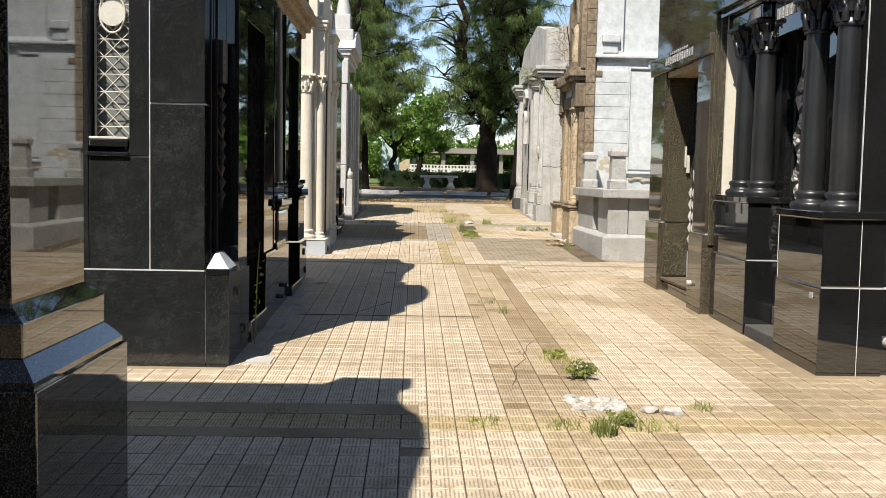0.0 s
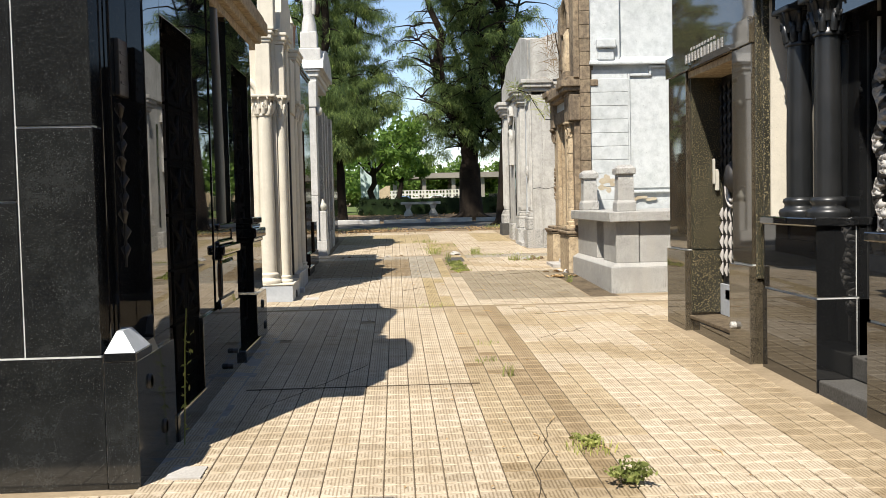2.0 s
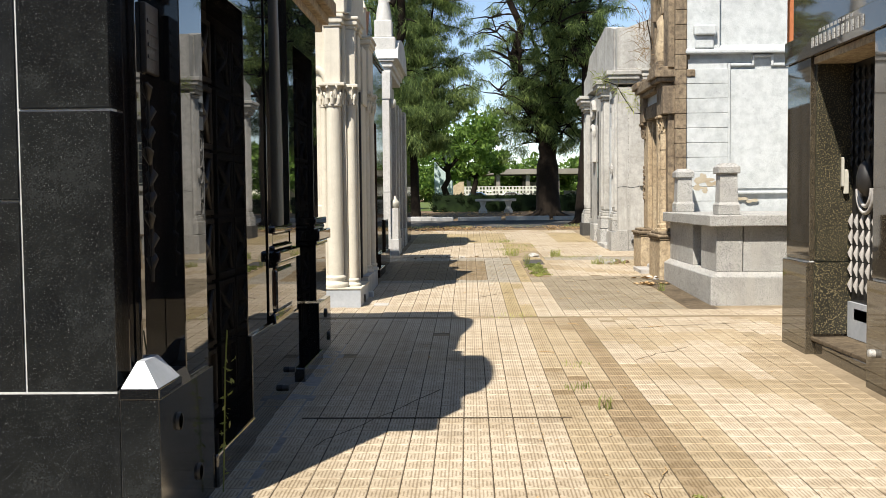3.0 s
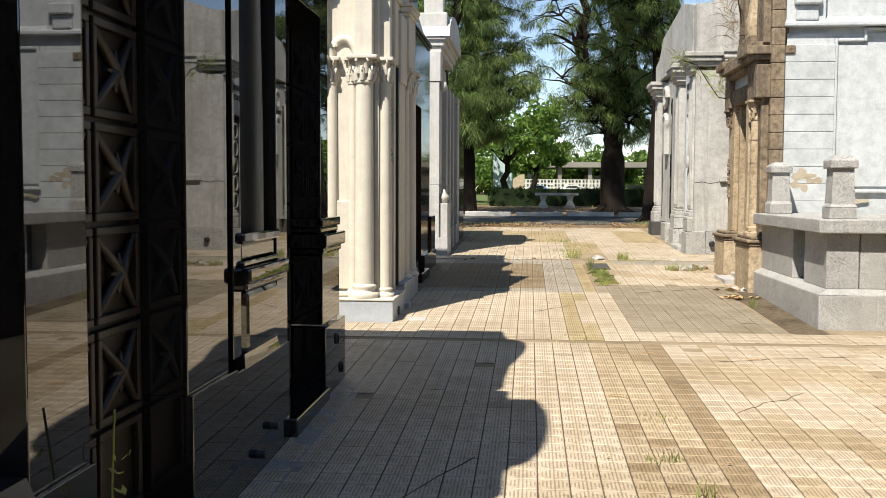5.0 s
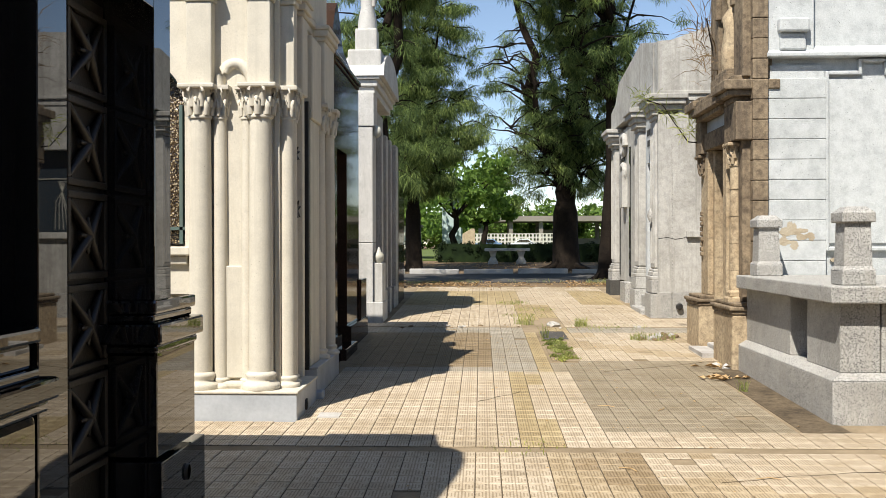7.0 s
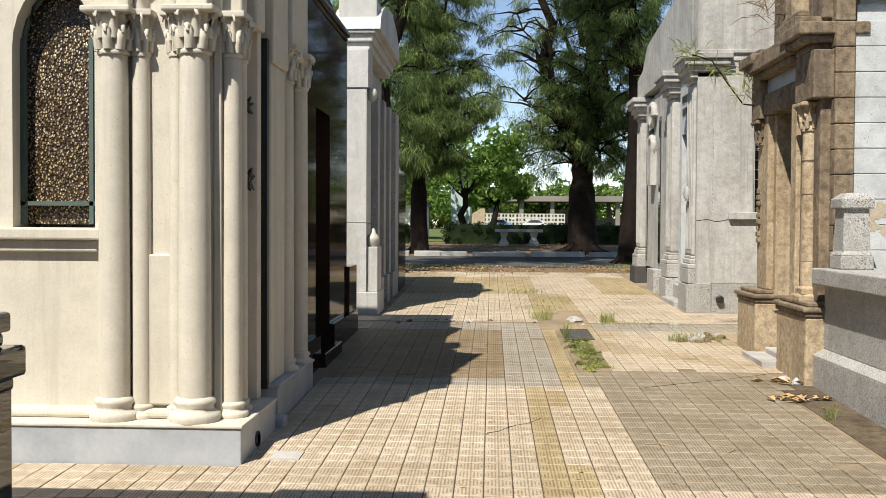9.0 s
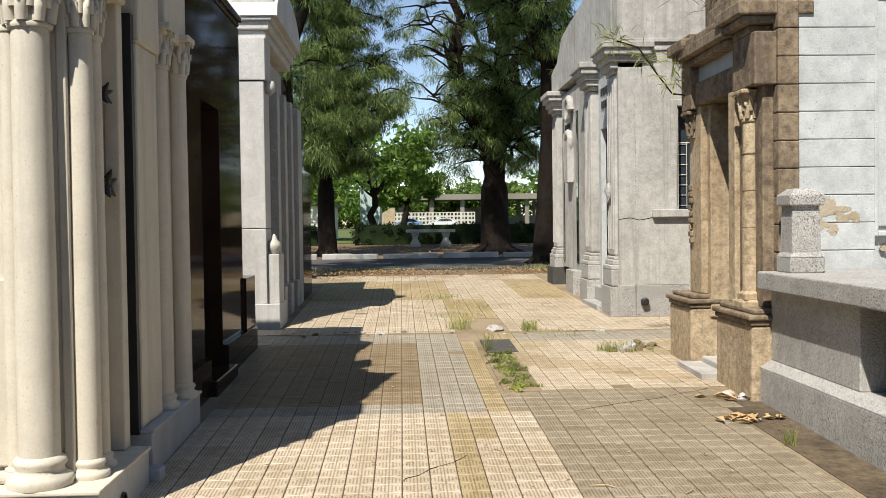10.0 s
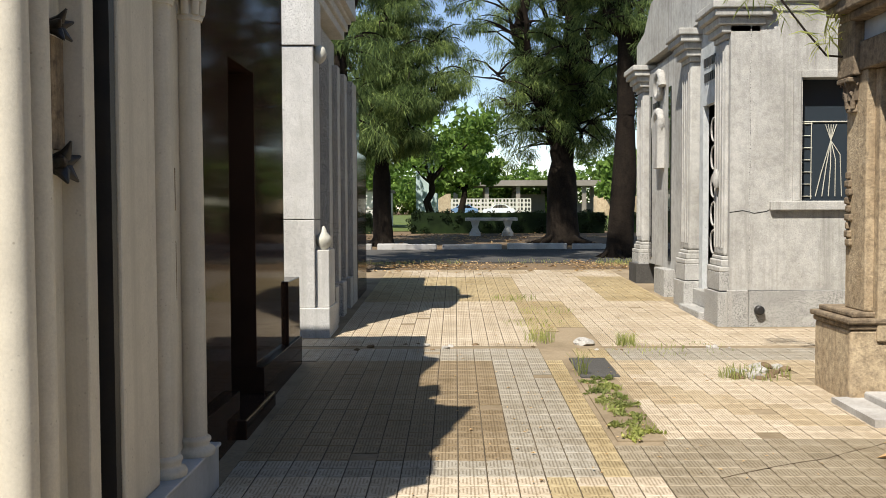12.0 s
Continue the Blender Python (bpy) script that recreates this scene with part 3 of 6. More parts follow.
# side window with star lattice
w1 = tagged(part("window", bx(-2.185, -1.935, F1 + 0.16, F1 + 0.165, 1.72, 2.95), glass_mat("tomb_glass", (0.16, 0.17, 0.16), 0.15), m1), "narrow window with cream star lattice")
lat = B()
for x in (-2.18, -1.945):
    box(lat, x - 0.006, x + 0.006, F1 + 0.1, F1 + 0.12, 1.72, 2.95)
cells = 0.118
for k in range(11):
    z = 1.74 + k * cells
    for s in (1, -1):
        rope(lat, [(-2.18, F1 + 0.11, z if s > 0 else z + cells), (-1.945, F1 + 0.11, z + cells * 2 if s > 0 else z - cells)], 0.0042, 4)
    rope(lat, [(-2.18, F1 + 0.11, z + 0.5 * cells), (-1.945, F1 + 0.11, z + 0.5 * cells)], 0.004, 4)
part("lattice", lat, LATTICE, w1, "cream star-patterned lattice")
ov = B()
rope(ov, [(-2.06 + 0.085 * math.cos(a * math.pi / 10), F1 + 0.09, 2.56 + 0.13 * math.sin(a * math.pi / 10)) for a in range(21)], 0.008, 5)
part("medallion_rim", ov, LATTICE, w1)
part("medallion", tube(B(), [(-2.06, F1 + 0.10, 2.56), (-2.06, F1 + 0.085, 2.56)], [0.085, 0.085], 18), LATTICE, w1)
part("window_sill", box(box(B(), -2.19, -1.93, F1 - 0.01, F1 + 0.16, 1.66, 1.71, bevel=0.006), -2.21, -1.925, F1 - 0.02, F1 + 0.1, 1.60, 1.625, bevel=0.004), BLACK_GRANITE, m1)
# cream strip that paints the sunlit edge onto the black sill
part("window_sill", bx(-2.19, -1.93, F1 - 0.012, F1 + 0.05, 1.712, 1.728, bevel=0.003), LATTICE, m1, "pale strip painting sunlight on the sill edge")

m1b = block("mausoleum", (-2.6, 10.1, G(10.1)), "polished black granite mausoleum with moulded pedestal and recessed door")
part("plinth", bx(-4.4, XP - 0.01, 8.87, 9.84, 0, 0.80, bevel=0.004), BLACK_GRANITE, m1b)
part("wall", bx(-4.4, -1.75, 8.88, 10.95, 0.1, 3.05), BLACK_GRANITE, m1b)
part("wall", bx(-2.0, -1.42, 8.88, 9.8, 0.8, 3.05), BLACK_GRANITE, m1b)
part("pedestal", bx(-1.45, XP, 9.02, 9.58, 0.86, 1.16, bevel=0.03), BLACK_GRANITE, m1b)
part("pedestal_foot", frustum(B(), -1.45, XP + 0.003, 8.97, 9.60, 0.80, -1.45, XP - 0.01, 9.0, 9.58, 0.865), BLACK_GRANITE, m1b)
part("pedestal_moulding", moulding(-1.42, XP - 0.03, 9.0, 9.56, [(1.16, 1.20, 0.05), (1.20, 1.27, 0.075), (1.27, 1.30, 0.03), (1.30, 1.38, 0.01), (1.38, 1.43, 0.035)]), BLACK_GRANITE, m1b)
part("column_shaft", shaft(-1.42, 9.30, 1.43, 3.05, 0.165, 28), BLACK_SATIN, m1b, "smooth polished black column shaft")
part("panel", bx(-1.6, XP - 0.02, 9.62, 9.84, 0.8, 3.05, bevel=0.004), BLACK_GRANITE, m1b)
part("panel", bx(-1.6, XP - 0.02, 8.87, 8.99, 0.86, 3.05, bevel=0.004), BLACK_GRANITE, m1b)
part("end_pedestal", bx(-2.0, XP, 10.75, 11.40, 0, 0.74, bevel=0.004), BLACK_GRANITE, m1b)
part("end_pedestal", bx(-2.0, XP - 0.02, 10.75, 11.30, 0.76, 1.22, bevel=0.004), BLACK_GRANITE, m1b)
part("pedestal_moulding", moulding(-1.95, XP - 0.06, 10.75, 11.22, [(1.22, 1.26, 0.06), (1.26, 1.35, 0.085), (1.35, 1.39, 0.04), (1.39, 1.45, 0.055)]), BLACK_GRANITE, m1b)
part("end_panel", bx(-2.0, XP - 0.03, 10.75, 10.97, 1.2, 3.05, bevel=0.004), BLACK_GRANITE, m1b)
part("end_wall", bx(-4.4, -1.9, 10.9, 11.35, 0, 2.6), BLACK_GRANITE, m1b)
part("lintel", bx(-1.75, XP - 0.03, 9.84, 10.75, 2.72, 3.05, bevel=0.004), BLACK_GRANITE, m1b)
part("door_step", bx(-1.75, XP + 0.03, 9.85, 10.74, 0.1, 0.36, bevel=0.008), BLACK_GRANITE, m1b)
part("cornice", moulding(-4.3, -1.30, 8.99, 11.28, [(3.05, 3.12, 0.03), (3.12, 3.2, 0.08), (3.2, 3.32, 0.14), (3.32, 3.38, 0.11), (3.38, 3.44, 0.02)]), SAND_LIGHT, m1b, "weathered olive stone cornice")
bronze_door(m1b, -1.53, 9.85, 10.74, 0.36, 2.72, 1)
part("parapet", prism(B(), [(11.30, 3.44), (11.30, 3.64), (11.0, 3.70), (10.84, 3.78), (10.72, 3.95), (10.58, 4.10), (10.38, 4.24), (10.15, 4.27), (9.95, 4.22), (9.75, 4.06), (9.56, 3.88), (9.2, 3.79), (8.92, 3.76), (8.92, 3.44)], "x", -2.0, -1.24), BLACK_GRANITE, m1b)
part("roof_slab", bx(-4.3, -2.0, 8.92, 11.3, 3.44, 3.55), BLACK_GRANITE, m1b)
vent(m1b, (XP, 11.1, 0.62), (1, 0, 0), 0.03)
outflow(m1b, (XP - 0.03, 9.2, 0.34), (1, 0, 0), IRON, 0.022)
outflow(m1b, (XP - 0.03, 9.45, 0.42), (1, 0, 0), IRON, 0.02)
vent(m1b, (XP, 11.25, 0.4), (1, 0, 0), 0.03)

# ---- cream mausoleum ----
m2 = block("mausoleum", (-2.6, 15.3, G(15.3)), "cream painted mausoleum with clustered columns and leafy capitals")
part("plinth", bx(-4.4, -1.25, 13.83, 14.70, 0.1, 0.565, bevel=0.008), PALE_MARBLE, m2, "grey marble plinth")
part("plinth_top", bx(-4.4, -1.24, 13.82, 14.71, 0.565, 0.585, bevel=0.006), CREAM_PAINT, m2)
part("plinth", bx(-4.4, -1.27, 14.86, 16.12, 0.1, 0.62, bevel=0.008), PALE_MARBLE, m2, "grey marble plinth")
part("plinth_top", bx(-4.4, -1.26, 14.85, 16.13, 0.62, 0.64, bevel=0.006), PALE_MARBLE, m2)
part("door_step", bx(-2.0, -1.2, 14.71, 14.85, 0.1, 0.45, bevel=0.01), PALE_MARBLE, m2, "grey marble step")
part("door_step", bx(-2.0, -1.42, 14.715, 14.845, 0.45, 0.60, bevel=0.01), PALE_MARBLE, m2, "grey marble step")
# side wall with arched window opening
WX0, WX1, WZ0, WZS = -2.66, -2.17, 1.70, 2.72
part("wall", bx(-4.4, WX0, 14.06, 14.4, 0.58, 4.0), CREAM_PAINT, m2)
part("wall", bx(WX0, WX1, 14.06, 14.4, 0.58, WZ0 - 0.02), CREAM_PAINT, m2)
part("wall", bx(WX1, -1.46, 14.06, 14.66, 0.58, 4.0), CREAM_PAINT, m2)
arch = [(WX0, 4.0), (WX0, WZS)] + [((WX0 + WX1) / 2 - (WX1 - WX0) / 2 * math.cos(math.pi * i / 12), WZS + 0.38 * math.sin(math.pi * i / 12)) for i in range(1, 12)] + [(WX1, WZS), (WX1, 4.0)]
part("arch_wall", prism(B(), arch, "y", 14.06, 14.4), CREAM_PAINT, m2)
part("wall", bx(-4.4, -1.9, 14.4, 16.18, 0.58, 4.0), CREAM_PAINT, m2)
win = part("window", bx(WX0, WX1, 14.2, 14.22, WZ0, 3.12), AMBER, m2, "arched window of pebbled amber glass")
fr = B()
for x in (WX0 + 0.015, WX1 - 0.015, WX1 - 0.06):
    box(fr, x - 0.013, x + 0.013, 14.15, 14.19, WZ0, 2.8)
box(fr, WX0, WX1, 14.15, 14.19, WZ0 + 0.11, WZ0 + 0.135)
rope(fr, [((WX0 + WX1) / 2 - (WX1 - WX0 - 0.03) / 2 * math.cos(math.pi * i / 12), 14.17, WZS + 0.365 * math.sin(math.pi * i / 12)) for i in range(13)], 0.016, 6)
part("window_frame", fr, surface("green_paint", (0.06, 0.10, 0.09), (0.1, 0.12, 0.1), 80, 5, 0.6), win, "dark green painted frame")
part("window_sill", box(box(B(), WX0 - 0.3, WX1 + 0.06, 13.98, 14.2, WZ0 - 0.09, WZ0 - 0.02, bevel=0.012), WX0 - 0.3, WX1 + 0.03, 14.02, 14.2, WZ0 - 0.16, WZ0 - 0.09, bevel=0.01), CREAM_PAINT, m2, "stained stone sill")
part("pilaster_strip", bx(-2.13, -1.46, 14.03, 14.1, 0.6, 3.6, bevel=0.01), CREAM_PAINT, m2)
part("pilaster_strip", bx(-1.84, -1.68, 14.0, 14.05, 0.66, 1.53, bevel=0.01), CREAM_PAINT, m2)
part("base_moulding", bx(-4.4, -1.42, 13.96, 14.1, 0.585, 0.64, bevel=0.02), CREAM_PAINT, m2)
# clustered columns
for cx, cy, r in ((-2.02, 13.97, 0.088), (-1.88, 14.02, 0.055), (-1.55, 13.96, 0.092), (-1.67, 14.03, 0.05), (-1.37, 14.09, 0.060), (-1.375, 14.27, 0.05)):
    column(m2, cx, cy, 0.585, 2.66, 2.92, r, CREAM_PAINT)
part("pilaster_strip", bx(-1.46, -1.415, 14.02, 14.06, 0.6, 3.6, bevel=0.008), CREAM_PAINT, m2)
part("wall", bx(-1.9, -1.43, 14.062, 14.70, 0.585, 4.0), CREAM_PAINT, m2)
part("wall", bx(-1.9, -1.42, 14.9, 16.18, 0.64, 4.0), CREAM_PAINT, m2)
part("jamb_pilaster", bx(-1.46, -1.345, 14.6, 14.698, 0.586, 2.95, bevel=0.008), CREAM_PAINT, m2)
part("jamb_pilaster", bx(-1.6, -1.33, 14.905, 15.34, 0.64, 2.78, bevel=0.012), CREAM_PAINT, m2)
part("jamb_pilaster", bx(-1.62, -1.31, 14.88, 15.35, 2.78, 3.5, bevel=0.012), CREAM_PAINT, m2)
for cx, cy, r in ((-1.36, 15.5, 0.062), (-1.33, 15.88, 0.062)):
    column(m2, cx, cy, 0.64, 2.72, 2.99, r, CREAM_PAINT)
part("pilaster_strip", bx(-1.45, -1.37, 15.36, 16.1, 0.64, 2.8, bevel=0.02), CREAM_PAINT, m2)
# blind arch, upper piers, cornices
arcb = B()
rope(arcb, [(-1.76 + 0.13 * math.cos(math.pi * i / 12), 14.03, 2.9 + 0.2 * math.sin(math.pi * i / 12)) for i in range(13)], 0.045, 8)
part("blind_arch", arcb, CREAM_PAINT, m2)
for x0, x1, y0, y1 in ((-2.12, -1.92, 13.93, 14.1), (-1.64, -1.46, 13.9, 14.1), (-1.46, -1.31, 14.08, 14.2), (-1.46, -1.31, 14.42, 14.66), (-1.46, -1.29, 15.42, 15.98)):
    part("upper_pier", bx(x0, x1, y0, y1, 2.92, 3.56, bevel=0.012), CREAM_PAINT, m2)
    part("pier_cap", moulding(x0, x1, y0, y1, [(3.56, 3.6, 0.015), (3.6, 3.66, 0.035), (3.66, 3.70, 0.05)]), CREAM_PAINT, m2)
part("cornice", moulding(-4.35, -1.42, 14.08, 16.1, [(3.6, 3.66, 0.03), (3.66, 3.72, 0.06)]), CREAM_PAINT, m2)
gable = [(13.95, 3.72), (14.2, 3.78), (14.3, 4.0), (14.42, 4.02), (14.46, 4.2), (14.6, 4.22), (14.66, 4.42), (14.8, 4.46), (14.88, 4.66), (15.03, 4.88), (15.16, 4.62), (15.28, 4.5), (15.34, 4.28), (15.5, 4.24), (15.55, 4.04), (15.72, 4.0), (15.8, 3.84), (16.12, 3.72)]
part("gable", prism(B(), gable, "x", -1.75, -1.36), CREAM_PAINT, m2)
for cx, cy in ((-1.52, 14.03), (-1.5, 15.98)):
    part("pinnacle", frustum(bx(cx - 0.12, cx + 0.12, cy - 0.12, cy + 0.12, 3.72, 4.15, bevel=0.012), cx - 0.14, cx + 0.14, cy - 0.14, cy + 0.14, 4.15, cx - 0.02, cx + 0.02, cy - 0.02, cy + 0.02, 4.5), CREAM_PAINT, m2)
part("door", bx(-1.85, -1.335, 14.82, 14.875, 0.62, 2.92), IRON, m2, "black iron door in deep shade")
dg = B()
for k in range(5):
    rope(dg, [(-1.78, 14.6 + 0.07 * k, 0.65), (-1.78, 14.6 + 0.07 * k, 2.9)], 0.012, 5)
part("door_grille", dg, IRON, m2)
part("lintel", bx(-1.8, -1.435, 14.705, 14.898, 2.95, 3.99), CREAM_PAINT, m2)
# broken plaques and stain
for y, z, s in ((14.50, 2.44, 0.045), (14.52, 1.98, 0.06)):
    o = B()
    for k in range(5):
        a = k * 2 * math.pi / 5 + 0.4
        tube(o, [(-1.43, y, z), (-1.385, y + s * 0.5 * math.cos(a), z + s * 0.5 * math.sin(a)), (-1.36, y + s * 1.3 * math.cos(a), z + s * 1.3 * math.sin(a))], [s * 0.5, s * 0.42, 0.004], 5)
    part("star_boss", o, BRONZE, m2, "corroded metal star boss")
part("stain_strip", bx(-1.43, -1.413, 14.39, 14.59, 2.03, 2.41), SANDSTONE, m2, "brown weathered groove")
for z, h in ((1.82, 0.2), (1.46, 0.22), (1.40, 0.08)):
    part("broken_plaque", bx(-1.375, -1.362, 15.64, 15.74, z, z + h, bevel=0.004), SANDSTONE, m2, "broken remnant of a plaque")
vent(m2, (-1.25, 14.2, 0.43), (1, 0, 0), 0.035)

# ---- red-brown granite mausoleum ----
m3 = block("mausoleum", (-2.6, 18.0, G(18)), "dark red-brown polished granite mausoleum with recessed door")
part("plinth", bx(-4.4, -1.38, 16.16, 17.1, 0.2, 0.72, bevel=0.004), RED_GRANITE, m3)
part("plinth", bx(-4.4, -1.38, 17.85, 19.5, 0.2, 0.74, bevel=0.004), RED_GRANITE, m3)
part("door_step", bx(-1.9, -1.32, 17.0, 17.95, 0.2, 0.56, bevel=0.01), RED_GRANITE, m3)
part("pier", bx(-2.2, -1.43, 16.2, 17.1, 0.72, 3.66, bevel=0.004), RED_GRANITE, m3)
part("pier", bx(-2.2, -1.43, 17.85, 18.95, 0.74, 3.66, bevel=0.004), RED_GRANITE, m3)
part("wall", bx(-4.4, -1.8, 16.2, 18.9, 0.5, 3.66), RED_GRANITE, m3)
part("door", bx(-1.75, -1.7, 17.1, 17.85, 0.56, 2.75), IRON, m3, "black iron door in a deep recess")
part("lintel", bx(-2.0, -1.43, 17.1, 17.85, 2.75, 3.66), RED_GRANITE, m3)
part("end_block", bx(-2.2, -1.40, 18.96, 19.52, 0.74, 1.25, bevel=0.006), RED_GRANITE, m3)
part("cornice", moulding(-4.3, -1.43, 16.3, 18.85, [(3.66, 3.70, 0.02), (3.70, 3.76, 0.04)]), RED_GRANITE, m3)
part("parapet", prism(B(), [(16.22, 3.76), (18.8, 3.76), (18.1, 3.84), (17.66, 3.92), (17.5, 4.04), (17.36, 4.24), (17.2, 4.36), (17.04, 4.24), (16.9, 4.02), (16.72, 3.9), (16.22, 3.88)], "x", -2.2, -1.44), RED_GRANITE, m3)

# ---- pale granite mausoleum ----
m4 = block("mausoleum", (-2.6, 22.3, G(22.3)), "pale grey granite mausoleum with pediment and rooftop figure")
part("base", bx(-4.4, -1.32, 20.88, 21.6, 0.4, 0.84, bevel=0.008), WHITE_GRANITE, m4)
part("corner_block", bx(-2.2, -1.47, 20.9, 21.35, 0.84, 1.72, bevel=0.006), WHITE_GRANITE, m4)
part("corner_block", bx(-2.2, -1.47, 20.905, 21.35, 1.73, 3.45, bevel=0.006), WHITE_GRANITE, m4)
part("corner_block", bx(-2.2, -1.45, 20.89, 21.35, 3.46, 3.95, bevel=0.006), WHITE_GRANITE, m4)
part("urn_pedestal", bx(-1.47, -1.33, 20.95, 21.4, 0.84, 1.42, bevel=0.008), WHITE_GRANITE, m4)
part("urn", lathe(B(), -1.40, 21.05, [(0.04, 1.42), (0.06, 1.45), (0.085, 1.50), (0.08, 1.55), (0.035, 1.60), (0.03, 1.63), (0.01, 1.66)], 14), LATTICE, m4, "small white stone urn")
part("urn", lathe(B(), -1.42, 21.05, [(0.02, 3.3), (0.06, 3.34), (0.07, 3.40), (0.05, 3.46), (0.01, 3.48)], 12), LATTICE, m4, "white globe lamp under the cornice")
part("side_wall", bx(-4.4, -2.2, 20.95, 23.5, 0.4, 3.9), WHITE_GRANITE, m4)
part("front_wall", bx(-2.2, -1.58, 21.3, 23.5, 0.4, 3.9), GREY_GRANITE, m4)
for y in (21.75, 22.5, 23.25):
    part("pilaster", bx(-1.6, -1.42, y, y + 0.24, 0.84, 3.5, bevel=0.01), GREY_GRANITE, m4)
    part("pilaster_base", bx(-1.6, -1.36, y - 0.04, y + 0.28, 0.5, 0.98, bevel=0.01), GREY_GRANITE, m4)
part("door", bx(-1.62, -1.59, 22.0, 22.5, 0.75, 2.9), IRON, m4, "dark iron door")
part("cornice", moulding(-4.3, -1.47, 20.98, 23.4, [(3.95, 4.05, 0.03), (4.05, 4.15, 0.07), (4.15, 4.2, 0.11)]), WHITE_GRANITE, m4)
part("pediment", prism(B(), [(20.85, 4.2)] + [(22.2 - 1.3 * math.cos(math.pi * i / 10), 4.2 + 0.5 * math.sin(math.pi * i / 10)) for i in range(11)] + [(23.55, 4.2)], "x", -1.9, -1.3), WHITE_GRANITE, m4)
part("crown_block", box(bx(-1.85, -1.35, 21.0, 21.5, 4.2, 4.62, bevel=0.02), -1.75, -1.42, 21.08, 21.4, 4.62, 4.95, bevel=0.02), WHITE_GRANITE, m4)
fig = tagged(finish("statue", lathe(lathe(B(), -1.58, 21.24, [(0.15, 4.95), (0.14, 5.1), (0.1, 5.3), (0.11, 5.5), (0.12, 5.6), (0.04, 5.68), (0.07, 5.78), (0.03, 5.86)], 12), -1.48, 21.2, [(0.03, 5.3), (0.05, 5.5), (0.02, 5.75)], 8), WHITE_GRANITE), "weathered stone figure on the pale mausoleum roof", "statue")

m5 = block("mausoleum", (-2.6, 24.5, G(24.5)), "dark polished granite mausoleum closing the row")
part("wall", bx(-4.4, -1.45, 23.55, 25.3, 0.5, 3.5, bevel=0.005), RED_GRANITE, m5)
part("corner_pier", bx(-1.6, -1.36, 24.1, 25.35, 0.5, 2.6, bevel=0.008), RED_GRANITE, m5)
part("pale_pier", bx(-1.6, -1.36, 23.56, 24.05, 0.5, 3.45, bevel=0.008), GREY_GRANITE, m5)

# ---- black granite mausoleum with paired columns ----
r1 = block("mausoleum", (4.3, 8, G(8)), "black polished granite mausoleum with paired columns and floral grille")
part("wall", bx(3.12, 6.2, 6.66, 7.5, 0, 1.28, bevel=0.003), BLACK_GRANITE, r1)
part("wall", bx(3.12, 6.2, 6.68, 7.5, 1.29, 3.6, bevel=0.003), BLACK_GRANITE, r1)
part("wall", bx(3.5, 6.2, 7.5, 9.1, 0, 3.6), BLACK_GRANITE, r1)
part("wall", bx(3.14, 3.6, 8.15, 9.1, 0, 3.6), BLACK_GRANITE, r1)
for y0, y1, zt in ((6.62, 7.45, 1.29), (8.15, 9.1, 1.36)):
    zj = 0.78 if y0 < 7 else 0.84
    part("pedestal", bx(2.84, 3.3, y0, y1, 0, zj, bevel=0.004), BLACK_GRANITE, r1)
    part("pedestal", bx(2.85, 3.3, y0 + 0.01, y1 - 0.01, zj + 0.014, zt - 0.03, bevel=0.004), BLACK_GRANITE, r1)
    seam(r1, 2.856, 3.32, y0 + 0.016, y1 - 0.016, zj, zj + 0.014)
    seam(r1, 3.118, 3.123, y0 - 0.002, y0 + 0.02, 0.1, zj)
    seam(r1, 3.118, 3.123, y0 + 0.008, y0 + 0.03, zj + 0.015, zt - 0.03)
    part("pedestal_cap", bx(2.825, 3.3, y0 - 0.015, y1 + 0.015, zt - 0.03, zt + 0.03, bevel=0.01), BLACK_GRANITE, r1)
seam(r1, 3.1165, 3.121, 6.676, 6.69, 1.32, 3.0)
seam(r1, 3.3, 6.2, 6.658, 6.9, 1.28, 1.29)
seam(r1, 3.3, 6.2, 6.655, 6.9, 0.78, 0.788)
for cx, cy, zt in ((3.0, 7.24, 1.32), (3.06, 6.84, 1.32), (3.0, 8.78, 1.39), (3.02, 8.36, 1.39)):
    column(r1, cx, cy, zt, 2.62, 2.9, 0.092, BLACK_SATIN)
for y0, y1 in ((6.66, 7.45), (8.15, 9.08)):
    part("entablature", moulding(2.92, 3.3, y0 + 0.06, y1 - 0.06, [(2.9, 3.02, 0.02), (3.02, 3.08, 0.08), (3.08, 3.2, 0.14), (3.2, 3.26, 0.1)]), BLACK_GRANITE, r1)
part("lintel", bx(3.0, 3.4, 7.45, 8.15, 2.72, 3.2, bevel=0.006), BLACK_GRANITE, r1)
for k in range(7):
    part("letter", bx(2.992, 3.0, 7.52 + 0.085 * k, 7.575 + 0.085 * k, 2.86, 2.95), GREY_GRANITE, r1, "unreadable raised metal letter")
part("attic", bx(3.0, 6.2, 6.7, 9.08, 3.26, 4.3), BLACK_GRANITE, r1)
part("door_step", bx(2.85, 3.5, 7.46, 8.14, 0.1, 0.30, bevel=0.012), ASPHALT, r1, "dull grey slate step")
part("door_step", bx(3.08, 3.5, 7.46, 8.14, 0.30, 0.46, bevel=0.012), ASPHALT, r1, "dull grey slate step")
dd = part("door", bx(3.28, 3.32, 7.46, 8.149, 0.46, 2.72), DARK, r1, "dark door behind a cast floral grille")
rnd = random.Random(4)
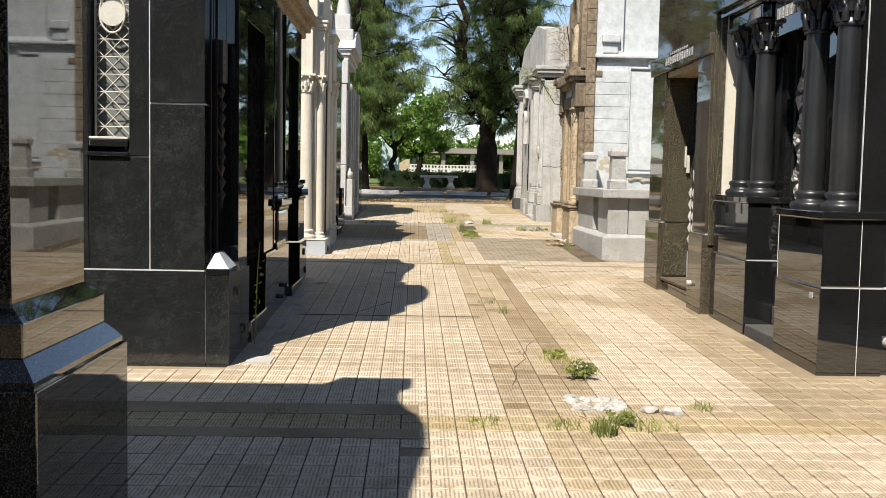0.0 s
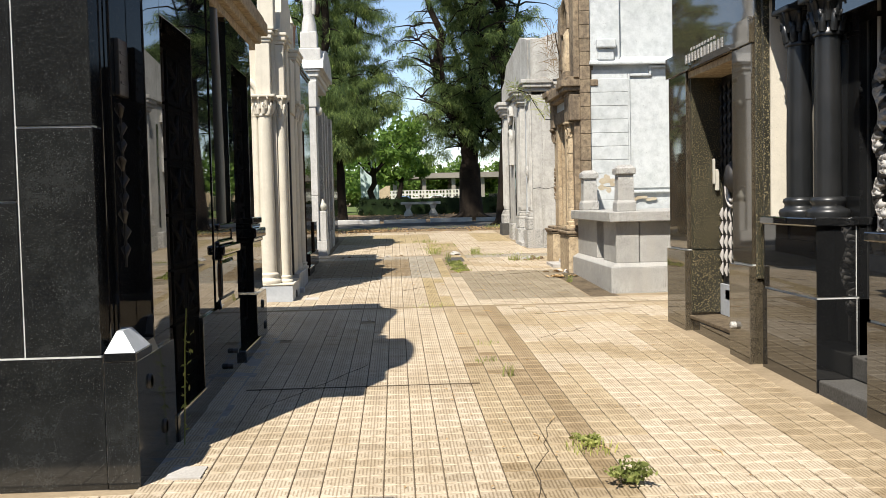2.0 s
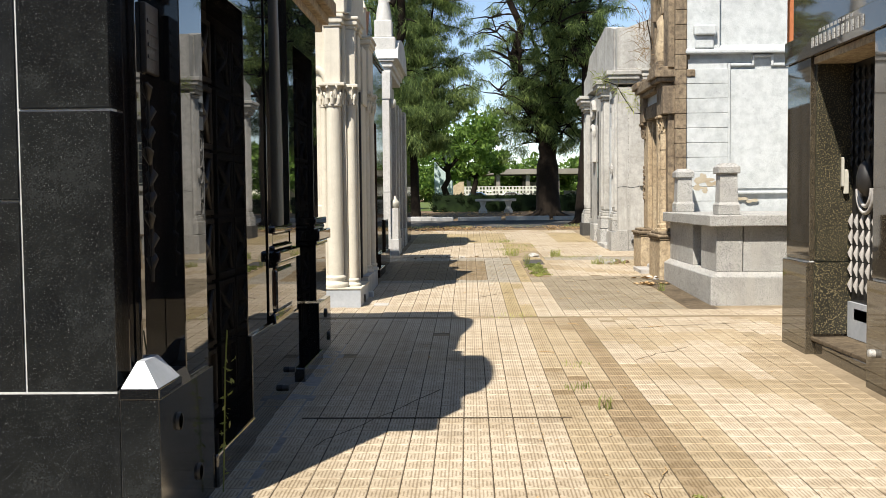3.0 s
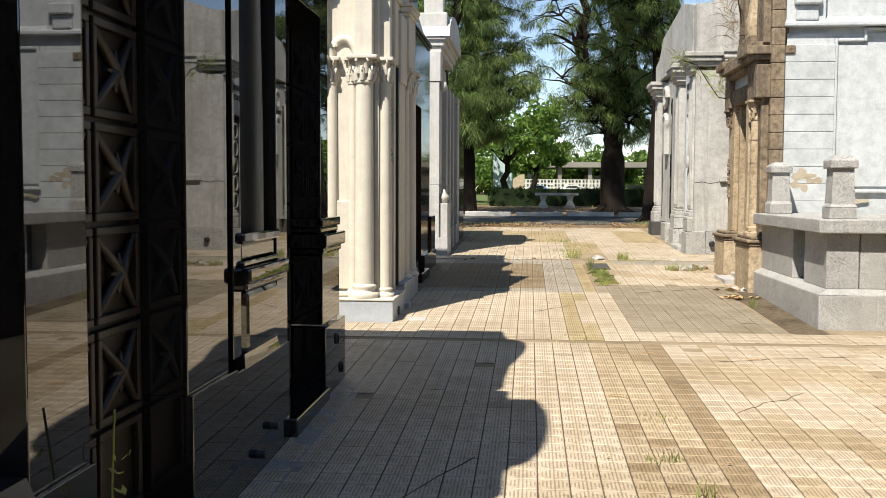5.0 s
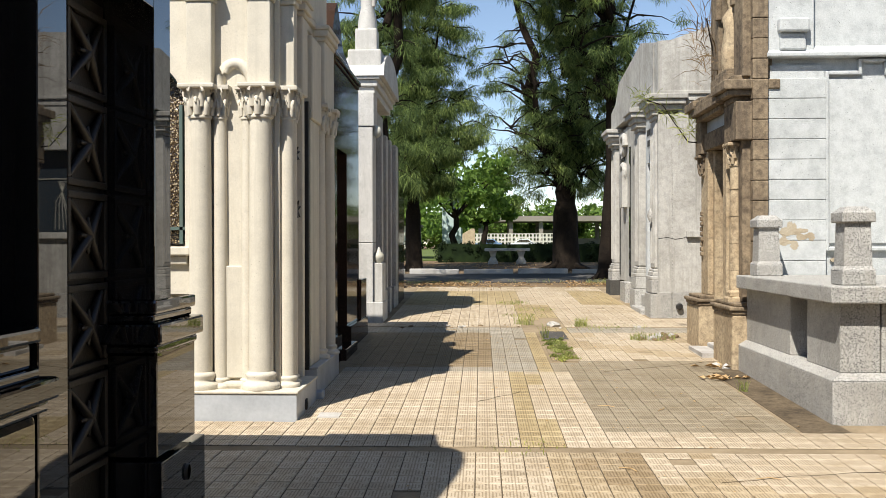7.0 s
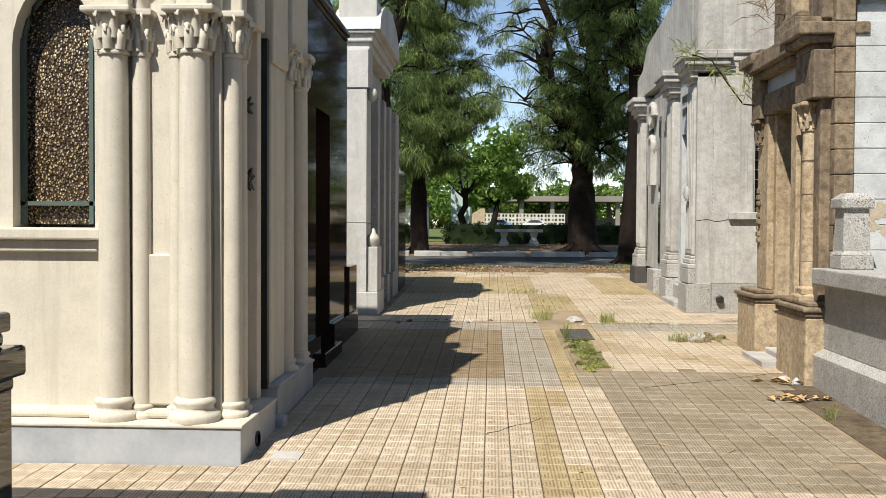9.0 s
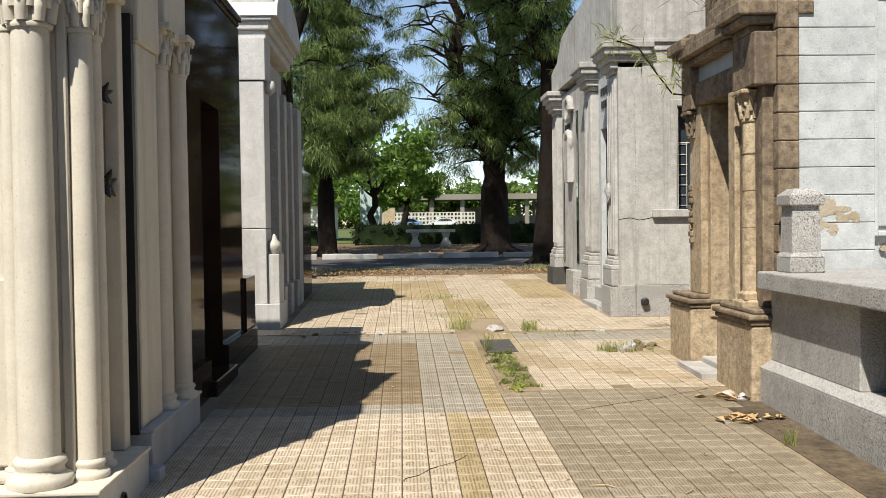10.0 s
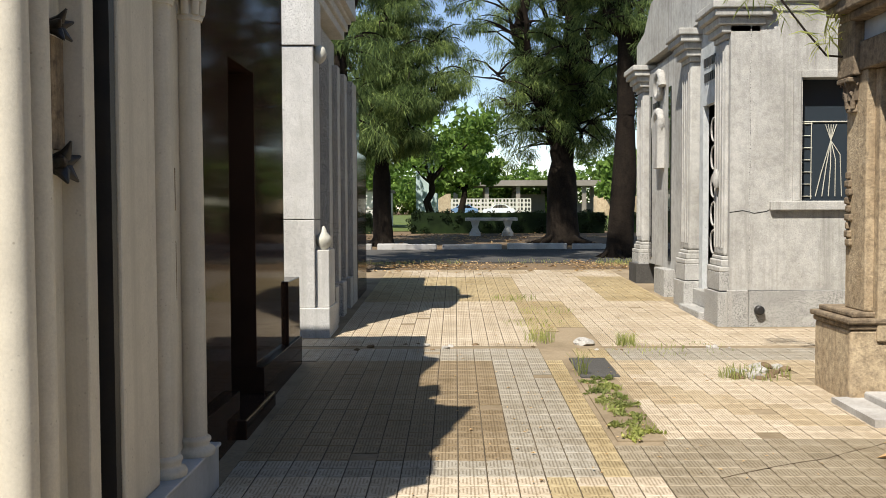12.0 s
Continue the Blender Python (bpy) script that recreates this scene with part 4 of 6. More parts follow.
for k in range(34):
    z = 0.75 + k * 0.05
    o = B()
    y = 7.93 + 0.05 * math.sin(k * 0.9)
    for q in range(5):
        a = q * 2 * math.pi / 5 + k
        tube(o, [(3.24, y, z), (3.16, y + 0.03 * math.cos(a), z + 0.03 * math.sin(a)), (3.18, y + 0.07 * math.cos(a), z + 0.07 * math.sin(a))], [0.014, 0.026, 0.006], 5)
    part("cast_flower", o, KERB if k % 3 else IRON, dd, "pale cast metal flower")
part("door_bar", rope(rope(B(), [(3.24, 7.8, 0.5), (3.24, 7.8, 2.7)], 0.014, 6), [(3.24, 8.08, 0.5), (3.24, 8.08, 2.7)], 0.014, 6), KERB, dd)
outflow(r1, (3.36, 6.66, 0.40), (0, -1, 0), GREY_GRANITE, 0.042)
part("pipe_mouth", tube(B(), [(3.36, 6.60, 0.40), (3.36, 6.594, 0.40)], [0.026, 0.026], 12), DARK, r1)
part("plate", bx(2.83, 2.838, 6.72, 6.78, 0.70, 0.74), GREY_GRANITE, r1, "small pale metal plate")

# ---- brown granite mausoleum ----
r2 = block("mausoleum", (4.3, 10.3, G(10.3)), "brown polished granite mausoleum with deep doorway")
for y0, y1, zb in ((9.2, 9.64, 1.0), (10.88, 11.46, 1.04)):
    part("pier_base", bx(2.77, 3.4, y0 - 0.02, y1 + 0.0, 0.1, zb, bevel=0.005), BROWN_GRANITE, r2)
    part("pier", bx(2.80, 3.4, y0, y1 - 0.01, zb + 0.012, 2.72, bevel=0.005), BROWN_GRANITE, r2)
    seam(r2, 2.805, 3.4, y0 + 0.004, y1 - 0.015, zb, zb + 0.012)
part("jamb", bx(2.84, 3.3, 10.84, 10.876, 1.05, 2.72), GREEN_GRANITE, r2, "speckled green-black granite jamb")
part("jamb", bx(2.83, 3.3, 10.835, 10.876, 0.45, 1.04), GREEN_GRANITE, r2, "speckled green-black granite jamb")
part("lintel", bx(2.775, 3.4, 9.19, 11.47, 2.72, 2.92, bevel=0.006), BROWN_GRANITE, r2)
# sand colour here paints the warm light on the soffit
part("soffit", bx(2.82, 3.36, 9.65, 10.86, 2.66, 2.715), SAND_LIGHT, r2, "soffit with warm light put into its sand colour")
for k in range(12):
    part("letter", bx(2.768, 2.775, 9.76 + 0.09 * k, 9.80 + 0.09 * k, 2.78, 2.86), GREY_GRANITE, r2, "unreadable raised pale letter")
for k in range(9):
    part("letter", bx(2.770, 2.775, 9.95 + 0.08 * k, 9.99 + 0.08 * k, 2.88, 2.905), GREY_GRANITE, r2, "unreadable raised pale letter")
part("upper_wall", bx(2.84, 6.2, 9.2, 11.44, 2.93, 4.4, bevel=0.005), BROWN_GRANITE, r2)
part("body", bx(3.4, 6.2, 9.12, 11.44, 0.1, 2.93), BROWN_GRANITE, r2)
part("moulded_strip", bx(2.86, 3.1, 9.125, 9.16, 0.9, 3.4, bevel=0.01), GREEN_GRANITE, r2)
part("moulded_strip", bx(2.82, 3.1, 9.16, 9.185, 0.9, 3.4, bevel=0.01), GREEN_GRANITE, r2)
part("side_face", bx(2.915, 3.138, 9.102, 9.12, 1.38, 3.3), CREAM_PAINT, r2, "narrow sunlit cream side face")
part("door_step", bx(2.84, 3.4, 9.65, 10.87, 0.1, 0.385, bevel=0.012), BROWN_GRANITE, r2)
part("threshold", bx(2.815, 3.4, 9.645, 10.87, 0.39, 0.425, bevel=0.008), DAMP, r2, "dark worn stone threshold")
part("door_foot", bx(3.10, 3.13, 9.66, 10.83, 0.43, 0.72), PALE_MARBLE, r2, "blue-grey kick plate")
d2 = part("door", bx(3.13, 3.17, 9.65, 10.834, 0.42, 2.66), IRON, r2, "dark iron door with scroll grille")
for j in range(13):
    for k in range(10):
        yy, low = 9.76 + 0.115 * k, j < 5
        zz, h = (0.86 + 0.13 * j, 0.06) if low else (1.86 + 0.1 * (j - 5), 0.045)
        part("grille_leaf", tube(B(), [(3.115, yy, zz - h), (3.109, yy + 0.02, zz), (3.115, yy, zz + h)], [0.006, 0.024 if low else 0.02, 0.006], 5), KERB if low else IRON, d2)
for yy in (10.0, 10.5):
    ring = B()
    for q, rr in ((0, 0.16), (1, 0.115)):
        rope(ring, [(3.10, yy + rr * math.cos(math.pi + math.pi * i / 12), 1.64 + rr * 1.2 * math.sin(math.pi + math.pi * i / 12)) for i in range(13)], 0.016, 6)
    part("wreath", ring, KERB, d2, "pale metal wreath")
    part("wreath_boss", lathe(B(), 3.11, yy, [(0.02, 1.58), (0.07, 1.64), (0.08, 1.72), (0.06, 1.82), (0.02, 1.86)], 14), IRON, d2)
part("kick_panel", bx(3.10, 3.125, 9.9, 10.7, 0.58, 0.68, bevel=0.006), IRON, d2)
part("white_relief", box(box(B(), 3.03, 3.05, 10.79, 10.832, 1.66, 1.90, bevel=0.008), 3.05, 3.09, 10.80, 10.832, 1.60, 1.80, bevel=0.008), LATTICE, d2, "small white relief")
outflow(r2, (2.79, 9.50, 0.50), (-1, 0, 0), GREY_GRANITE, 0.03)

# ---- low granite tomb ----
r3 = thing("tomb", (4.4, 15, G(15)), "low grey granite tomb with projecting ledge and square posts", "tomb")
part("base", bx(2.72, 6.6, 13.80, 16.42, 0.2, 0.68, bevel=0.012), GREY_GRANITE, r3)
part("base_slope", frustum(B(), 2.72, 6.6, 13.80, 16.42, 0.68, 2.80, 6.6, 13.88, 16.42, 0.73), GREY_GRANITE, r3)
part("body_block", bx(2.805, 3.1, 13.885, 14.62, 0.73, 1.25, bevel=0.008), GREY_GRANITE, r3)
part("body_block", bx(3.11, 6.6, 13.89, 14.3, 0.73, 1.25, bevel=0.008), GREY_GRANITE, r3)
part("body_block", bx(2.805, 3.3, 15.05, 16.42, 0.73, 1.25, bevel=0.008), GREY_GRANITE, r3)
# near-black block that paints the shade in the gap between the body blocks
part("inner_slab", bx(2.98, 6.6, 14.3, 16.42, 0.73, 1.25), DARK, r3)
part("ledge", bx(2.70, 6.6, 13.77, 16.42, 1.25, 1.38, bevel=0.012), GREY_GRANITE, r3)
for cx, cy in ((2.95, 14.02), (2.94, 16.22)):
    part("post_base", frustum(bx(cx - 0.125, cx + 0.125, cy - 0.125, cy + 0.125, 1.38, 1.49, bevel=0.01), cx - 0.125, cx + 0.125, cy - 0.125, cy + 0.125, 1.49, cx - 0.10, cx + 0.10, cy - 0.10, cy + 0.10, 1.53), GREY_GRANITE, r3)
    part("post", frustum(B(), cx - 0.105, cx + 0.105, cy - 0.105, cy + 0.105, 1.51, cx - 0.095, cx + 0.095, cy - 0.095, cy + 0.095, 1.85), GREY_GRANITE, r3)
    part("post_cap", frustum(bx(cx - 0.125, cx + 0.125, cy - 0.125, cy + 0.125, 1.85, 1.93, bevel=0.01), cx - 0.115, cx + 0.115, cy - 0.115, cy + 0.115, 1.93, cx - 0.07, cx + 0.07, cy - 0.07, cy + 0.07, 1.97), GREY_GRANITE, r3)

# ---- brown mausoleum with white side ----
r4 = block("mausoleum", (4.4, 17.4, G(17.4)), "weathered brown rendered mausoleum with whitewashed side wall")
rnd = random.Random(3)
part("white_wall", bx(3.62, 6.8, 16.56, 18.3, 0.3, 3.5), WHITE_WASH, r4, "peeling whitewashed wall")
part("white_panel", bx(3.66, 4.56, 16.54, 16.57, 1.70, 3.36), WHITE_WASH, r4)
for a in ((3.62, 3.655, 1.62, 3.44), (4.565, 4.60, 1.62, 3.44), (3.655, 3.95, 3.40, 3.44), (4.25, 4.565, 3.40, 3.44), (3.95, 3.985, 3.40, 3.56), (4.215, 4.25, 3.40, 3.56), (3.985, 4.215, 3.53, 3.56), (3.655, 4.565, 1.62, 1.66)):
    part("panel_moulding", bx(a[0], a[1], 16.51, 16.58, a[2], a[3], bevel=0.01), WHITE_WASH, r4)
for k in range(14):
    part("quoin_block", bx(4.63, 5.2, 16.5, 16.8, 0.5 + k * 0.205, 0.70 + k * 0.205, bevel=0.005), WHITE_WASH, r4)
for k in range(17):
    z0 = 0.5 + k * 0.205
    if z0 > 3.3:
        break
    part("quoin_block", bx(3.04, 3.62, 16.5, 16.8, z0, z0 + 0.20, bevel=0.005), WHITE_WASH, r4)
part("quoin_core", bx(3.07, 3.615, 16.53, 18.29, 0.3, 3.5), WHITE_WASH, r4)
part("wall_moulding", frustum(bx(3.02, 6.8, 16.44, 16.7, 3.575, 3.62, bevel=0.01), 3.03, 6.8, 16.45, 16.7, 3.62, 3.03, 6.8, 16.56, 16.7, 3.70), WHITE_WASH, r4)
part("bracket", box(bx(3.13, 3.43, 16.40, 16.6, 3.82, 3.96, bevel=0.02), 3.15, 3.41, 16.45, 16.6, 3.64, 3.82, bevel=0.02), WHITE_WASH, r4)
part("upper_wall", bx(3.08, 4.45, 16.57, 18.28, 3.5, 6.0), WHITE_WASH, r4)
part("orange_wall", bx(4.46, 6.8, 16.75, 18.27, 3.5, 6.0), ORANGE, r4, "orange painted upper wall")
part("upper_pier", bx(3.04, 3.5, 16.49, 16.8, 3.58, 6.0, bevel=0.01), WHITE_WASH, r4)
def ragged(cx, cz, rx, rz, seed, n=72):
    """An uneven closed outline round (cx, cz)."""
    return [(cx + rx * math.cos(2 * math.pi * i / n) * (1 + 0.4 * noise.noise(Vector((4.6 * math.cos(2 * math.pi * i / n), 4.6 * math.sin(2 * math.pi * i / n), seed)))), cz + rz * math.sin(2 * math.pi * i / n) * (1 + 0.4 * noise.noise(Vector((5.2 * math.cos(2 * math.pi * i / n), 5.2 * math.sin(2 * math.pi * i / n), seed + 5))))) for i in range(n)]


def peeled(cx, cz, rx, rz, y, seed):
    """A thin ragged plate of bare plaster, spread round its middle."""
    bm = B()
    ring = ragged(cx, cz, rx, rz, seed)
    a, b = [bm.verts.new((u, y, z)) for u, z in ring], [bm.verts.new((u, y + 0.02, z)) for u, z in ring]
    c = bm.verts.new((cx, y, cz))
    for i in range(len(ring)):
        j = (i + 1) % len(ring)
        bm.faces.new((c, a[i], a[j])), bm.faces.new((a[j], a[i], b[i], b[j]))
    return bm


flake = random.Random(8)
for k in range(17):
    cx, cz = flake.uniform(3.19, 3.49), flake.uniform(1.65, 1.89)
    part("bare_patch", peeled(cx, cz, flake.uniform(0.02, 0.085), flake.uniform(0.015, 0.045), 16.4985 - 0.0001 * k, k + 0.3), PEELED, r4, "bare patch where whitewash has peeled")
for k in range(5):
    part("bare_patch", peeled(3.72 + 0.07 * k, flake.uniform(1.51, 1.56), 0.05, 0.022, 16.528 - 0.0001 * k, k + 40.3), PEELED, r4, "bare patch where whitewash has peeled")
for k in range(24):
    z0 = 0.9 + k * 0.205
    if z0 > 5.6:
        break
    part("corner_stone", bx(2.88, 3.035, 16.46, 16.9, z0, z0 + 0.2, bevel=0.008), SANDSTONE, r4)
for y0, y1 in ((16.42, 17.22), (17.92, 18.58)):
    part("pedestal", bx(2.66, 3.1, y0, y1, 0.3, 0.98, bevel=0.02), SAND_LIGHT, r4)
    part("pedestal_cap", moulding(2.70, 3.1, y0 + 0.04, y1 - 0.04, [(0.98, 1.02, 0.05), (1.02, 1.06, 0.07), (1.06, 1.1, 0.02)]), SANDSTONE, r4)
part("jamb", bx(2.78, 3.1, 17.98, 18.32, 1.1, 2.78, bevel=0.01), SAND_LIGHT, r4)
part("jamb", bx(2.84, 3.07, 17.9, 17.99, 0.9, 2.78, bevel=0.01), SAND_LIGHT, r4)
part("jamb", bx(2.80, 3.1, 16.56, 17.2, 1.1, 2.78, bevel=0.01), SANDSTONE, r4)
part("jamb_strip", bx(2.76, 2.82, 17.05, 17.2, 1.1, 2.78, bevel=0.01), SAND_LIGHT, r4)
part("core", bx(3.4, 6.8, 16.8, 18.6, 0.3, 3.6), SANDSTONE, r4)
# no door leaf: a near-black plate painted as the opening's shade
part("door", bx(3.07, 3.11, 17.1, 18.0, 0.56, 2.78), DARK, r4, "near-black plate painting the shade of the empty doorway")
part("lintel", bx(2.76, 3.4, 16.56, 18.34, 2.78, 2.98, bevel=0.01), SANDSTONE, r4)
part("name_band", bx(2.79, 3.4, 16.95, 18.08, 2.98, 3.12, bevel=0.006), PALE_MARBLE, r4, "pale marble name band")
part("lintel_block", bx(2.72, 3.03, 16.5, 16.98, 2.75, 3.14, bevel=0.01), SANDSTONE, r4)
part("lintel_block", bx(2.72, 3.2, 18.06, 18.36, 2.75, 3.14, bevel=0.01), SANDSTONE, r4)
part("cornice", moulding(2.74, 3.1, 17.06, 18.0, [(3.12, 3.18, 0.06), (3.18, 3.28, 0.12), (3.28, 3.34, 0.1)]), SANDSTONE, r4)
part("cornice", moulding(2.76, 3.0, 16.64, 16.9, [(3.14, 3.2, 0.05), (3.2, 3.26, 0.12), (3.26, 3.36, 0.16), (3.36, 3.42, 0.06)]), SANDSTONE, r4)
part("cornice", moulding(2.76, 3.0, 18.1, 18.26, [(3.14, 3.2, 0.05), (3.2, 3.26, 0.12), (3.26, 3.36, 0.16), (3.36, 3.42, 0.06)]), SANDSTONE, r4)
column(r4, 2.80, 16.78, 1.1, 2.5, 2.74, 0.075, SAND_LIGHT)
for z in (1.42, 1.70, 1.98, 2.26):
    part("drum_joint", lathe(B(), 2.80, 16.78, [(0.0745, z - 0.004), (0.0765, z), (0.0745, z + 0.004)], 22), SANDSTONE, r4, "stained joint between column drums")
part("column_block", moulding(2.74, 2.86, 16.72, 16.84, [(1.08, 1.14, 0.06), (1.14, 1.2, 0.03)]), SAND_LIGHT, r4)
part("capital", capital(2.80, 18.2, 2.5, 2.74, 0.06), SANDSTONE, r4, "broken leafy capital")
for k in range(9):
    part("broken_edge", bx(2.755, 2.79, 18.2 + 0.02 * (k % 3), 18.28 + 0.02 * (k % 2), 1.55 + 0.06 * k, 1.60 + 0.06 * k, bevel=0.01), SANDSTONE, r4)
part("attic_pier", bx(2.8, 3.1, 16.55, 16.9, 3.4, 5.4, bevel=0.01), SANDSTONE, r4)
part("attic_pier", bx(2.8, 3.1, 17.55, 17.9, 3.34, 4.7, bevel=0.01), SANDSTONE, r4)
part("attic_wall", bx(2.98, 3.3, 16.6, 18.2, 3.3, 4.3), SANDSTONE, r4)
an = B()
rope(an, [(2.82, 17.22 + 0.33 * math.cos(math.pi * i / 14), 4.2 + 0.5 * math.sin(math.pi * i / 14)) for i in range(15)], 0.06, 7)
rope(an, [(2.86, 17.22 + 0.24 * math.cos(math.pi * i / 14), 4.15 + 0.4 * math.sin(math.pi * i / 14)) for i in range(15)], 0.05, 7)
part("niche_arch", an, SANDSTONE, r4)
part("niche_pedestal", moulding(2.76, 3.0, 17.0, 17.45, [(3.34, 3.5, 0.06), (3.5, 3.56, 0.02)]), SANDSTONE, r4)
part("marble_slab", prism(B(), [(17.25, G(17.6) + 0.04), (17.95, G(17.6) + 0.05), (17.95, G(17.6) - 0.03), (17.25, G(17.6) - 0.03)], "x", 2.55, 2.9), KERB, r4, "cracked pale marble threshold slab")
part("marble_slab", bx(2.75, 3.3, 17.24, 17.9, 0.42, 0.56, bevel=0.015), KERB, r4, "cracked pale marble threshold slab")
tagged(finish("statue", lathe(B(), 2.88, 17.22, [(0.12, 3.56), (0.14, 3.75), (0.1, 4.0), (0.12, 4.15), (0.05, 4.25), (0.07, 4.35), (0.02, 4.42)], 12), SAND_LIGHT), "small weathered figure in the niche above the cornice", "statue")

# ---- grey rendered mausoleum ----
r5 = block("mausoleum", (4.5, 24.2, G(24.2)), "grey rendered mausoleum with fluted pilasters and stepped parapet")
WY = 21.58
for a in ((2.86, 3.62, 0.95, 4.0), (4.4, 6.8, 0.95, 4.0), (3.62, 4.4, 0.95, 1.9), (3.62, 4.4, 3.2, 4.0)):
    part("wall", bx(a[0], a[1], WY, WY + 0.3, a[2], a[3]), GREY_RENDER, r5)
part("plinth", bx(2.84, 3.06, WY - 0.02, WY + 0.4, 0.4, 0.95, bevel=0.006), GREY_GRANITE, r5)
part("plinth", bx(3.07, 6.8, WY - 0.02, WY + 0.4, 0.4, 0.945, bevel=0.006), GREY_GRANITE, r5)
part("wall_joint", bx(3.065, 3.075, WY - 0.003, WY + 0.02, 0.95, 4.0), GREY_GRANITE, r5)
part("body", bx(3.0, 6.8, WY + 0.3, 26.8, 0.4, 4.0), GREY_RENDER, r5)
part("string_course", box(bx(2.84, 6.8, WY - 0.03, WY + 0.1, 4.0, 4.05, bevel=0.008), 2.85, 6.8, WY - 0.015, WY + 0.1, 3.9, 3.94, bevel=0.006), GREY_RENDER, r5)
part("side_parapet", prism(B(), [(2.855, 4.05), (2.855, 4.82), (3.05, 4.83), (3.3, 4.92), (3.7, 5.05), (6.8, 5.1), (6.8, 4.05)], "y", WY, WY + 0.3), GREY_RENDER, r5)
part("front_parapet", prism(B(), [(21.9, 4.03), (21.9, 4.86), (22.2, 4.92), (23.1, 5.1), (24.0, 5.0), (25.7, 4.85), (26.2, 4.5), (26.8, 4.4), (26.8, 4.03)], "x", 2.84, 3.2), GREY_RENDER, r5)
cr = B()
rope(cr, [(2.86, WY - 0.001, 1.78), (3.0, WY - 0.001, 1.80), (3.12, WY - 0.001, 1.77), (3.25, WY - 0.001, 1.79), (3.38, WY - 0.001, 1.86)], 0.004, 4)
part("crack", cr, DARK, r5, "thin wandering crack")
wn = part("window", bx(3.60, 4.45, WY + 0.16, WY + 0.18, 1.9, 3.2), glass_mat("leaded_glass", (0.03, 0.04, 0.05), 0.12), r5, "dark leaded glass window with a pale outline drawing")
le = B()
for k in range(7):
    rope(le, [(3.62, WY + 0.15, 1.95 + 0.13 * k), (3.78 - 0.02 * (k % 2), WY + 0.15, 1.95 + 0.13 * k)], 0.006, 4)
rope(le, [(3.77, WY + 0.15, 1.92), (3.77, WY + 0.15, 2.75)], 0.006, 4)
rope(le, [(3.62, WY + 0.15, 2.75), (4.40, WY + 0.15, 2.75)], 0.008, 4)
for k in range(5):
    rope(le, [(3.82 + 0.07 * k, WY + 0.15, 1.95), (3.88 + 0.05 * k, WY + 0.15, 2.2 + 0.05 * k), (3.98, WY + 0.15, 2.55), (3.92 + 0.03 * k, WY + 0.15, 2.72)], 0.006, 4)
part("lead_tracery", le, LATTICE, wn, "pale lead lines")
wf = B()
for a in ((3.52, 3.60, 1.9, 3.28), (4.45, 4.53, 1.9, 3.28), (3.60, 4.45, 3.2, 3.28)):
    box(wf, a[0], a[1], WY - 0.025, WY + 0.1, a[2], a[3], bevel=0.006)
part("window_frame", wf, GREY_RENDER, r5)
part("window_sill", bx(3.28, 4.56, WY - 0.06, WY + 0.16, 1.80, 1.9, bevel=0.01), GREY_RENDER, r5)
outflow(r5, (3.17, WY - 0.02, 0.74), (0, -1, 0), IRON, 0.05)
for y0, y1 in ((21.6, 22.12), (23.15, 23.66), (26.15, 26.7)):
    part("pilaster_plinth", bx(2.74, 3.1, y0 - 0.02, y1 + 0.02, 0.4, 0.93, bevel=0.008), GREY_GRANITE, r5)
    part("pilaster_block", bx(2.76, 3.1, y0, y1, 0.94, 1.14, bevel=0.008), GREY_GRANITE, r5)
    part("pilaster_base", moulding(2.82, 3.1, y0 + 0.06, y1 - 0.06, [(1.14, 1.2, 0.06), (1.2, 1.27, 0.035), (1.27, 1.31, 0.015)]), GREY_RENDER, r5)
    part("pilaster", bx(2.82, 3.1, y0 + 0.06, y1 - 0.06, 1.31, 3.62, bevel=0.03), GREY_RENDER, r5)
    for k in range(4):
        yy = y0 + 0.11 + k * (y1 - y0 - 0.22) / 3
        part("flute", rope(B(), [(2.818, yy, 1.4), (2.818, yy, 3.5)], 0.012, 5), GREY_RENDER, r5)
    part("pilaster_cap", moulding(2.84, 3.1, y0 + 0.06, y1 - 0.06, [(3.62, 3.68, 0.03), (3.68, 3.76, 0.08), (3.76, 3.84, 0.12), (3.84, 3.92, 0.17), (3.92, 4.0, 0.2)]), GREY_RENDER, r5)
part("name_panel", bx(2.93, 3.1, 22.14, 23.13, 3.05, 3.98), WHITE_WASH, r5, "pale panel with unreadable dark letters")
for k in range(6):
    part("letter", bx(2.918, 2.93, 22.32 + 0.11 * k, 22.39 + 0.11 * k, 3.5, 3.6), IRON, r5, "unreadable dark letter")
    part("letter", bx(2.918, 2.93, 22.34 + 0.1 * k, 22.41 + 0.1 * k, 3.32, 3.42), IRON, r5, "unreadable dark letter")
part("door_jamb", bx(2.93, 3.1, 22.12, 22.36, 0.8, 3.05), WHITE_WASH, r5)
part("door_jamb", bx(2.93, 3.1, 22.98, 23.15, 0.8, 3.05), WHITE_WASH, r5)
d5 = part("door", bx(3.0, 3.02, 22.36, 22.98, 0.85, 3.05), IRON, r5, "dark iron grille door")
for k in range(6):
    part("door_ring", rope(B(), [(2.985, 22.67 + 0.14 * math.cos(a * math.pi / 8), 1.1 + 0.33 * k + 0.14 * math.sin(a * math.pi / 8)) for a in range(17)], 0.014, 5), GREY_GRANITE, d5)
part("door_step", bx(2.68, 3.1, 22.14, 23.13, 0.4, 0.66, bevel=0.012), GREY_GRANITE, r5)
part("door_step", bx(2.85, 3.1, 22.14, 23.13, 0.66, 0.85, bevel=0.012), GREY_GRANITE, r5)
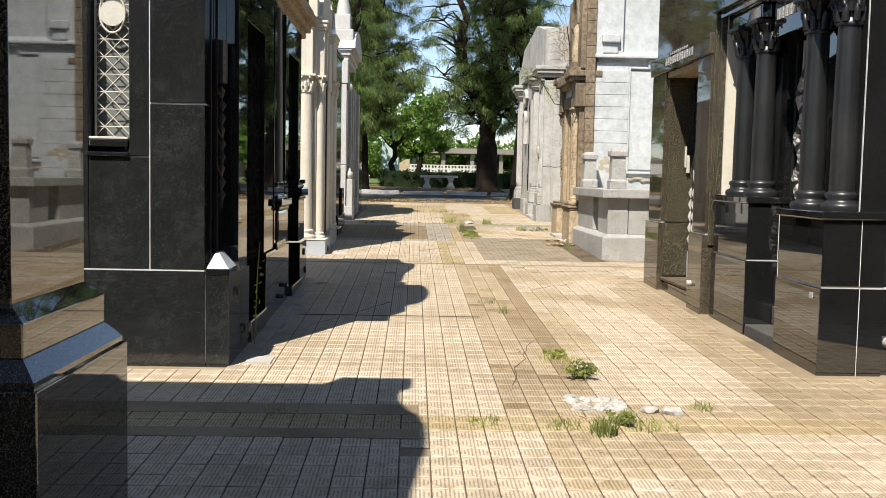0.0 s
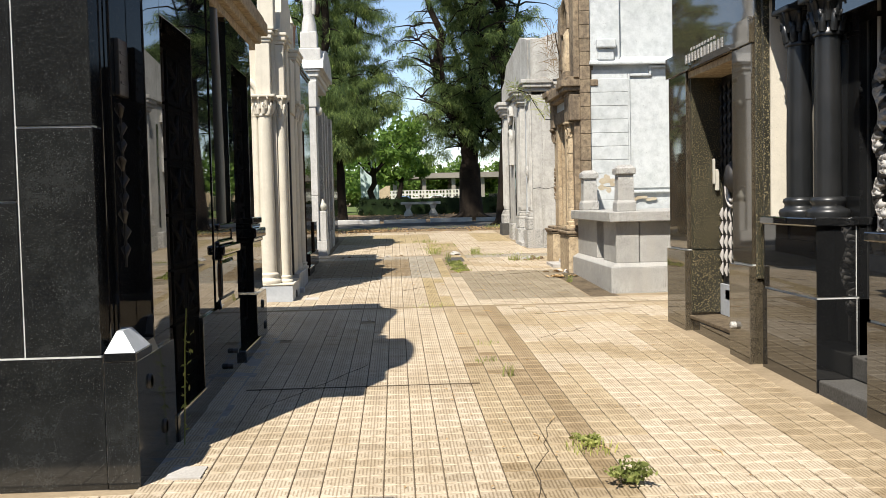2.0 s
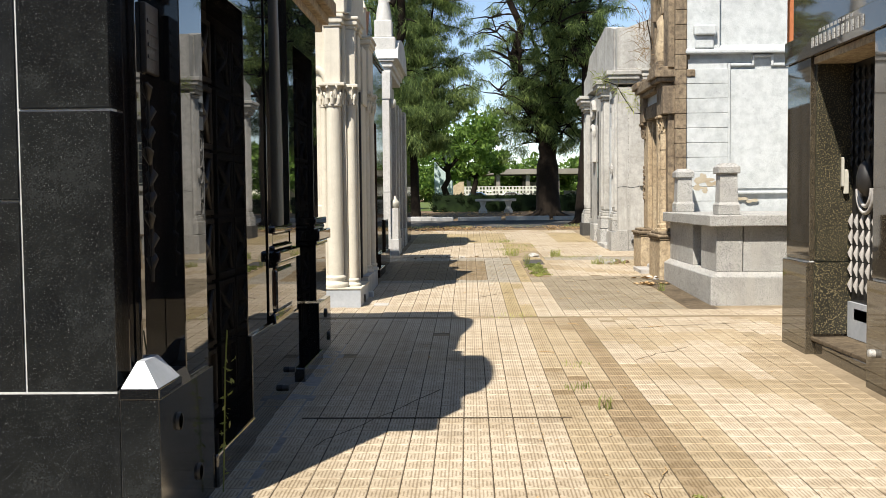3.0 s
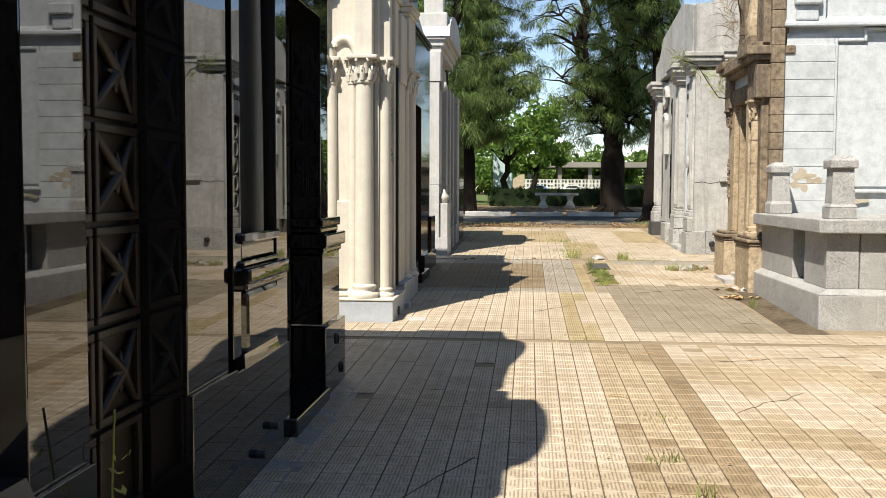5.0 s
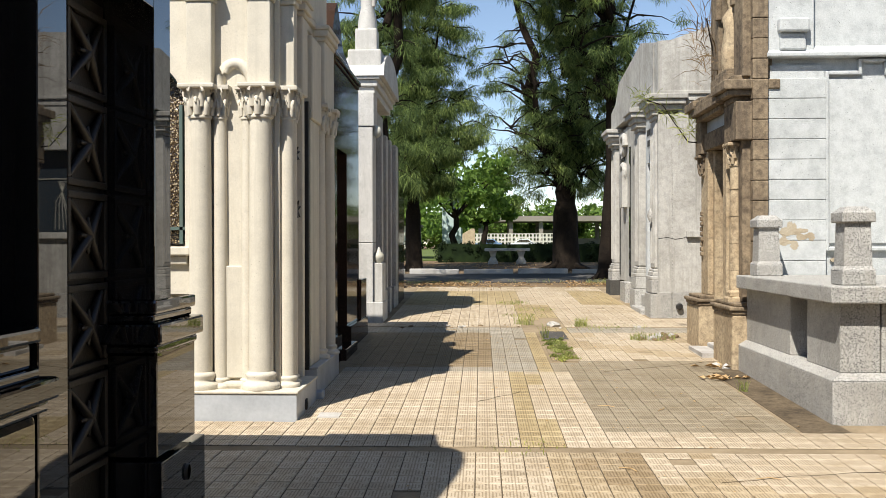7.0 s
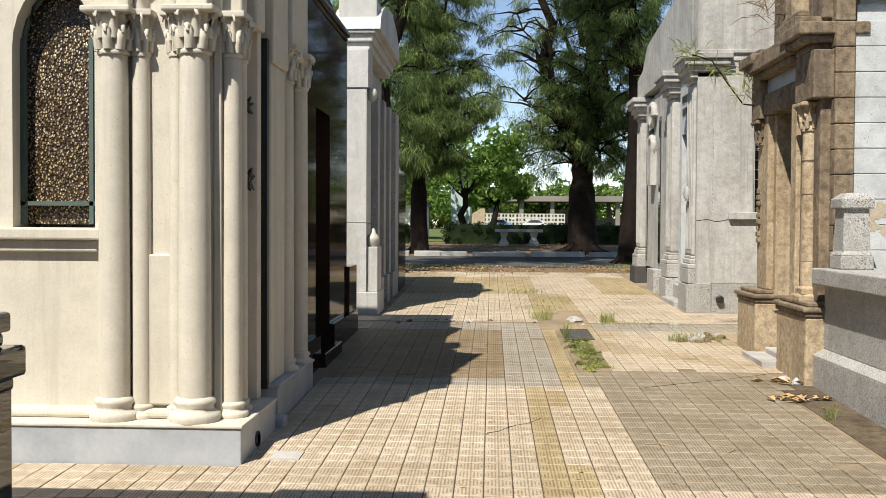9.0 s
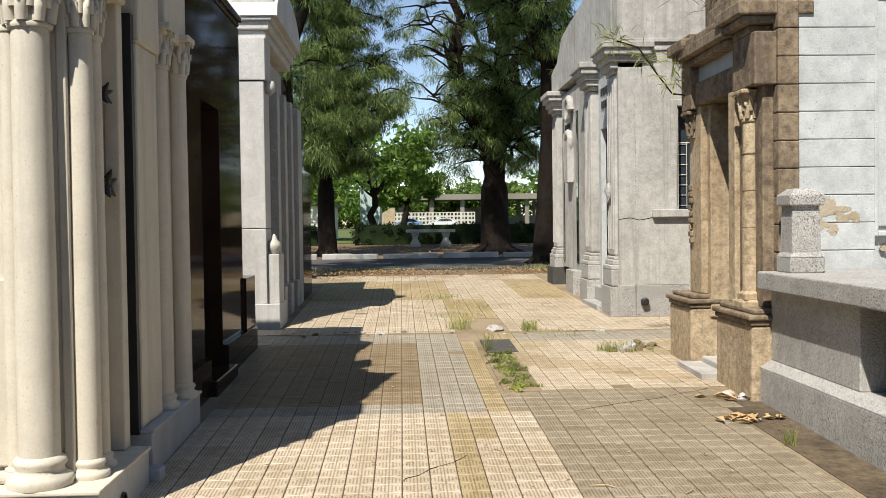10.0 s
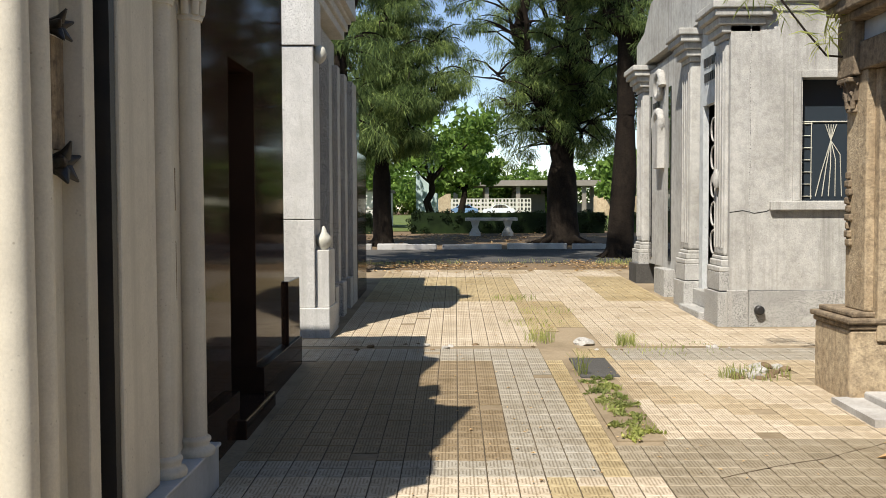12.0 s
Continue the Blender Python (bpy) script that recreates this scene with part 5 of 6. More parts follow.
part("plaque_relief", tube(B(), [(2.80, 21.86, 2.05), (2.79, 21.86, 2.15), (2.80, 21.86, 2.25)], [0.03, 0.06, 0.03], 6), GREY_GRANITE, r5)
part("recess_wall", bx(2.9, 3.1, 23.7, 26.1, 1.0, 3.9), GREY_RENDER, r5)
part("low_plinth", bx(2.76, 3.1, 24.35, 25.0, 0.4, 1.0, bevel=0.01), GREY_GRANITE, r5)
part("low_plinth", bx(2.72, 3.1, 26.12, 26.75, 0.4, 0.98, bevel=0.01), ASPHALT, r5)
for y in (24.55, 25.85):
    part("dark_glass_strip", bx(2.885, 2.9, y, y + 0.14, 1.1, 3.5), BLACK_GRANITE, r5)
for z, s in ((3.0, 1), (3.55, -1)):
    scroll((2.86, 25.2, z), 0.24, "x", s, GREY_RENDER, r5, 0.07, 1.4)
part("console", prism(B(), [(25.0, 2.4), (25.3, 2.4), (25.42, 3.0), (25.0, 3.1)], "x", 2.8, 2.92), GREY_RENDER, r5)
for k in range(5):
    part("letter", bx(2.89, 2.9, 25.3 + 0.1 * k, 25.36 + 0.1 * k, 3.3, 3.38), IRON, r5, "unreadable dark letter")

# ---- trees ----
def sprays(name, clumps, material, parent, strands, length, width, seed, droop=0.55, label=""):
    """Feathery foliage: from each (place, size) clump many thin hanging strands, each a narrow bent strip."""
    rs = np.random.RandomState(seed)
    n = len(clumps) * strands
    c = np.repeat(np.array([k[0] for k in clumps], float), strands, 0)
    s = np.repeat(np.array([k[1] for k in clumps], float), strands)
    o = rs.normal(size=(n, 3))
    o /= np.linalg.norm(o, axis=1)[:, None]
    root = c + o * (s * rs.rand(n) ** 0.6 * 0.8)[:, None] * np.array([1, 1, 0.75])
    way = o * np.array([0.55, 0.55, 0.3]) + rs.normal(size=(n, 3)) * 0.42
    way[:, 2] -= droop
    way /= np.linalg.norm(way, axis=1)[:, None]
    ln = length * (0.5 + rs.rand(n))
    mid = root + way * (ln * 0.5)[:, None]
    way2 = way.copy()
    way2[:, 2] -= 0.5
    way2 /= np.linalg.norm(way2, axis=1)[:, None]
    tip = mid + way2 * (ln * 0.5)[:, None]
    side = np.cross(way, rs.normal(size=(n, 3)))
    side /= np.linalg.norm(side, axis=1)[:, None] + 1e-9
    w = (width * (0.6 + 0.8 * rs.rand(n)))[:, None]
    v = np.stack([root - side * w * 0.5, root + side * w * 0.5, mid + side * w, mid - side * w, tip], 1).reshape(-1, 3)
    i = np.arange(n) * 5
    faces = [(a, a + 1, a + 2, a + 3) for a in i] + [(a + 3, a + 2, a + 4) for a in i]
    me = bpy.data.meshes.new(name)
    me.from_pydata(v.tolist(), [], faces)
    me.materials.append(material)
    ob = new(name, me)
    ob.parent = parent
    ob.matrix_parent_inverse = Matrix.Translation(-parent.location)
    return tagged(ob, label)


def leaves(name, clumps, material, parent, count, size, seed, flat=0.6):
    """Broad leaves: small bent diamonds scattered through clumps."""
    rs = np.random.RandomState(seed)
    n = len(clumps) * count
    c = np.repeat(np.array([k[0] for k in clumps], float), count, 0)
    s = np.repeat(np.array([k[1] for k in clumps], float), count)
    o = rs.normal(size=(n, 3))
    o /= np.linalg.norm(o, axis=1)[:, None]
    p = c + o * (s * rs.rand(n) ** 0.45)[:, None] * np.array([1, 1, flat])
    a, b = rs.normal(size=(n, 3)), rs.normal(size=(n, 3))
    a /= np.linalg.norm(a, axis=1)[:, None]
    b = np.cross(a, b)
    b /= np.linalg.norm(b, axis=1)[:, None]
    k = (size * (0.6 + 0.8 * rs.rand(n)))[:, None]
    v = np.stack([p - a * k, p + b * k * 0.45, p + a * k, p - b * k * 0.45], 1).reshape(-1, 3)
    i = np.arange(n) * 4
    me = bpy.data.meshes.new(name)
    me.from_pydata(v.tolist(), [], [(q, q + 1, q + 2, q + 3) for q in i])
    me.materials.append(material)
    ob = new(name, me)
    ob.parent = parent
    ob.matrix_parent_inverse = Matrix.Translation(-parent.location)
    return ob


def bent(p0, p1, rnd, n=6, sway=0.25, sag=0.0):
    """Points from p0 to p1 along a wavering line."""
    a, b = Vector(p0), Vector(p1)
    out = []
    for i in range(n + 1):
        f = i / n
        q = a.lerp(b, f) + Vector((rnd.uniform(-1, 1), rnd.uniform(-1, 1), rnd.uniform(-0.6, 0.6))) * sway * math.sin(math.pi * f)
        q.z += sag * math.sin(math.pi * f)
        out.append(q)
    return out


def evergreen(x, y, r, limbs, seed, label, strands=46, gaps=0.0, lean=(0, 0), fork=2.4, roots=True):
    """Dark trunk, limbs given as (end offset, start height, radius), branchlets and drooping sprays."""
    rnd = random.Random(seed)
    z = G(y) - 0.08
    t = thing("tree", (x, y, z), label, "tree", "feathery evergreens by the road")
    pts = [(x, y, z), (x + 0.03, y, z + 0.25), (x + lean[0] * 0.4, y, z + 0.9), (x + lean[0] * 0.8, y + lean[1], z + 1.8), (x + lean[0], y + lean[1], z + fork)]
    part("trunk", tube(B(), pts, [r * 1.35, r * 1.1, r, r * 0.95, r * 0.55], 16), SHADED_BARK, t)
    top = Vector(pts[-1])
    if roots:
        for k in range(7):
            a = k * 0.9 + rnd.random() * 0.4
            d = r * rnd.uniform(1.9, 3.2)
            part("root", tube(B(), [(x + r * 0.7 * math.cos(a), y + r * 0.7 * math.sin(a), z + 0.22), (x + d * 0.55 * math.cos(a), y + d * 0.55 * math.sin(a), z + 0.10), (x + d * math.cos(a + 0.2), y + d * math.sin(a + 0.2), z + 0.0)], [r * 0.3, r * 0.18, r * 0.07], 8), SHADED_BARK, t)
    clumps = []
    for (ex, ey, ez), h0, rl in limbs:
        start = top - Vector((0, 0, 0.55)) if h0 is None else Vector((x + lean[0], y + lean[1], z + h0))
        line = bent(start, (x + ex, y + ey, z + ez), rnd, 8, 0.3)
        part("limb", tube(B(), line, [rl * (1 - 0.75 * i / 8) for i in range(9)], 9), SHADED_BARK, t)
        br = B()
        for i in range(2, 9):
            for k in range(4):
                a, q = rnd.uniform(0, 6.28), rnd.uniform(0.4, 1.35)
                e = line[i] + Vector((q * math.cos(a), q * math.sin(a), rnd.uniform(-0.5, 0.5)))
                twig = bent(line[i], e, rnd, 4, 0.1, 0.15)
                tube(br, twig, [0.035, 0.028, 0.02, 0.014, 0.008], 5)
                for m in (2, 3, 4):
                    if rnd.random() > gaps:
                        clumps.append((tuple(twig[m] + Vector((rnd.uniform(-0.2, 0.2), rnd.uniform(-0.2, 0.2), rnd.uniform(-0.25, 0.1)))), rnd.uniform(0.24, 0.42)))
        part("twig_mass", br, SHADED_BARK, t)["kind"] = "stuff"
    sprays("crown", clumps, NEEDLE, t, int(strands * 1.7), 0.17, 0.0065, seed, 0.75, label="drooping feathery green sprays")
    return t


# the highest limbs, out of view, are added to shade verge, road and hedge
evergreen(2.75, 36.8, 0.40, [((-1.7, 0.3, 9.5), None, 0.25), ((-1.1, -0.5, 6.4), None, 0.2), ((0.3, 0.2, 12.5), None, 0.3), ((1.8, -1.0, 12.0), 6.0, 0.1), ((-1.4, -1.6, 11.5), 6.0, 0.1), ((-2.6, 0.5, 12.0), 7.0, 0.1), ((1.5, 0.3, 9.0), None, 0.24), ((2.2, -0.6, 5.4), 2.6, 0.13), ((-1.7, -0.6, 4.4), 2.7, 0.08), ((-0.8, 0.8, 8.0), None, 0.12), ((1.0, -1.2, 7.0), 2.9, 0.11), ((0.1, -1.5, 5.3), 2.8, 0.09), ((-1.5, -0.9, 3.6), 2.4, 0.06), ((1.5, -0.8, 3.7), 2.4, 0.06), ((-1.9, 0.2, 7.0), 3.4, 0.07), ((0.9, -0.4, 4.6), 2.5, 0.07)], 11, "tall dark evergreen with forked trunk and spreading roots", 100, 0.66)
evergreen(3.42, 31.9, 0.27, [((-0.4, 0.2, 12.0), None, 0.2), ((-2.2, -1.5, 11.5), 7.0, 0.1), ((-2.8, 0.8, 10.5), 6.6, 0.1), ((-1.0, -2.2, 10.5), 6.6, 0.1), ((0.8, 0.5, 7.5), None, 0.12), ((-1.3, 0.2, 8.2), 4.6, 0.1), ((-0.9, -0.8, 6.6), 4.2, 0.08), ((1.2, -0.6, 5.2), 3.6, 0.08), ((-1.6, 0.8, 7.0), 5.2, 0.08), ((-3.4, -0.6, 9.4), 7.4, 0.08), ((-2.4, -2.4, 9.2), 7.2, 0.08), ((-0.6, 1.6, 9.6), 7.0, 0.08), ((-3.2, 1.8, 9.8), 7.6, 0.08)], 23, "leaning evergreen trunk beside the grey mausoleum", 95, 0.5, (0.15, 0), 3.6)
evergreen(-1.95, 36.2, 0.24, [((0.1, 0, 12.0), None, 0.16), ((1.6, -0.6, 11.5), 6.5, 0.09), ((-1.2, -1.4, 10.5), 6.0, 0.09), ((-1.5, 0.3, 7.0), None, 0.1), ((0.9, -0.3, 7.8), 3.4, 0.09), ((1.5, -0.4, 4.4), 2.8, 0.07), ((-1.3, -0.4, 4.2), 2.4, 0.07), ((0.9, -0.9, 3.6), 2.2, 0.06), ((1.3, 0.1, 5.2), 3.6, 0.07), ((0.3, -0.8, 5.6), 3.4, 0.06), ((-0.2, -1.0, 3.3), 2.2, 0.05), ((0.5, 0.4, 8.6), 5.0, 0.08)], 37, "bushy evergreen with low drooping boughs by the kerb", 110, 0.22)
evergreen(-2.0, 28.4, 0.26, [((0.2, 0, 11.5), None, 0.16), ((1.7, -0.6, 9.6), 6.5, 0.1), ((2.7, 0.8, 10.2), 6.8, 0.1), ((0.3, 0.6, 9.0), 6.0, 0.1), ((3.7, -0.2, 11.0), 7.5, 0.1), ((-0.5, 1.2, 6.6), 4.4, 0.08), ((2.7, -1.5, 8.2), 6.6, 0.08), ((3.7, 1.2, 8.8), 6.8, 0.08), ((1.1, 2.6, 9.0), 6.4, 0.08), ((4.5, 3.0, 9.6), 7.0, 0.08), ((-1.2, 0.3, 6.0), None, 0.08)], 41, "bushy evergreen behind the mausoleum row", 90, 0.35)

# broad-leaved trees further off
def broadleaf(x, y, h, spread, seed, label, count=170, size=0.16):
    rnd = random.Random(seed)
    z = G(y) - 0.06
    t = thing("tree", (x, y, z), label, "tree", "leafy trees in the park")
    part("trunk", tube(B(), bent((x, y, z), (x + 0.2, y, z + h * 0.55), rnd, 5, 0.15), [0.22, 0.18, 0.16, 0.14, 0.12, 0.1], 9), SHADED_BARK, t)
    cl = []
    for k in range(26):
        a, q = rnd.uniform(0, 6.28), spread * math.sqrt(rnd.random())
        e = Vector((x + q * math.cos(a), y + q * math.sin(a), z + h * rnd.uniform(0.45, 1.0) - 0.12 * q))
        if k < 8:
            part("limb", tube(B(), bent((x + 0.1, y, z + h * 0.4), e, rnd, 4, 0.2), [0.07, 0.055, 0.04, 0.03, 0.015], 6), SHADED_BARK, t)
        cl.append((tuple(e), rnd.uniform(0.5, 0.95) * spread * 0.38))
    leaves("crown", cl, BROADLEAF, t, count, size, seed)
    return t


broadleaf(-1.2, 52, 4.8, 3.2, 5, "bright green leafy tree beyond the hedge")
broadleaf(0.2, 58, 4.4, 2.0, 6, "bright green leafy tree beyond the hedge", 150)
broadleaf(-6.5, 56, 6.5, 3.6, 7, "bright green leafy tree beyond the hedge", 150)
for k, (x, y, h, s) in enumerate(((11.5, 6, 9, 3.6), (10.5, 13, 8, 3.2), (11.5, 20, 9, 3.6))):
    broadleaf(x, y, h, s, 80 + k, "leafy tree behind the mausoleum row", 260, 0.2)
for k, (x, y, h, s) in enumerate(((22, 120, 7, 6), (34, 150, 9, 8), (12, 165, 7, 8), (-10, 150, 8, 8), (-2, 170, 7, 9), (46, 140, 7, 6))):
    broadleaf(x, y, h, s, 60 + k, "far dark green tree on the park's edge", 90, 0.5)

rw = random.Random(91)
woods = thing("woods", (10, 176, G(60) - 0.06), "far dark green belt of trees behind the pavilion", "woods")
woods["kind"] = "stuff"
leaves("foliage", [((x + rw.uniform(-1, 1), 176 + rw.uniform(-3, 3), G(60) + z * (5.2 + 2.0 * math.sin(x * 0.35) + (2.5 if x > 22 else 0))), 1.7) for x in range(-40, 62, 1) for z in (0.12, 0.4, 0.68, 0.92)], BROADLEAF, woods, 70, 0.42, 91)["kind"] = "stuff"

# ---- road edge, bench, hedges ----
for k in range(24):
    x, y = -9 + k * 0.78 + 0.05 * math.sin(k * 3), 34.4
    structure("kerb", bx(x, x + 0.74, y, y + 0.16, G(y) - 0.1, G(y) + 0.1 + 0.012 * math.sin(k * 5), bevel=0.02), KERB, "worn pale stone kerb along the road", "kerb")
zb = G(41)
b = thing("bench", (1.05, 41, zb - 0.06), "weathered white stone bench with two shaped feet", "bench")
part("seat", bx(0.25, 1.85, 40.78, 41.22, zb + 0.40, zb + 0.50, bevel=0.015), KERB, b)
for x in (0.55, 1.55):
    part("foot", frustum(frustum(bx(x - 0.17, x + 0.17, 40.85, 41.15, zb - 0.08, zb + 0.06, bevel=0.015), x - 0.15, x + 0.15, 40.88, 41.12, zb + 0.06, x - 0.08, x + 0.08, 40.9, 41.1, zb + 0.2), x - 0.08, x + 0.08, 40.9, 41.1, zb + 0.2, x - 0.14, x + 0.14, 40.86, 41.14, zb + 0.40), KERB, b)


def hedge(x0, x1, y, h, seed, label):
    t = thing("hedge", ((x0 + x1) / 2, y, G(y) - 0.06), label, "hedge", "clipped hedges behind the bench")
    rnd = random.Random(seed)
    part("branch_core", bx(x0 + 0.1, x1 - 0.1, y - 0.22, y + 0.22, G(y) - 0.06, G(y) + h * 0.86), HEDGE, t)
    n = int((x1 - x0) * 26)
    leaves("leaves", [((rnd.uniform(x0, x1), y + rnd.uniform(-0.3, 0.3), G(y) + rnd.uniform(0.05, h - 0.08)), 0.16) for k in range(n)], HEDGE, t, 90, 0.035, seed, 0.8)


hedge(-1.6, 4.9, 43.0, 0.72, 1, "clipped hedge behind the bench, tree shade in its leaf colour")
hedge(-6.5, -2.7, 43.0, 0.7, 2, "clipped hedge beside the lawn path, tree shade in its leaf colour")
hedge(5.4, 9.0, 43.5, 0.6, 3, "clipped hedge near the lawn, tree shade in its leaf colour")

# ---- far park buildings ----
FAR = G(60)
p = thing("pavilion", (12, 154, FAR - 0.06), "flat-roofed concrete pavilion on slender columns", "pavilion")
CONC = surface("far_concrete", (0.24, 0.215, 0.18), (0.16, 0.145, 0.12), 8, 0.3, 0.9, 0.1, 0.0)
part("roof", prism(B(), [(-1.0, FAR + 4.1), (20.5, FAR + 4.1), (23.4, FAR + 5.0), (23.0, FAR + 5.3), (20.5, FAR + 4.9), (-1.0, FAR + 4.9)], "y", 150, 162), CONC, p)
for x in (0, 4.5, 9, 13.5, 18.5, 21):
    for y in (151, 161):
        part("column", bx(x - 0.3, x + 0.3, y - 0.3, y + 0.3, FAR - 0.1, FAR + 4.15), CONC, p)
part("back_wall", bx(8.5, 13.5, 158, 158.4, FAR - 0.1, FAR + 3.0), CONC, p)
part("low_wall", bx(15, 21, 156, 156.4, FAR - 0.1, FAR + 1.6), CONC, p)
wl = thing("block_wall", (4, 146, FAR - 0.06), "pale perforated block wall by the car park", "wall")
for k in range(13):
    for j in range(4):
        w = B()
        x, z = -2.5 + k * 1.0, FAR - 0.06 + j * 0.58
        for a in ((0, 1.0, 0, 0.12), (0, 1.0, 0.46, 0.58), (0, 0.14, 0.12, 0.46), (0.86, 1.0, 0.12, 0.46), (0.42, 0.58, 0.12, 0.46)):
            box(w, x + a[0], x + a[1], 146, 146.3, z + a[2], z + a[3])
        part("openwork_block", w, LATTICE, wl)
hb = thing("house", (-1.4, 60, FAR - 0.06), "small pale green building by the car park", "house")
part("wall", bx(-1.95, -0.95, 58, 62, FAR - 0.1, FAR + 3.6), surface("pale_green_paint", (0.42, 0.52, 0.50), (0.34, 0.42, 0.4), 20, 1), hb)
part("roof", bx(-2.2, -0.8, 57.8, 62.2, FAR + 3.6, FAR + 3.8), CONC, hb)
wb = thing("house", (-7, 52, FAR - 0.06), "low white walled building half hidden by trees", "house")
part("wall", bx(-12, -3.0, 52, 57, FAR - 0.1, FAR + 1.5), surface("white_paint", (0.66, 0.64, 0.58), (0.56, 0.54, 0.48), 20, 1), wb)
part("roof", bx(-12.2, -2.9, 51.9, 57.2, FAR + 1.5, FAR + 1.62), CONC, wb)
part("wall_line", bx(-12, -3.01, 51.98, 52.1, FAR + 0.75, FAR + 0.79), CONC, wb)
rp = thing("ramp", (-1.3, 95, FAR - 0.06), "ochre sloping ramp wall", "wall")
part("wall", prism(B(), [(-2.3, FAR - 0.06), (-0.45, FAR - 0.06), (-0.45, FAR + 2.1), (-0.8, FAR + 2.1), (-2.3, FAR + 1.2)], "y", 95, 95.5), SAND_LIGHT, rp)
tk = thing("water_tank", (18.5, 126, FAR - 0.06), "squat ochre cylindrical tank beside the lawn", "tank")
for x in (17.6, 20.4):
    part("drum", lathe(B(), x, 126, [(1.3, FAR - 0.1), (1.3, FAR + 2.1), (1.2, FAR + 2.25), (0.2, FAR + 2.3)], 20), SAND_LIGHT, tk)


def car(x, y, paint, label):
    z = FAR - 0.06
    c = thing("car", (x, y, z), label, "car", "parked cars")
    prof = [(-2.05, 0.35), (-2.05, 0.72), (-1.9, 0.86), (-1.1, 0.95), (1.75, 0.98), (2.05, 0.85), (2.08, 0.4), (1.9, 0.28), (-1.9, 0.28)]
    part("body", prism(B(), [(x + u, z + v) for u, v in prof], "y", y - 0.82, y + 0.82), paint, c)
    cab = [(-1.1, 0.95), (-0.45, 1.42), (0.9, 1.45), (1.6, 0.98)]
    part("cabin", prism(B(), [(x + u, z + v) for u, v in cab], "y", y - 0.7, y + 0.7), paint, c)
    part("side_window", prism(B(), [(x + u, z + v) for u, v in ((-0.85, 1.0), (-0.35, 1.36), (0.8, 1.38), (1.3, 1.0))], "y", y - 0.712, y - 0.69), BLACK_GRANITE, c)
    for u in (-1.3, 1.3):
        w = part("wheel", tube(B(), [(x + u, y - 0.84, z + 0.3), (x + u, y - 0.62, z + 0.3)], [0.31, 0.31], 18), IRON, c)
        part("rim", tube(B(), [(x + u, y - 0.85, z + 0.3), (x + u, y - 0.83, z + 0.3)], [0.19, 0.19], 14), KERB, w)


def paint(name, c):
    return surface(name, c, c, 30, 2, 0.25, 0.02, 0.0, coat=0.5)


car(-2.7, 139, paint("blue_paint", (0.10, 0.17, 0.30)), "parked light blue hatchback")
car(0.9, 139.5, paint("sky_paint", (0.14, 0.23, 0.36)), "parked blue saloon in shade")
car(5.6, 138, paint("silver_paint", (0.6, 0.62, 0.64)), "parked silver estate car in the sun")

# ---- weeds, litter and rubble in the alley ----
def tuft(x, y, n, h, spread, seed, label, name="weed"):
    rs = random.Random(seed)
    bm = B()
    z = G(y) - 0.005
    for k in range(2 * n):
        a, q, l = rs.uniform(0, 6.28), spread * math.sqrt(rs.random()), h * rs.uniform(0.5, 1.2)
        px, py = x + q * math.cos(a), y + q * math.sin(a)
        ox, oy, w = rs.uniform(-0.5, 0.5) * l, rs.uniform(-0.5, 0.5) * l, rs.uniform(0.0014, 0.0034)
        b2 = rs.uniform(0, 3.14)
        dx, dy = w * math.cos(b2), w * math.sin(b2)
        v = [bm.verts.new(c) for c in ((px - dx, py - dy, z), (px + dx, py + dy, z), (px + ox * 0.4 + dx, py + oy * 0.4 + dy, z + l * 0.65), (px + ox * 0.4 - dx, py + oy * 0.4 - dy, z + l * 0.65), (px + ox, py + oy, z + l))]
        bm.faces.new((v[0], v[1], v[2], v[3])), bm.faces.new((v[3], v[2], v[4]))
    me = bpy.data.meshes.new(name)
    bm.to_mesh(me)
    bm.free()
    me.materials.append(WEED)
    return tagged(new(name, me), label, "weed", "", "stuff")


def leafy_weed(x, y, h, n, seed, label, spread=0.12):
    rs = random.Random(seed)
    t = thing("weed", (x, y, G(y) - 0.005), label, "weed", "weeds between the tiles")
    st = B()
    cl = []
    for k in range(n):
        e = Vector((x + rs.uniform(-spread, spread), y + rs.uniform(-spread, spread), G(y) + h * rs.uniform(0.4, 1)))
        rope(st, [(x + rs.uniform(-0.03, 0.03), y + rs.uniform(-0.03, 0.03), G(y) - 0.005), tuple((Vector((x, y, G(y))) + e) / 2 + Vector((0, 0, 0.01))), tuple(e)], 0.003, 4)
        for f in (0.5, 0.75, 1.0):
            cl.append((tuple(Vector((x, y, G(y) + 0.01)).lerp(e, f)), 0.035))
    part("stem", st, WEED, t)
    leaves("leaf", cl, WEED, t, 7, 0.018, seed)["kind"] = "stuff"


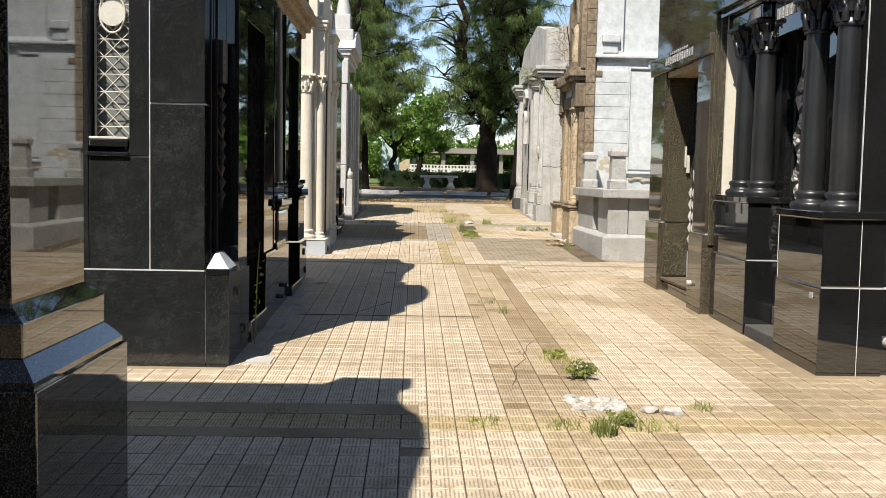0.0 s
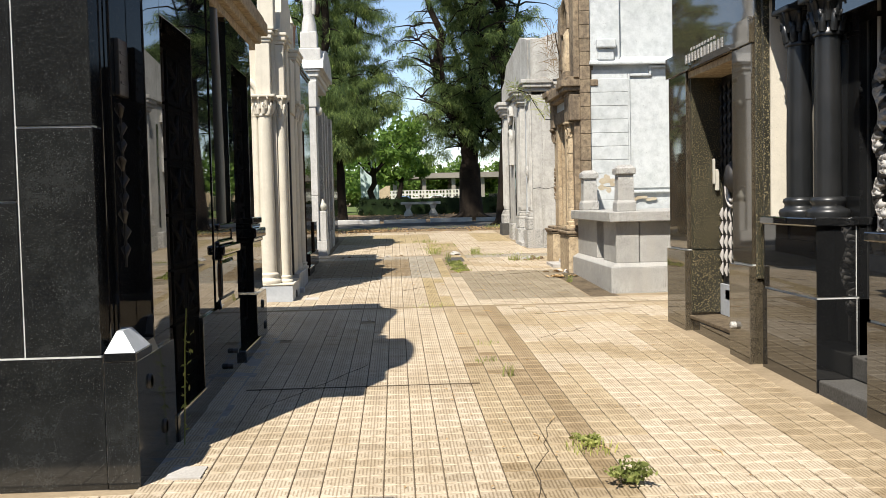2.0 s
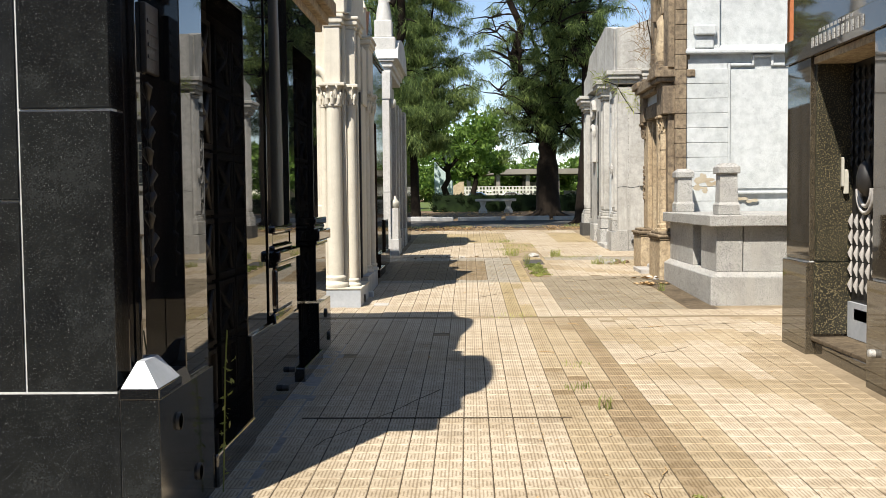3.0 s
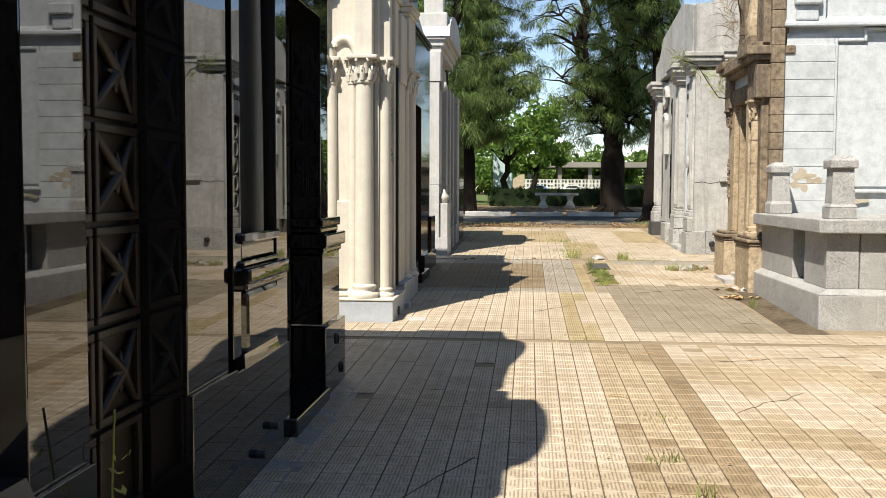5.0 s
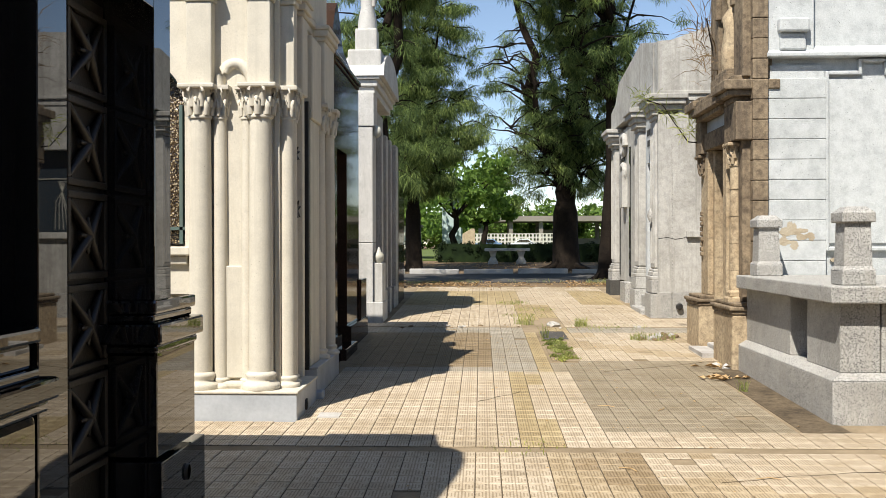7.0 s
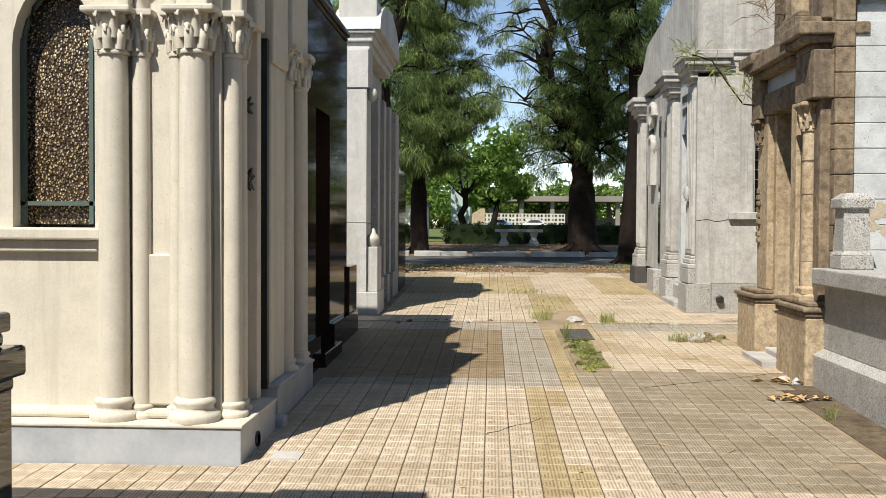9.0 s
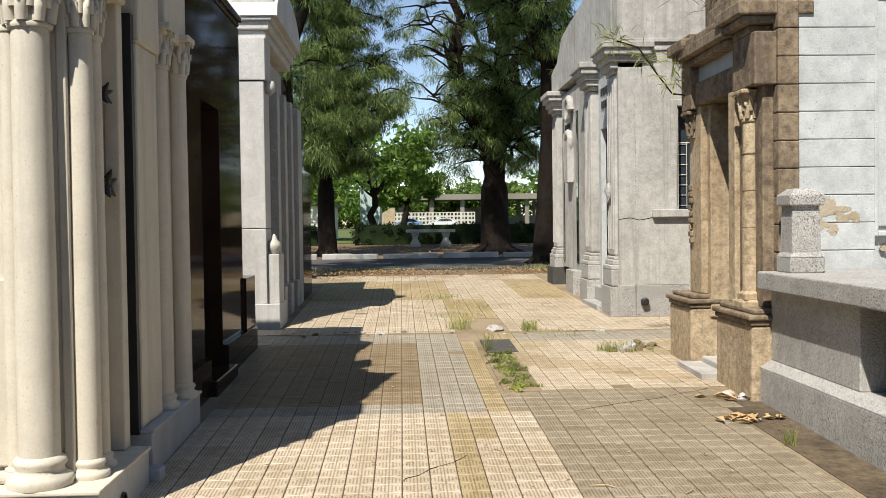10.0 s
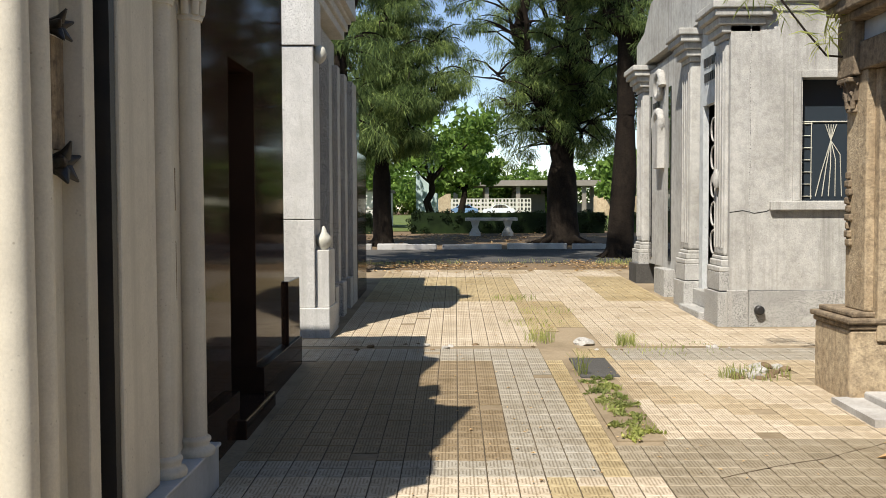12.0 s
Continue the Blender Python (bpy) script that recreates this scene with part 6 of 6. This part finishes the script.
for k, (x, y, n, h, s) in enumerate(((1.08, 7.0, 36, 0.06, 0.14), (1.05, 5.12, 60, 0.11, 0.08), (1.35, 5.25, 45, 0.05, 0.14), (1.75, 5.65, 26, 0.05, 0.08), (0.85, 5.25, 30, 0.05, 0.1), (0.42, 5.3, 30, 0.04, 0.1), (0.82, 10.4, 18, 0.04, 0.12), (0.85, 9.0, 14, 0.1, 0.05), (0.75, 9.6, 20, 0.05, 0.1), (-0.7, 5.5, 25, 0.05, 0.15), (1.05, 17.3, 70, 0.035, 0.15), (1.06, 17.9, 70, 0.035, 0.15), (1.05, 18.4, 60, 0.04, 0.14), (0.95, 18.95, 14, 0.2, 0.05), (0.75, 20.6, 50, 0.15, 0.15), (1.55, 20.4, 60, 0.13, 0.1), (0.8, 21.8, 60, 0.05, 0.35), (1.0, 22.8, 60, 0.05, 0.4), (0.7, 24.0, 60, 0.08, 0.3), (2.35, 18.9, 70, 0.09, 0.25), (2.1, 18.8, 40, 0.1, 0.1), (2.45, 15.2, 16, 0.12, 0.05), (1.7, 20.1, 40, 0.05, 0.4), (0.4, 13.05, 40, 0.03, 0.3), (2.0, 20.2, 60, 0.04, 0.5), (-0.3, 30.0, 60, 0.08, 0.5), (-1.3, 29.8, 70, 0.08, 0.5), (3.0, 29.6, 110, 0.12, 0.5), (1.5, 30.3, 40, 0.06, 0.9))):
    tuft(x, y, n, h, s, 100 + k, "small green grass weed growing from a joint")
leafy_weed(1.13, 6.42, 0.11, 13, 5, "bushy dark green weed beside the broken tile", 0.11)
leafy_weed(1.18, 5.3, 0.06, 9, 6, "low leafy weed beside the rubble", 0.12)
leafy_weed(1.1, 7.1, 0.05, 7, 8, "low leafy weed in a tile joint", 0.12)
for k in range(12):
    leafy_weed(1.0 + 0.1 * (k % 2), 17.02 + 0.155 * k, 0.022, 5, 30 + k, "mat of low leafy weeds in an open bed", 0.1)
# slender weed by the black doorway and pine sprig on the brown cornice
w = thing("weed", (-1.2, 7.38, G(7.38)), "tall slender weed against the black granite step", "weed")
part("stem", rope(B(), [(-1.2, 7.38, G(7.38) - 0.01), (-1.19, 7.39, 0.5), (-1.18, 7.38, 0.75), (-1.16, 7.36, 0.98)], 0.004, 5), WEED, w)
leaves("leaf", [((-1.19 + 0.004 * k, 7.385, 0.3 + 0.06 * k), 0.04) for k in range(10)], WEED, w, 3, 0.018, 77)["kind"] = "stuff"
s = thing("sapling", (2.62, 17.9, 3.0), "thin pine seedling growing out of the brown cornice", "plant")
part("stem", rope(B(), [(2.75, 18.25, 2.9), (2.62, 18.3, 2.92), (2.5, 18.45, 3.15), (2.38, 18.6, 3.4), (2.2, 18.7, 3.48)], 0.008, 6), SHADED_BARK, s)
sprays("needles", [((2.42, 18.55, 3.3), 0.14), ((2.22, 18.7, 3.5), 0.2), ((2.1, 18.72, 3.5), 0.16), ((2.62, 18.3, 3.05), 0.14), ((2.66, 18.28, 3.2), 0.12)], WEED, s, 40, 0.16, 0.005, 15, 0.0)
d = thing("dry_plant", (2.85, 17.6, 3.5), "dry brown twigs growing over the cornice", "plant")
part("twigs", rope(B(), [(2.85, 17.7, 3.34), (2.8, 17.8, 3.9), (2.75, 17.9, 4.3)], 0.01, 5), SHADED_BARK, d)
sprays("needles", [((2.8, 17.7 + 0.05 * k, 3.6 + 0.1 * k), 0.3) for k in range(8)], surface("dry_twig", (0.22, 0.15, 0.08), (0.15, 0.1, 0.06), 30, 4), d, 26, 0.3, 0.005, 18, -0.6)


def pebble(x, y, r, seed, mat, label, flat=0.5, name="rubble"):
    bm = B()
    bmesh.ops.create_icosphere(bm, subdivisions=2, radius=r)
    rs = random.Random(seed)
    off = Vector((rs.random() * 9, rs.random() * 9, 0))
    for v in bm.verts:
        v.co *= 1 + 0.5 * noise.noise(v.co / r * 1.1 + off)
        v.co.z *= flat
        v.co += Vector((x, y, G(y) + r * flat * 0.5 - 0.012))
    return tagged(finish(name, bm, mat), label, "rubble", "loose rubble on the alley")


# broken concrete patch with cracked flags
rs = random.Random(12)
for k in range(26):
    x, y = 1.0 + 0.07 * (k % 5) + rs.uniform(-0.02, 0.02), 5.62 + 0.065 * (k // 5) + rs.uniform(-0.02, 0.02)
    pebble(x, y, rs.uniform(0.03, 0.05), k, RUBBLE, "cracked pale concrete lump in the broken paving", 0.45)
pebble(1.42, 5.58, 0.06, 50, RUBBLE, "pale rounded stone beside the weeds", 0.6)
pebble(1.54, 5.55, 0.07, 51, RUBBLE, "pale rounded stone beside the weeds", 0.5)
pebble(1.17, 20.5, 0.11, 52, RUBBLE, "pale flat stone among weeds", 0.4)
for k in range(18):
    pebble(rs.uniform(-1.0, 2.5), rs.uniform(20.0, 20.5), rs.uniform(0.015, 0.04), 60 + k, RUBBLE if k % 2 else SOIL, "small loose stone on the pavement joint", 0.6)
for k in range(14):
    pebble(rs.uniform(2.1, 2.65), rs.uniform(18.6, 19.3), rs.uniform(0.03, 0.07), 90 + k, SOIL if k % 2 else RUBBLE, "small rubble at the brown mausoleum's foot", 0.6)
for k, (x, y) in enumerate(((2.72, 17.45), (2.8, 17.5), (2.62, 16.5), (2.55, 16.62))):
    pebble(x, y, 0.045, 120 + k, KERB, "fallen plaster lump by the doorway", 0.8)
DRY = surface("dry_leaf", (0.42, 0.28, 0.14), (0.55, 0.40, 0.22), 40, 6, 0.8)


def litter(x, y, n, sx, sy, seed, size, label):
    """A drift of curled dry leaves, one thing."""
    r2_ = random.Random(seed)
    bm = B()
    for k in range(n):
        px, py, a, q = x + r2_.gauss(0, sx), y + r2_.gauss(0, sy), r2_.uniform(0, 6.28), size * r2_.uniform(0.5, 1.3)
        z = G(py) + 0.004 + r2_.random() * 0.015
        u, w = Vector((math.cos(a), math.sin(a), 0)) * q, Vector((-math.sin(a), math.cos(a), 0)) * q * 0.45
        c = Vector((px, py, z))
        v = [bm.verts.new(t_) for t_ in (c - u, c + w + Vector((0, 0, q * 0.4)), c + u, c - w + Vector((0, 0, q * 0.3)), c)]
        for i in range(4):
            bm.faces.new((v[i], v[(i + 1) % 4], v[4]))
    me = bpy.data.meshes.new("fallen_leaves")
    bm.to_mesh(me)
    bm.free()
    me.materials.append(DRY)
    return tagged(new("fallen_leaves", me), label, "leaf litter", "", "stuff")


litter(2.42, 15.85, 26, 0.12, 0.05, 1, 0.055, "small drift of curled dry leaves on the tiles")
litter(2.5, 16.55, 14, 0.08, 0.06, 2, 0.05, "dry leaves at the tomb's corner")
litter(-0.6, 29.2, 420, 0.9, 0.5, 3, 0.045, "dry brown leaves drifted along the verge")
litter(2.6, 29.3, 260, 0.5, 0.5, 4, 0.045, "dry brown leaves drifted along the verge")
litter(0.9, 10, 240, 0.8, 4.0, 5, 0.013, "scattered bits of dry leaf on the alley")
litter(0.8, 19, 300, 0.8, 3.0, 6, 0.015, "scattered bits of dry leaf on the alley")
litter(-0.3, 38.5, 500, 2.2, 1.5, 7, 0.05, "brown leaf litter under the park trees")
for k in range(12):
    x, y, a = rs.uniform(0.2, 2.4), rs.uniform(5, 16), rs.uniform(0, 3)
    tagged(finish("twig", rope(B(), [(x, y, G(y) + 0.006), (x + 0.06 * math.cos(a), y + 0.06 * math.sin(a), G(y) + 0.012), (x + 0.14 * math.cos(a + 0.3), y + 0.14 * math.sin(a + 0.3), G(y) + 0.006)], 0.0032, 5), DRY), "thin dry brown twig lying on the tiles", "twig", "twigs on the alley")
rk = random.Random(5)
for x0, y0, x1, y1 in ((1.3, 16.2, 2.5, 16.9), (0.65, 6.2, 0.95, 7.6), (1.5, 12.2, 2.6, 12.5), (0.1, 14.6, 0.5, 15.1), (-0.9, 8.1, -0.2, 9.6), (1.3, 10.6, 1.9, 11.2)):
    line = [(x0 + (x1 - x0) * i / 9 + rk.uniform(-0.025, 0.025), y0 + (y1 - y0) * i / 9 + rk.uniform(-0.025, 0.025)) for i in range(10)]
    structure("crack", rope(B(), [(x, y, G(y) + 0.0005) for x, y in line], 0.003, 5), GROUT, "thin wandering crack across the tiles", "crack")
for y0, y1 in ((4.98, 5.15), (5.44, 5.66)):
    structure("cement_band", slope_slab(-1.9, 0.05, y0, y1, 0.003, 0.02), DIRT, "smooth dusty cement band across the alley", "cement")
structure("expansion_joint", slope_slab(-1.06, 0.62, 8.765, 8.79, 0.003, 0.02), GROUT, "dark open joint across the tiles", "joint")
structure("manhole_slab", slope_slab(0.93, 1.24, 18.85, 19.68, 0.006, 0.03), ASPHALT, "dark cement inspection slab in the paving", "slab")
structure("stained_cement", slope_slab(2.42, 2.76, 13.45, 16.5, -0.003, 0.03), DAMP, "dark stained cement along the low tomb", "cement")
structure("open_bed", slope_slab(0.90, 1.2, 16.95, 18.8, 0.002, 0.03), DIRT, "weedy soil bed where tiles are missing", "soil")
structure("gutter", slope_slab(-1.25, -1.07, 6.95, 11.42, -0.001, 0.03), surface("smooth_cement", (0.30, 0.29, 0.27), (0.2, 0.19, 0.17), 40, 3, 0.6, 0.2, 0.2, mottle=0.3), "smooth grey cement strip along the black tombs", "cement")
structure("marble_chip", slope_slab(-1.16, -0.98, 6.72, 6.92, 0.008, 0.02), KERB, "pale marble chip set in the paving", "slab")
structure("marble_chip", slope_slab(-1.12, -0.95, 13.95, 14.12, 0.008, 0.02), KERB, "pale marble chip set in the paving", "slab")

# ---- tiles, last ----
T = TILE


def zone(x, y):
    """Which tile lies at x, y; None where there is bare cement."""
    h = noise.noise(Vector((x * 1.3, y * 0.9, 3.1)))
    if y < 5.15:
        return OCHRE_TILE if 0.75 < x < 1.5 and h > -0.25 else CREAM_TILE
    if 5.18 < y < 5.42:
        return YELLOW_TILE if h > -0.35 else WORN_TILE
    if 12.86 < y < 13.04 or 20.15 < y < 20.3:
        return None
    if y < 12.9:
        if x < 0.62:
            return CREAM_TILE
        if x < 1.0:
            return WORN_TILE if h < -0.2 else (OCHRE_TILE if h > -0.05 else STRIP_TILE)
        if x < 1.24:
            return STRIP_TILE if y > 6.4 else WORN_TILE
        if x < 2.3 and y < 9:
            return CREAM_TILE if y > 5.8 and h < 0.42 - (0.34 if x < 1.5 and y > 7.2 else 0.0) else OCHRE_TILE
        if x < 1.6 and h > 0.05:
            return OCHRE_TILE
        if x < 2.3:
            return CREAM_TILE if h < 0.2 else OCHRE_TILE
        return WORN_TILE if y < 11 else (CREAM_TILE if h < 0.1 else OCHRE_TILE)
    if y < 16.28:
        if x < 0.46:
            return CREAM_TILE if (x < -0.1 or h < 0.25) else ASH_TILE
        if x < 0.76:
            return YELLOW_TILE if x < 0.62 or h > 0 else CREAM_TILE
        if x < 1.06:
            return CREAM_TILE
        return GREY_TILE if x < 2.42 and y > 13.5 else (CREAM_TILE if y < 13.5 else None)
    if y < 16.58 and x < 0.75:
        return ASH_TILE
    if y < 19.6:
        if x < 0.22:
            return BROWN_TILE
        if x < 0.68:
            return ASH_TILE
        if x < 0.9:
            return YELLOW_TILE if x < 0.82 else CREAM_TILE
        if x < 1.24 and y > 16.9:
            return None
        if y < 16.95:
            return GREY_TILE if x < 2.5 else None
        return CREAM_TILE if h < 0.06 else OCHRE_TILE
    if y < 23.9:
        if 0.65 < x < 1.3:
            return None if h < 0.0 and y < 21.5 else YELLOW_TILE
        return CREAM_TILE if y > 20.2 else ASH_TILE
    if y < 27.2:
        return CREAM_TILE if 0.85 < x < 1.9 else YELLOW_TILE
    return CREAM_TILE if h < 0.1 else OCHRE_TILE


def covered(x, y):
    """True where a building or a slab takes the tile's place."""
    if x < -1.22:
        return not (4.2 < y < 6.55 or 11.5 < y < 13.75 or 19.6 < y < 20.8)
    if x > 2.7:
        return not (y < 6.5 or 11.55 < y < 13.7 or 18.8 < y < 21.45)
    return False


def tile_verts(cx, cy, h, jit):
    a, b, t = T / 2 - 0.0035, T / 2 - 0.008, 0.0
    out = []
    for (u, w) in ((-1, -1), (1, -1), (1, 1), (-1, 1)):
        out.append((cx + u * a, cy + w * a, G(cy + w * a) - 0.018))
    for (u, w) in ((-1, -1), (1, -1), (1, 1), (-1, 1)):
        out.append((cx + u * a, cy + w * a, G(cy + w * a) + h - 0.003 + jit[0] * u + jit[1] * w))
    for (u, w) in ((-1, -1), (1, -1), (1, 1), (-1, 1)):
        out.append((cx + u * b, cy + w * b, G(cy + w * b) + h + jit[0] * u + jit[1] * w))
    return out


TF = [(0, 1, 5, 4), (1, 2, 6, 5), (2, 3, 7, 6), (3, 0, 4, 7), (4, 5, 9, 8), (5, 6, 10, 9), (6, 7, 11, 10), (7, 4, 8, 11), (8, 9, 10, 11)]
base = {}
for m in (STRIP_TILE, WORN_TILE, CREAM_TILE, OCHRE_TILE, GREY_TILE, ASH_TILE, BROWN_TILE, YELLOW_TILE):
    me = bpy.data.meshes.new("tile")
    me.from_pydata([(x, y, z) for x, y, z in [(p[0], p[1], p[2]) for p in tile_verts(0, 0, 0, (0, 0))]], [], TF)
    me.materials.append(m)
    base[m.name] = me
rs = random.Random(77)
rest = {}
gv, gf = [], []
for j in range(int(29.0 / T)):
    y = -0.4 + j * T
    for i in range(-15, 35):
        x = -0.96 + i * T + T / 2
        if covered(x, y):
            continue
        z = zone(x, y)
        if z is None or rs.random() < 0.004:
            continue
        o = len(gv)
        gv.extend((x + u * T / 2, y + w * T / 2, G(y + w * T / 2) - 0.0055) for u, w in ((-1, -1), (1, -1), (1, 1), (-1, 1)))
        gf.append((o, o + 1, o + 2, o + 3))
        h, jit = rs.uniform(-0.0015, 0.0015), (rs.uniform(-0.0008, 0.0008), rs.uniform(-0.0008, 0.0008))
        if -0.97 < x < 0.86 and 6.9 < y < 10.7:
            ob = new("tile", base[z.name])
            ob.location = (x, y, G(y) + h)
            ob.parent = PAVEMENT
            continue
        rest.setdefault(z.name, ([], [], z))
        V, Fc, _ = rest[z.name]
        o = len(V)
        V.extend(tile_verts(x, y, h, jit))
        Fc.extend(tuple(q + o for q in f) for f in TF)
for k, (V, Fc, z) in rest.items():
    me = bpy.data.meshes.new("tiles")
    me.from_pydata(V, [], Fc)
    me.materials.append(z)
    ob = tagged(new("tiles", me), "worn ridged cement tiles of the alley", "", "", "stuff")
    ob.parent = PAVEMENT

me = bpy.data.meshes.new("grout")
me.from_pydata(gv, [], gf)
me.materials.append(GROUT)
ob = tagged(new("grout", me), "dark dirt in the tile joints", "", "", "stuff")
ob.parent = PAVEMENT
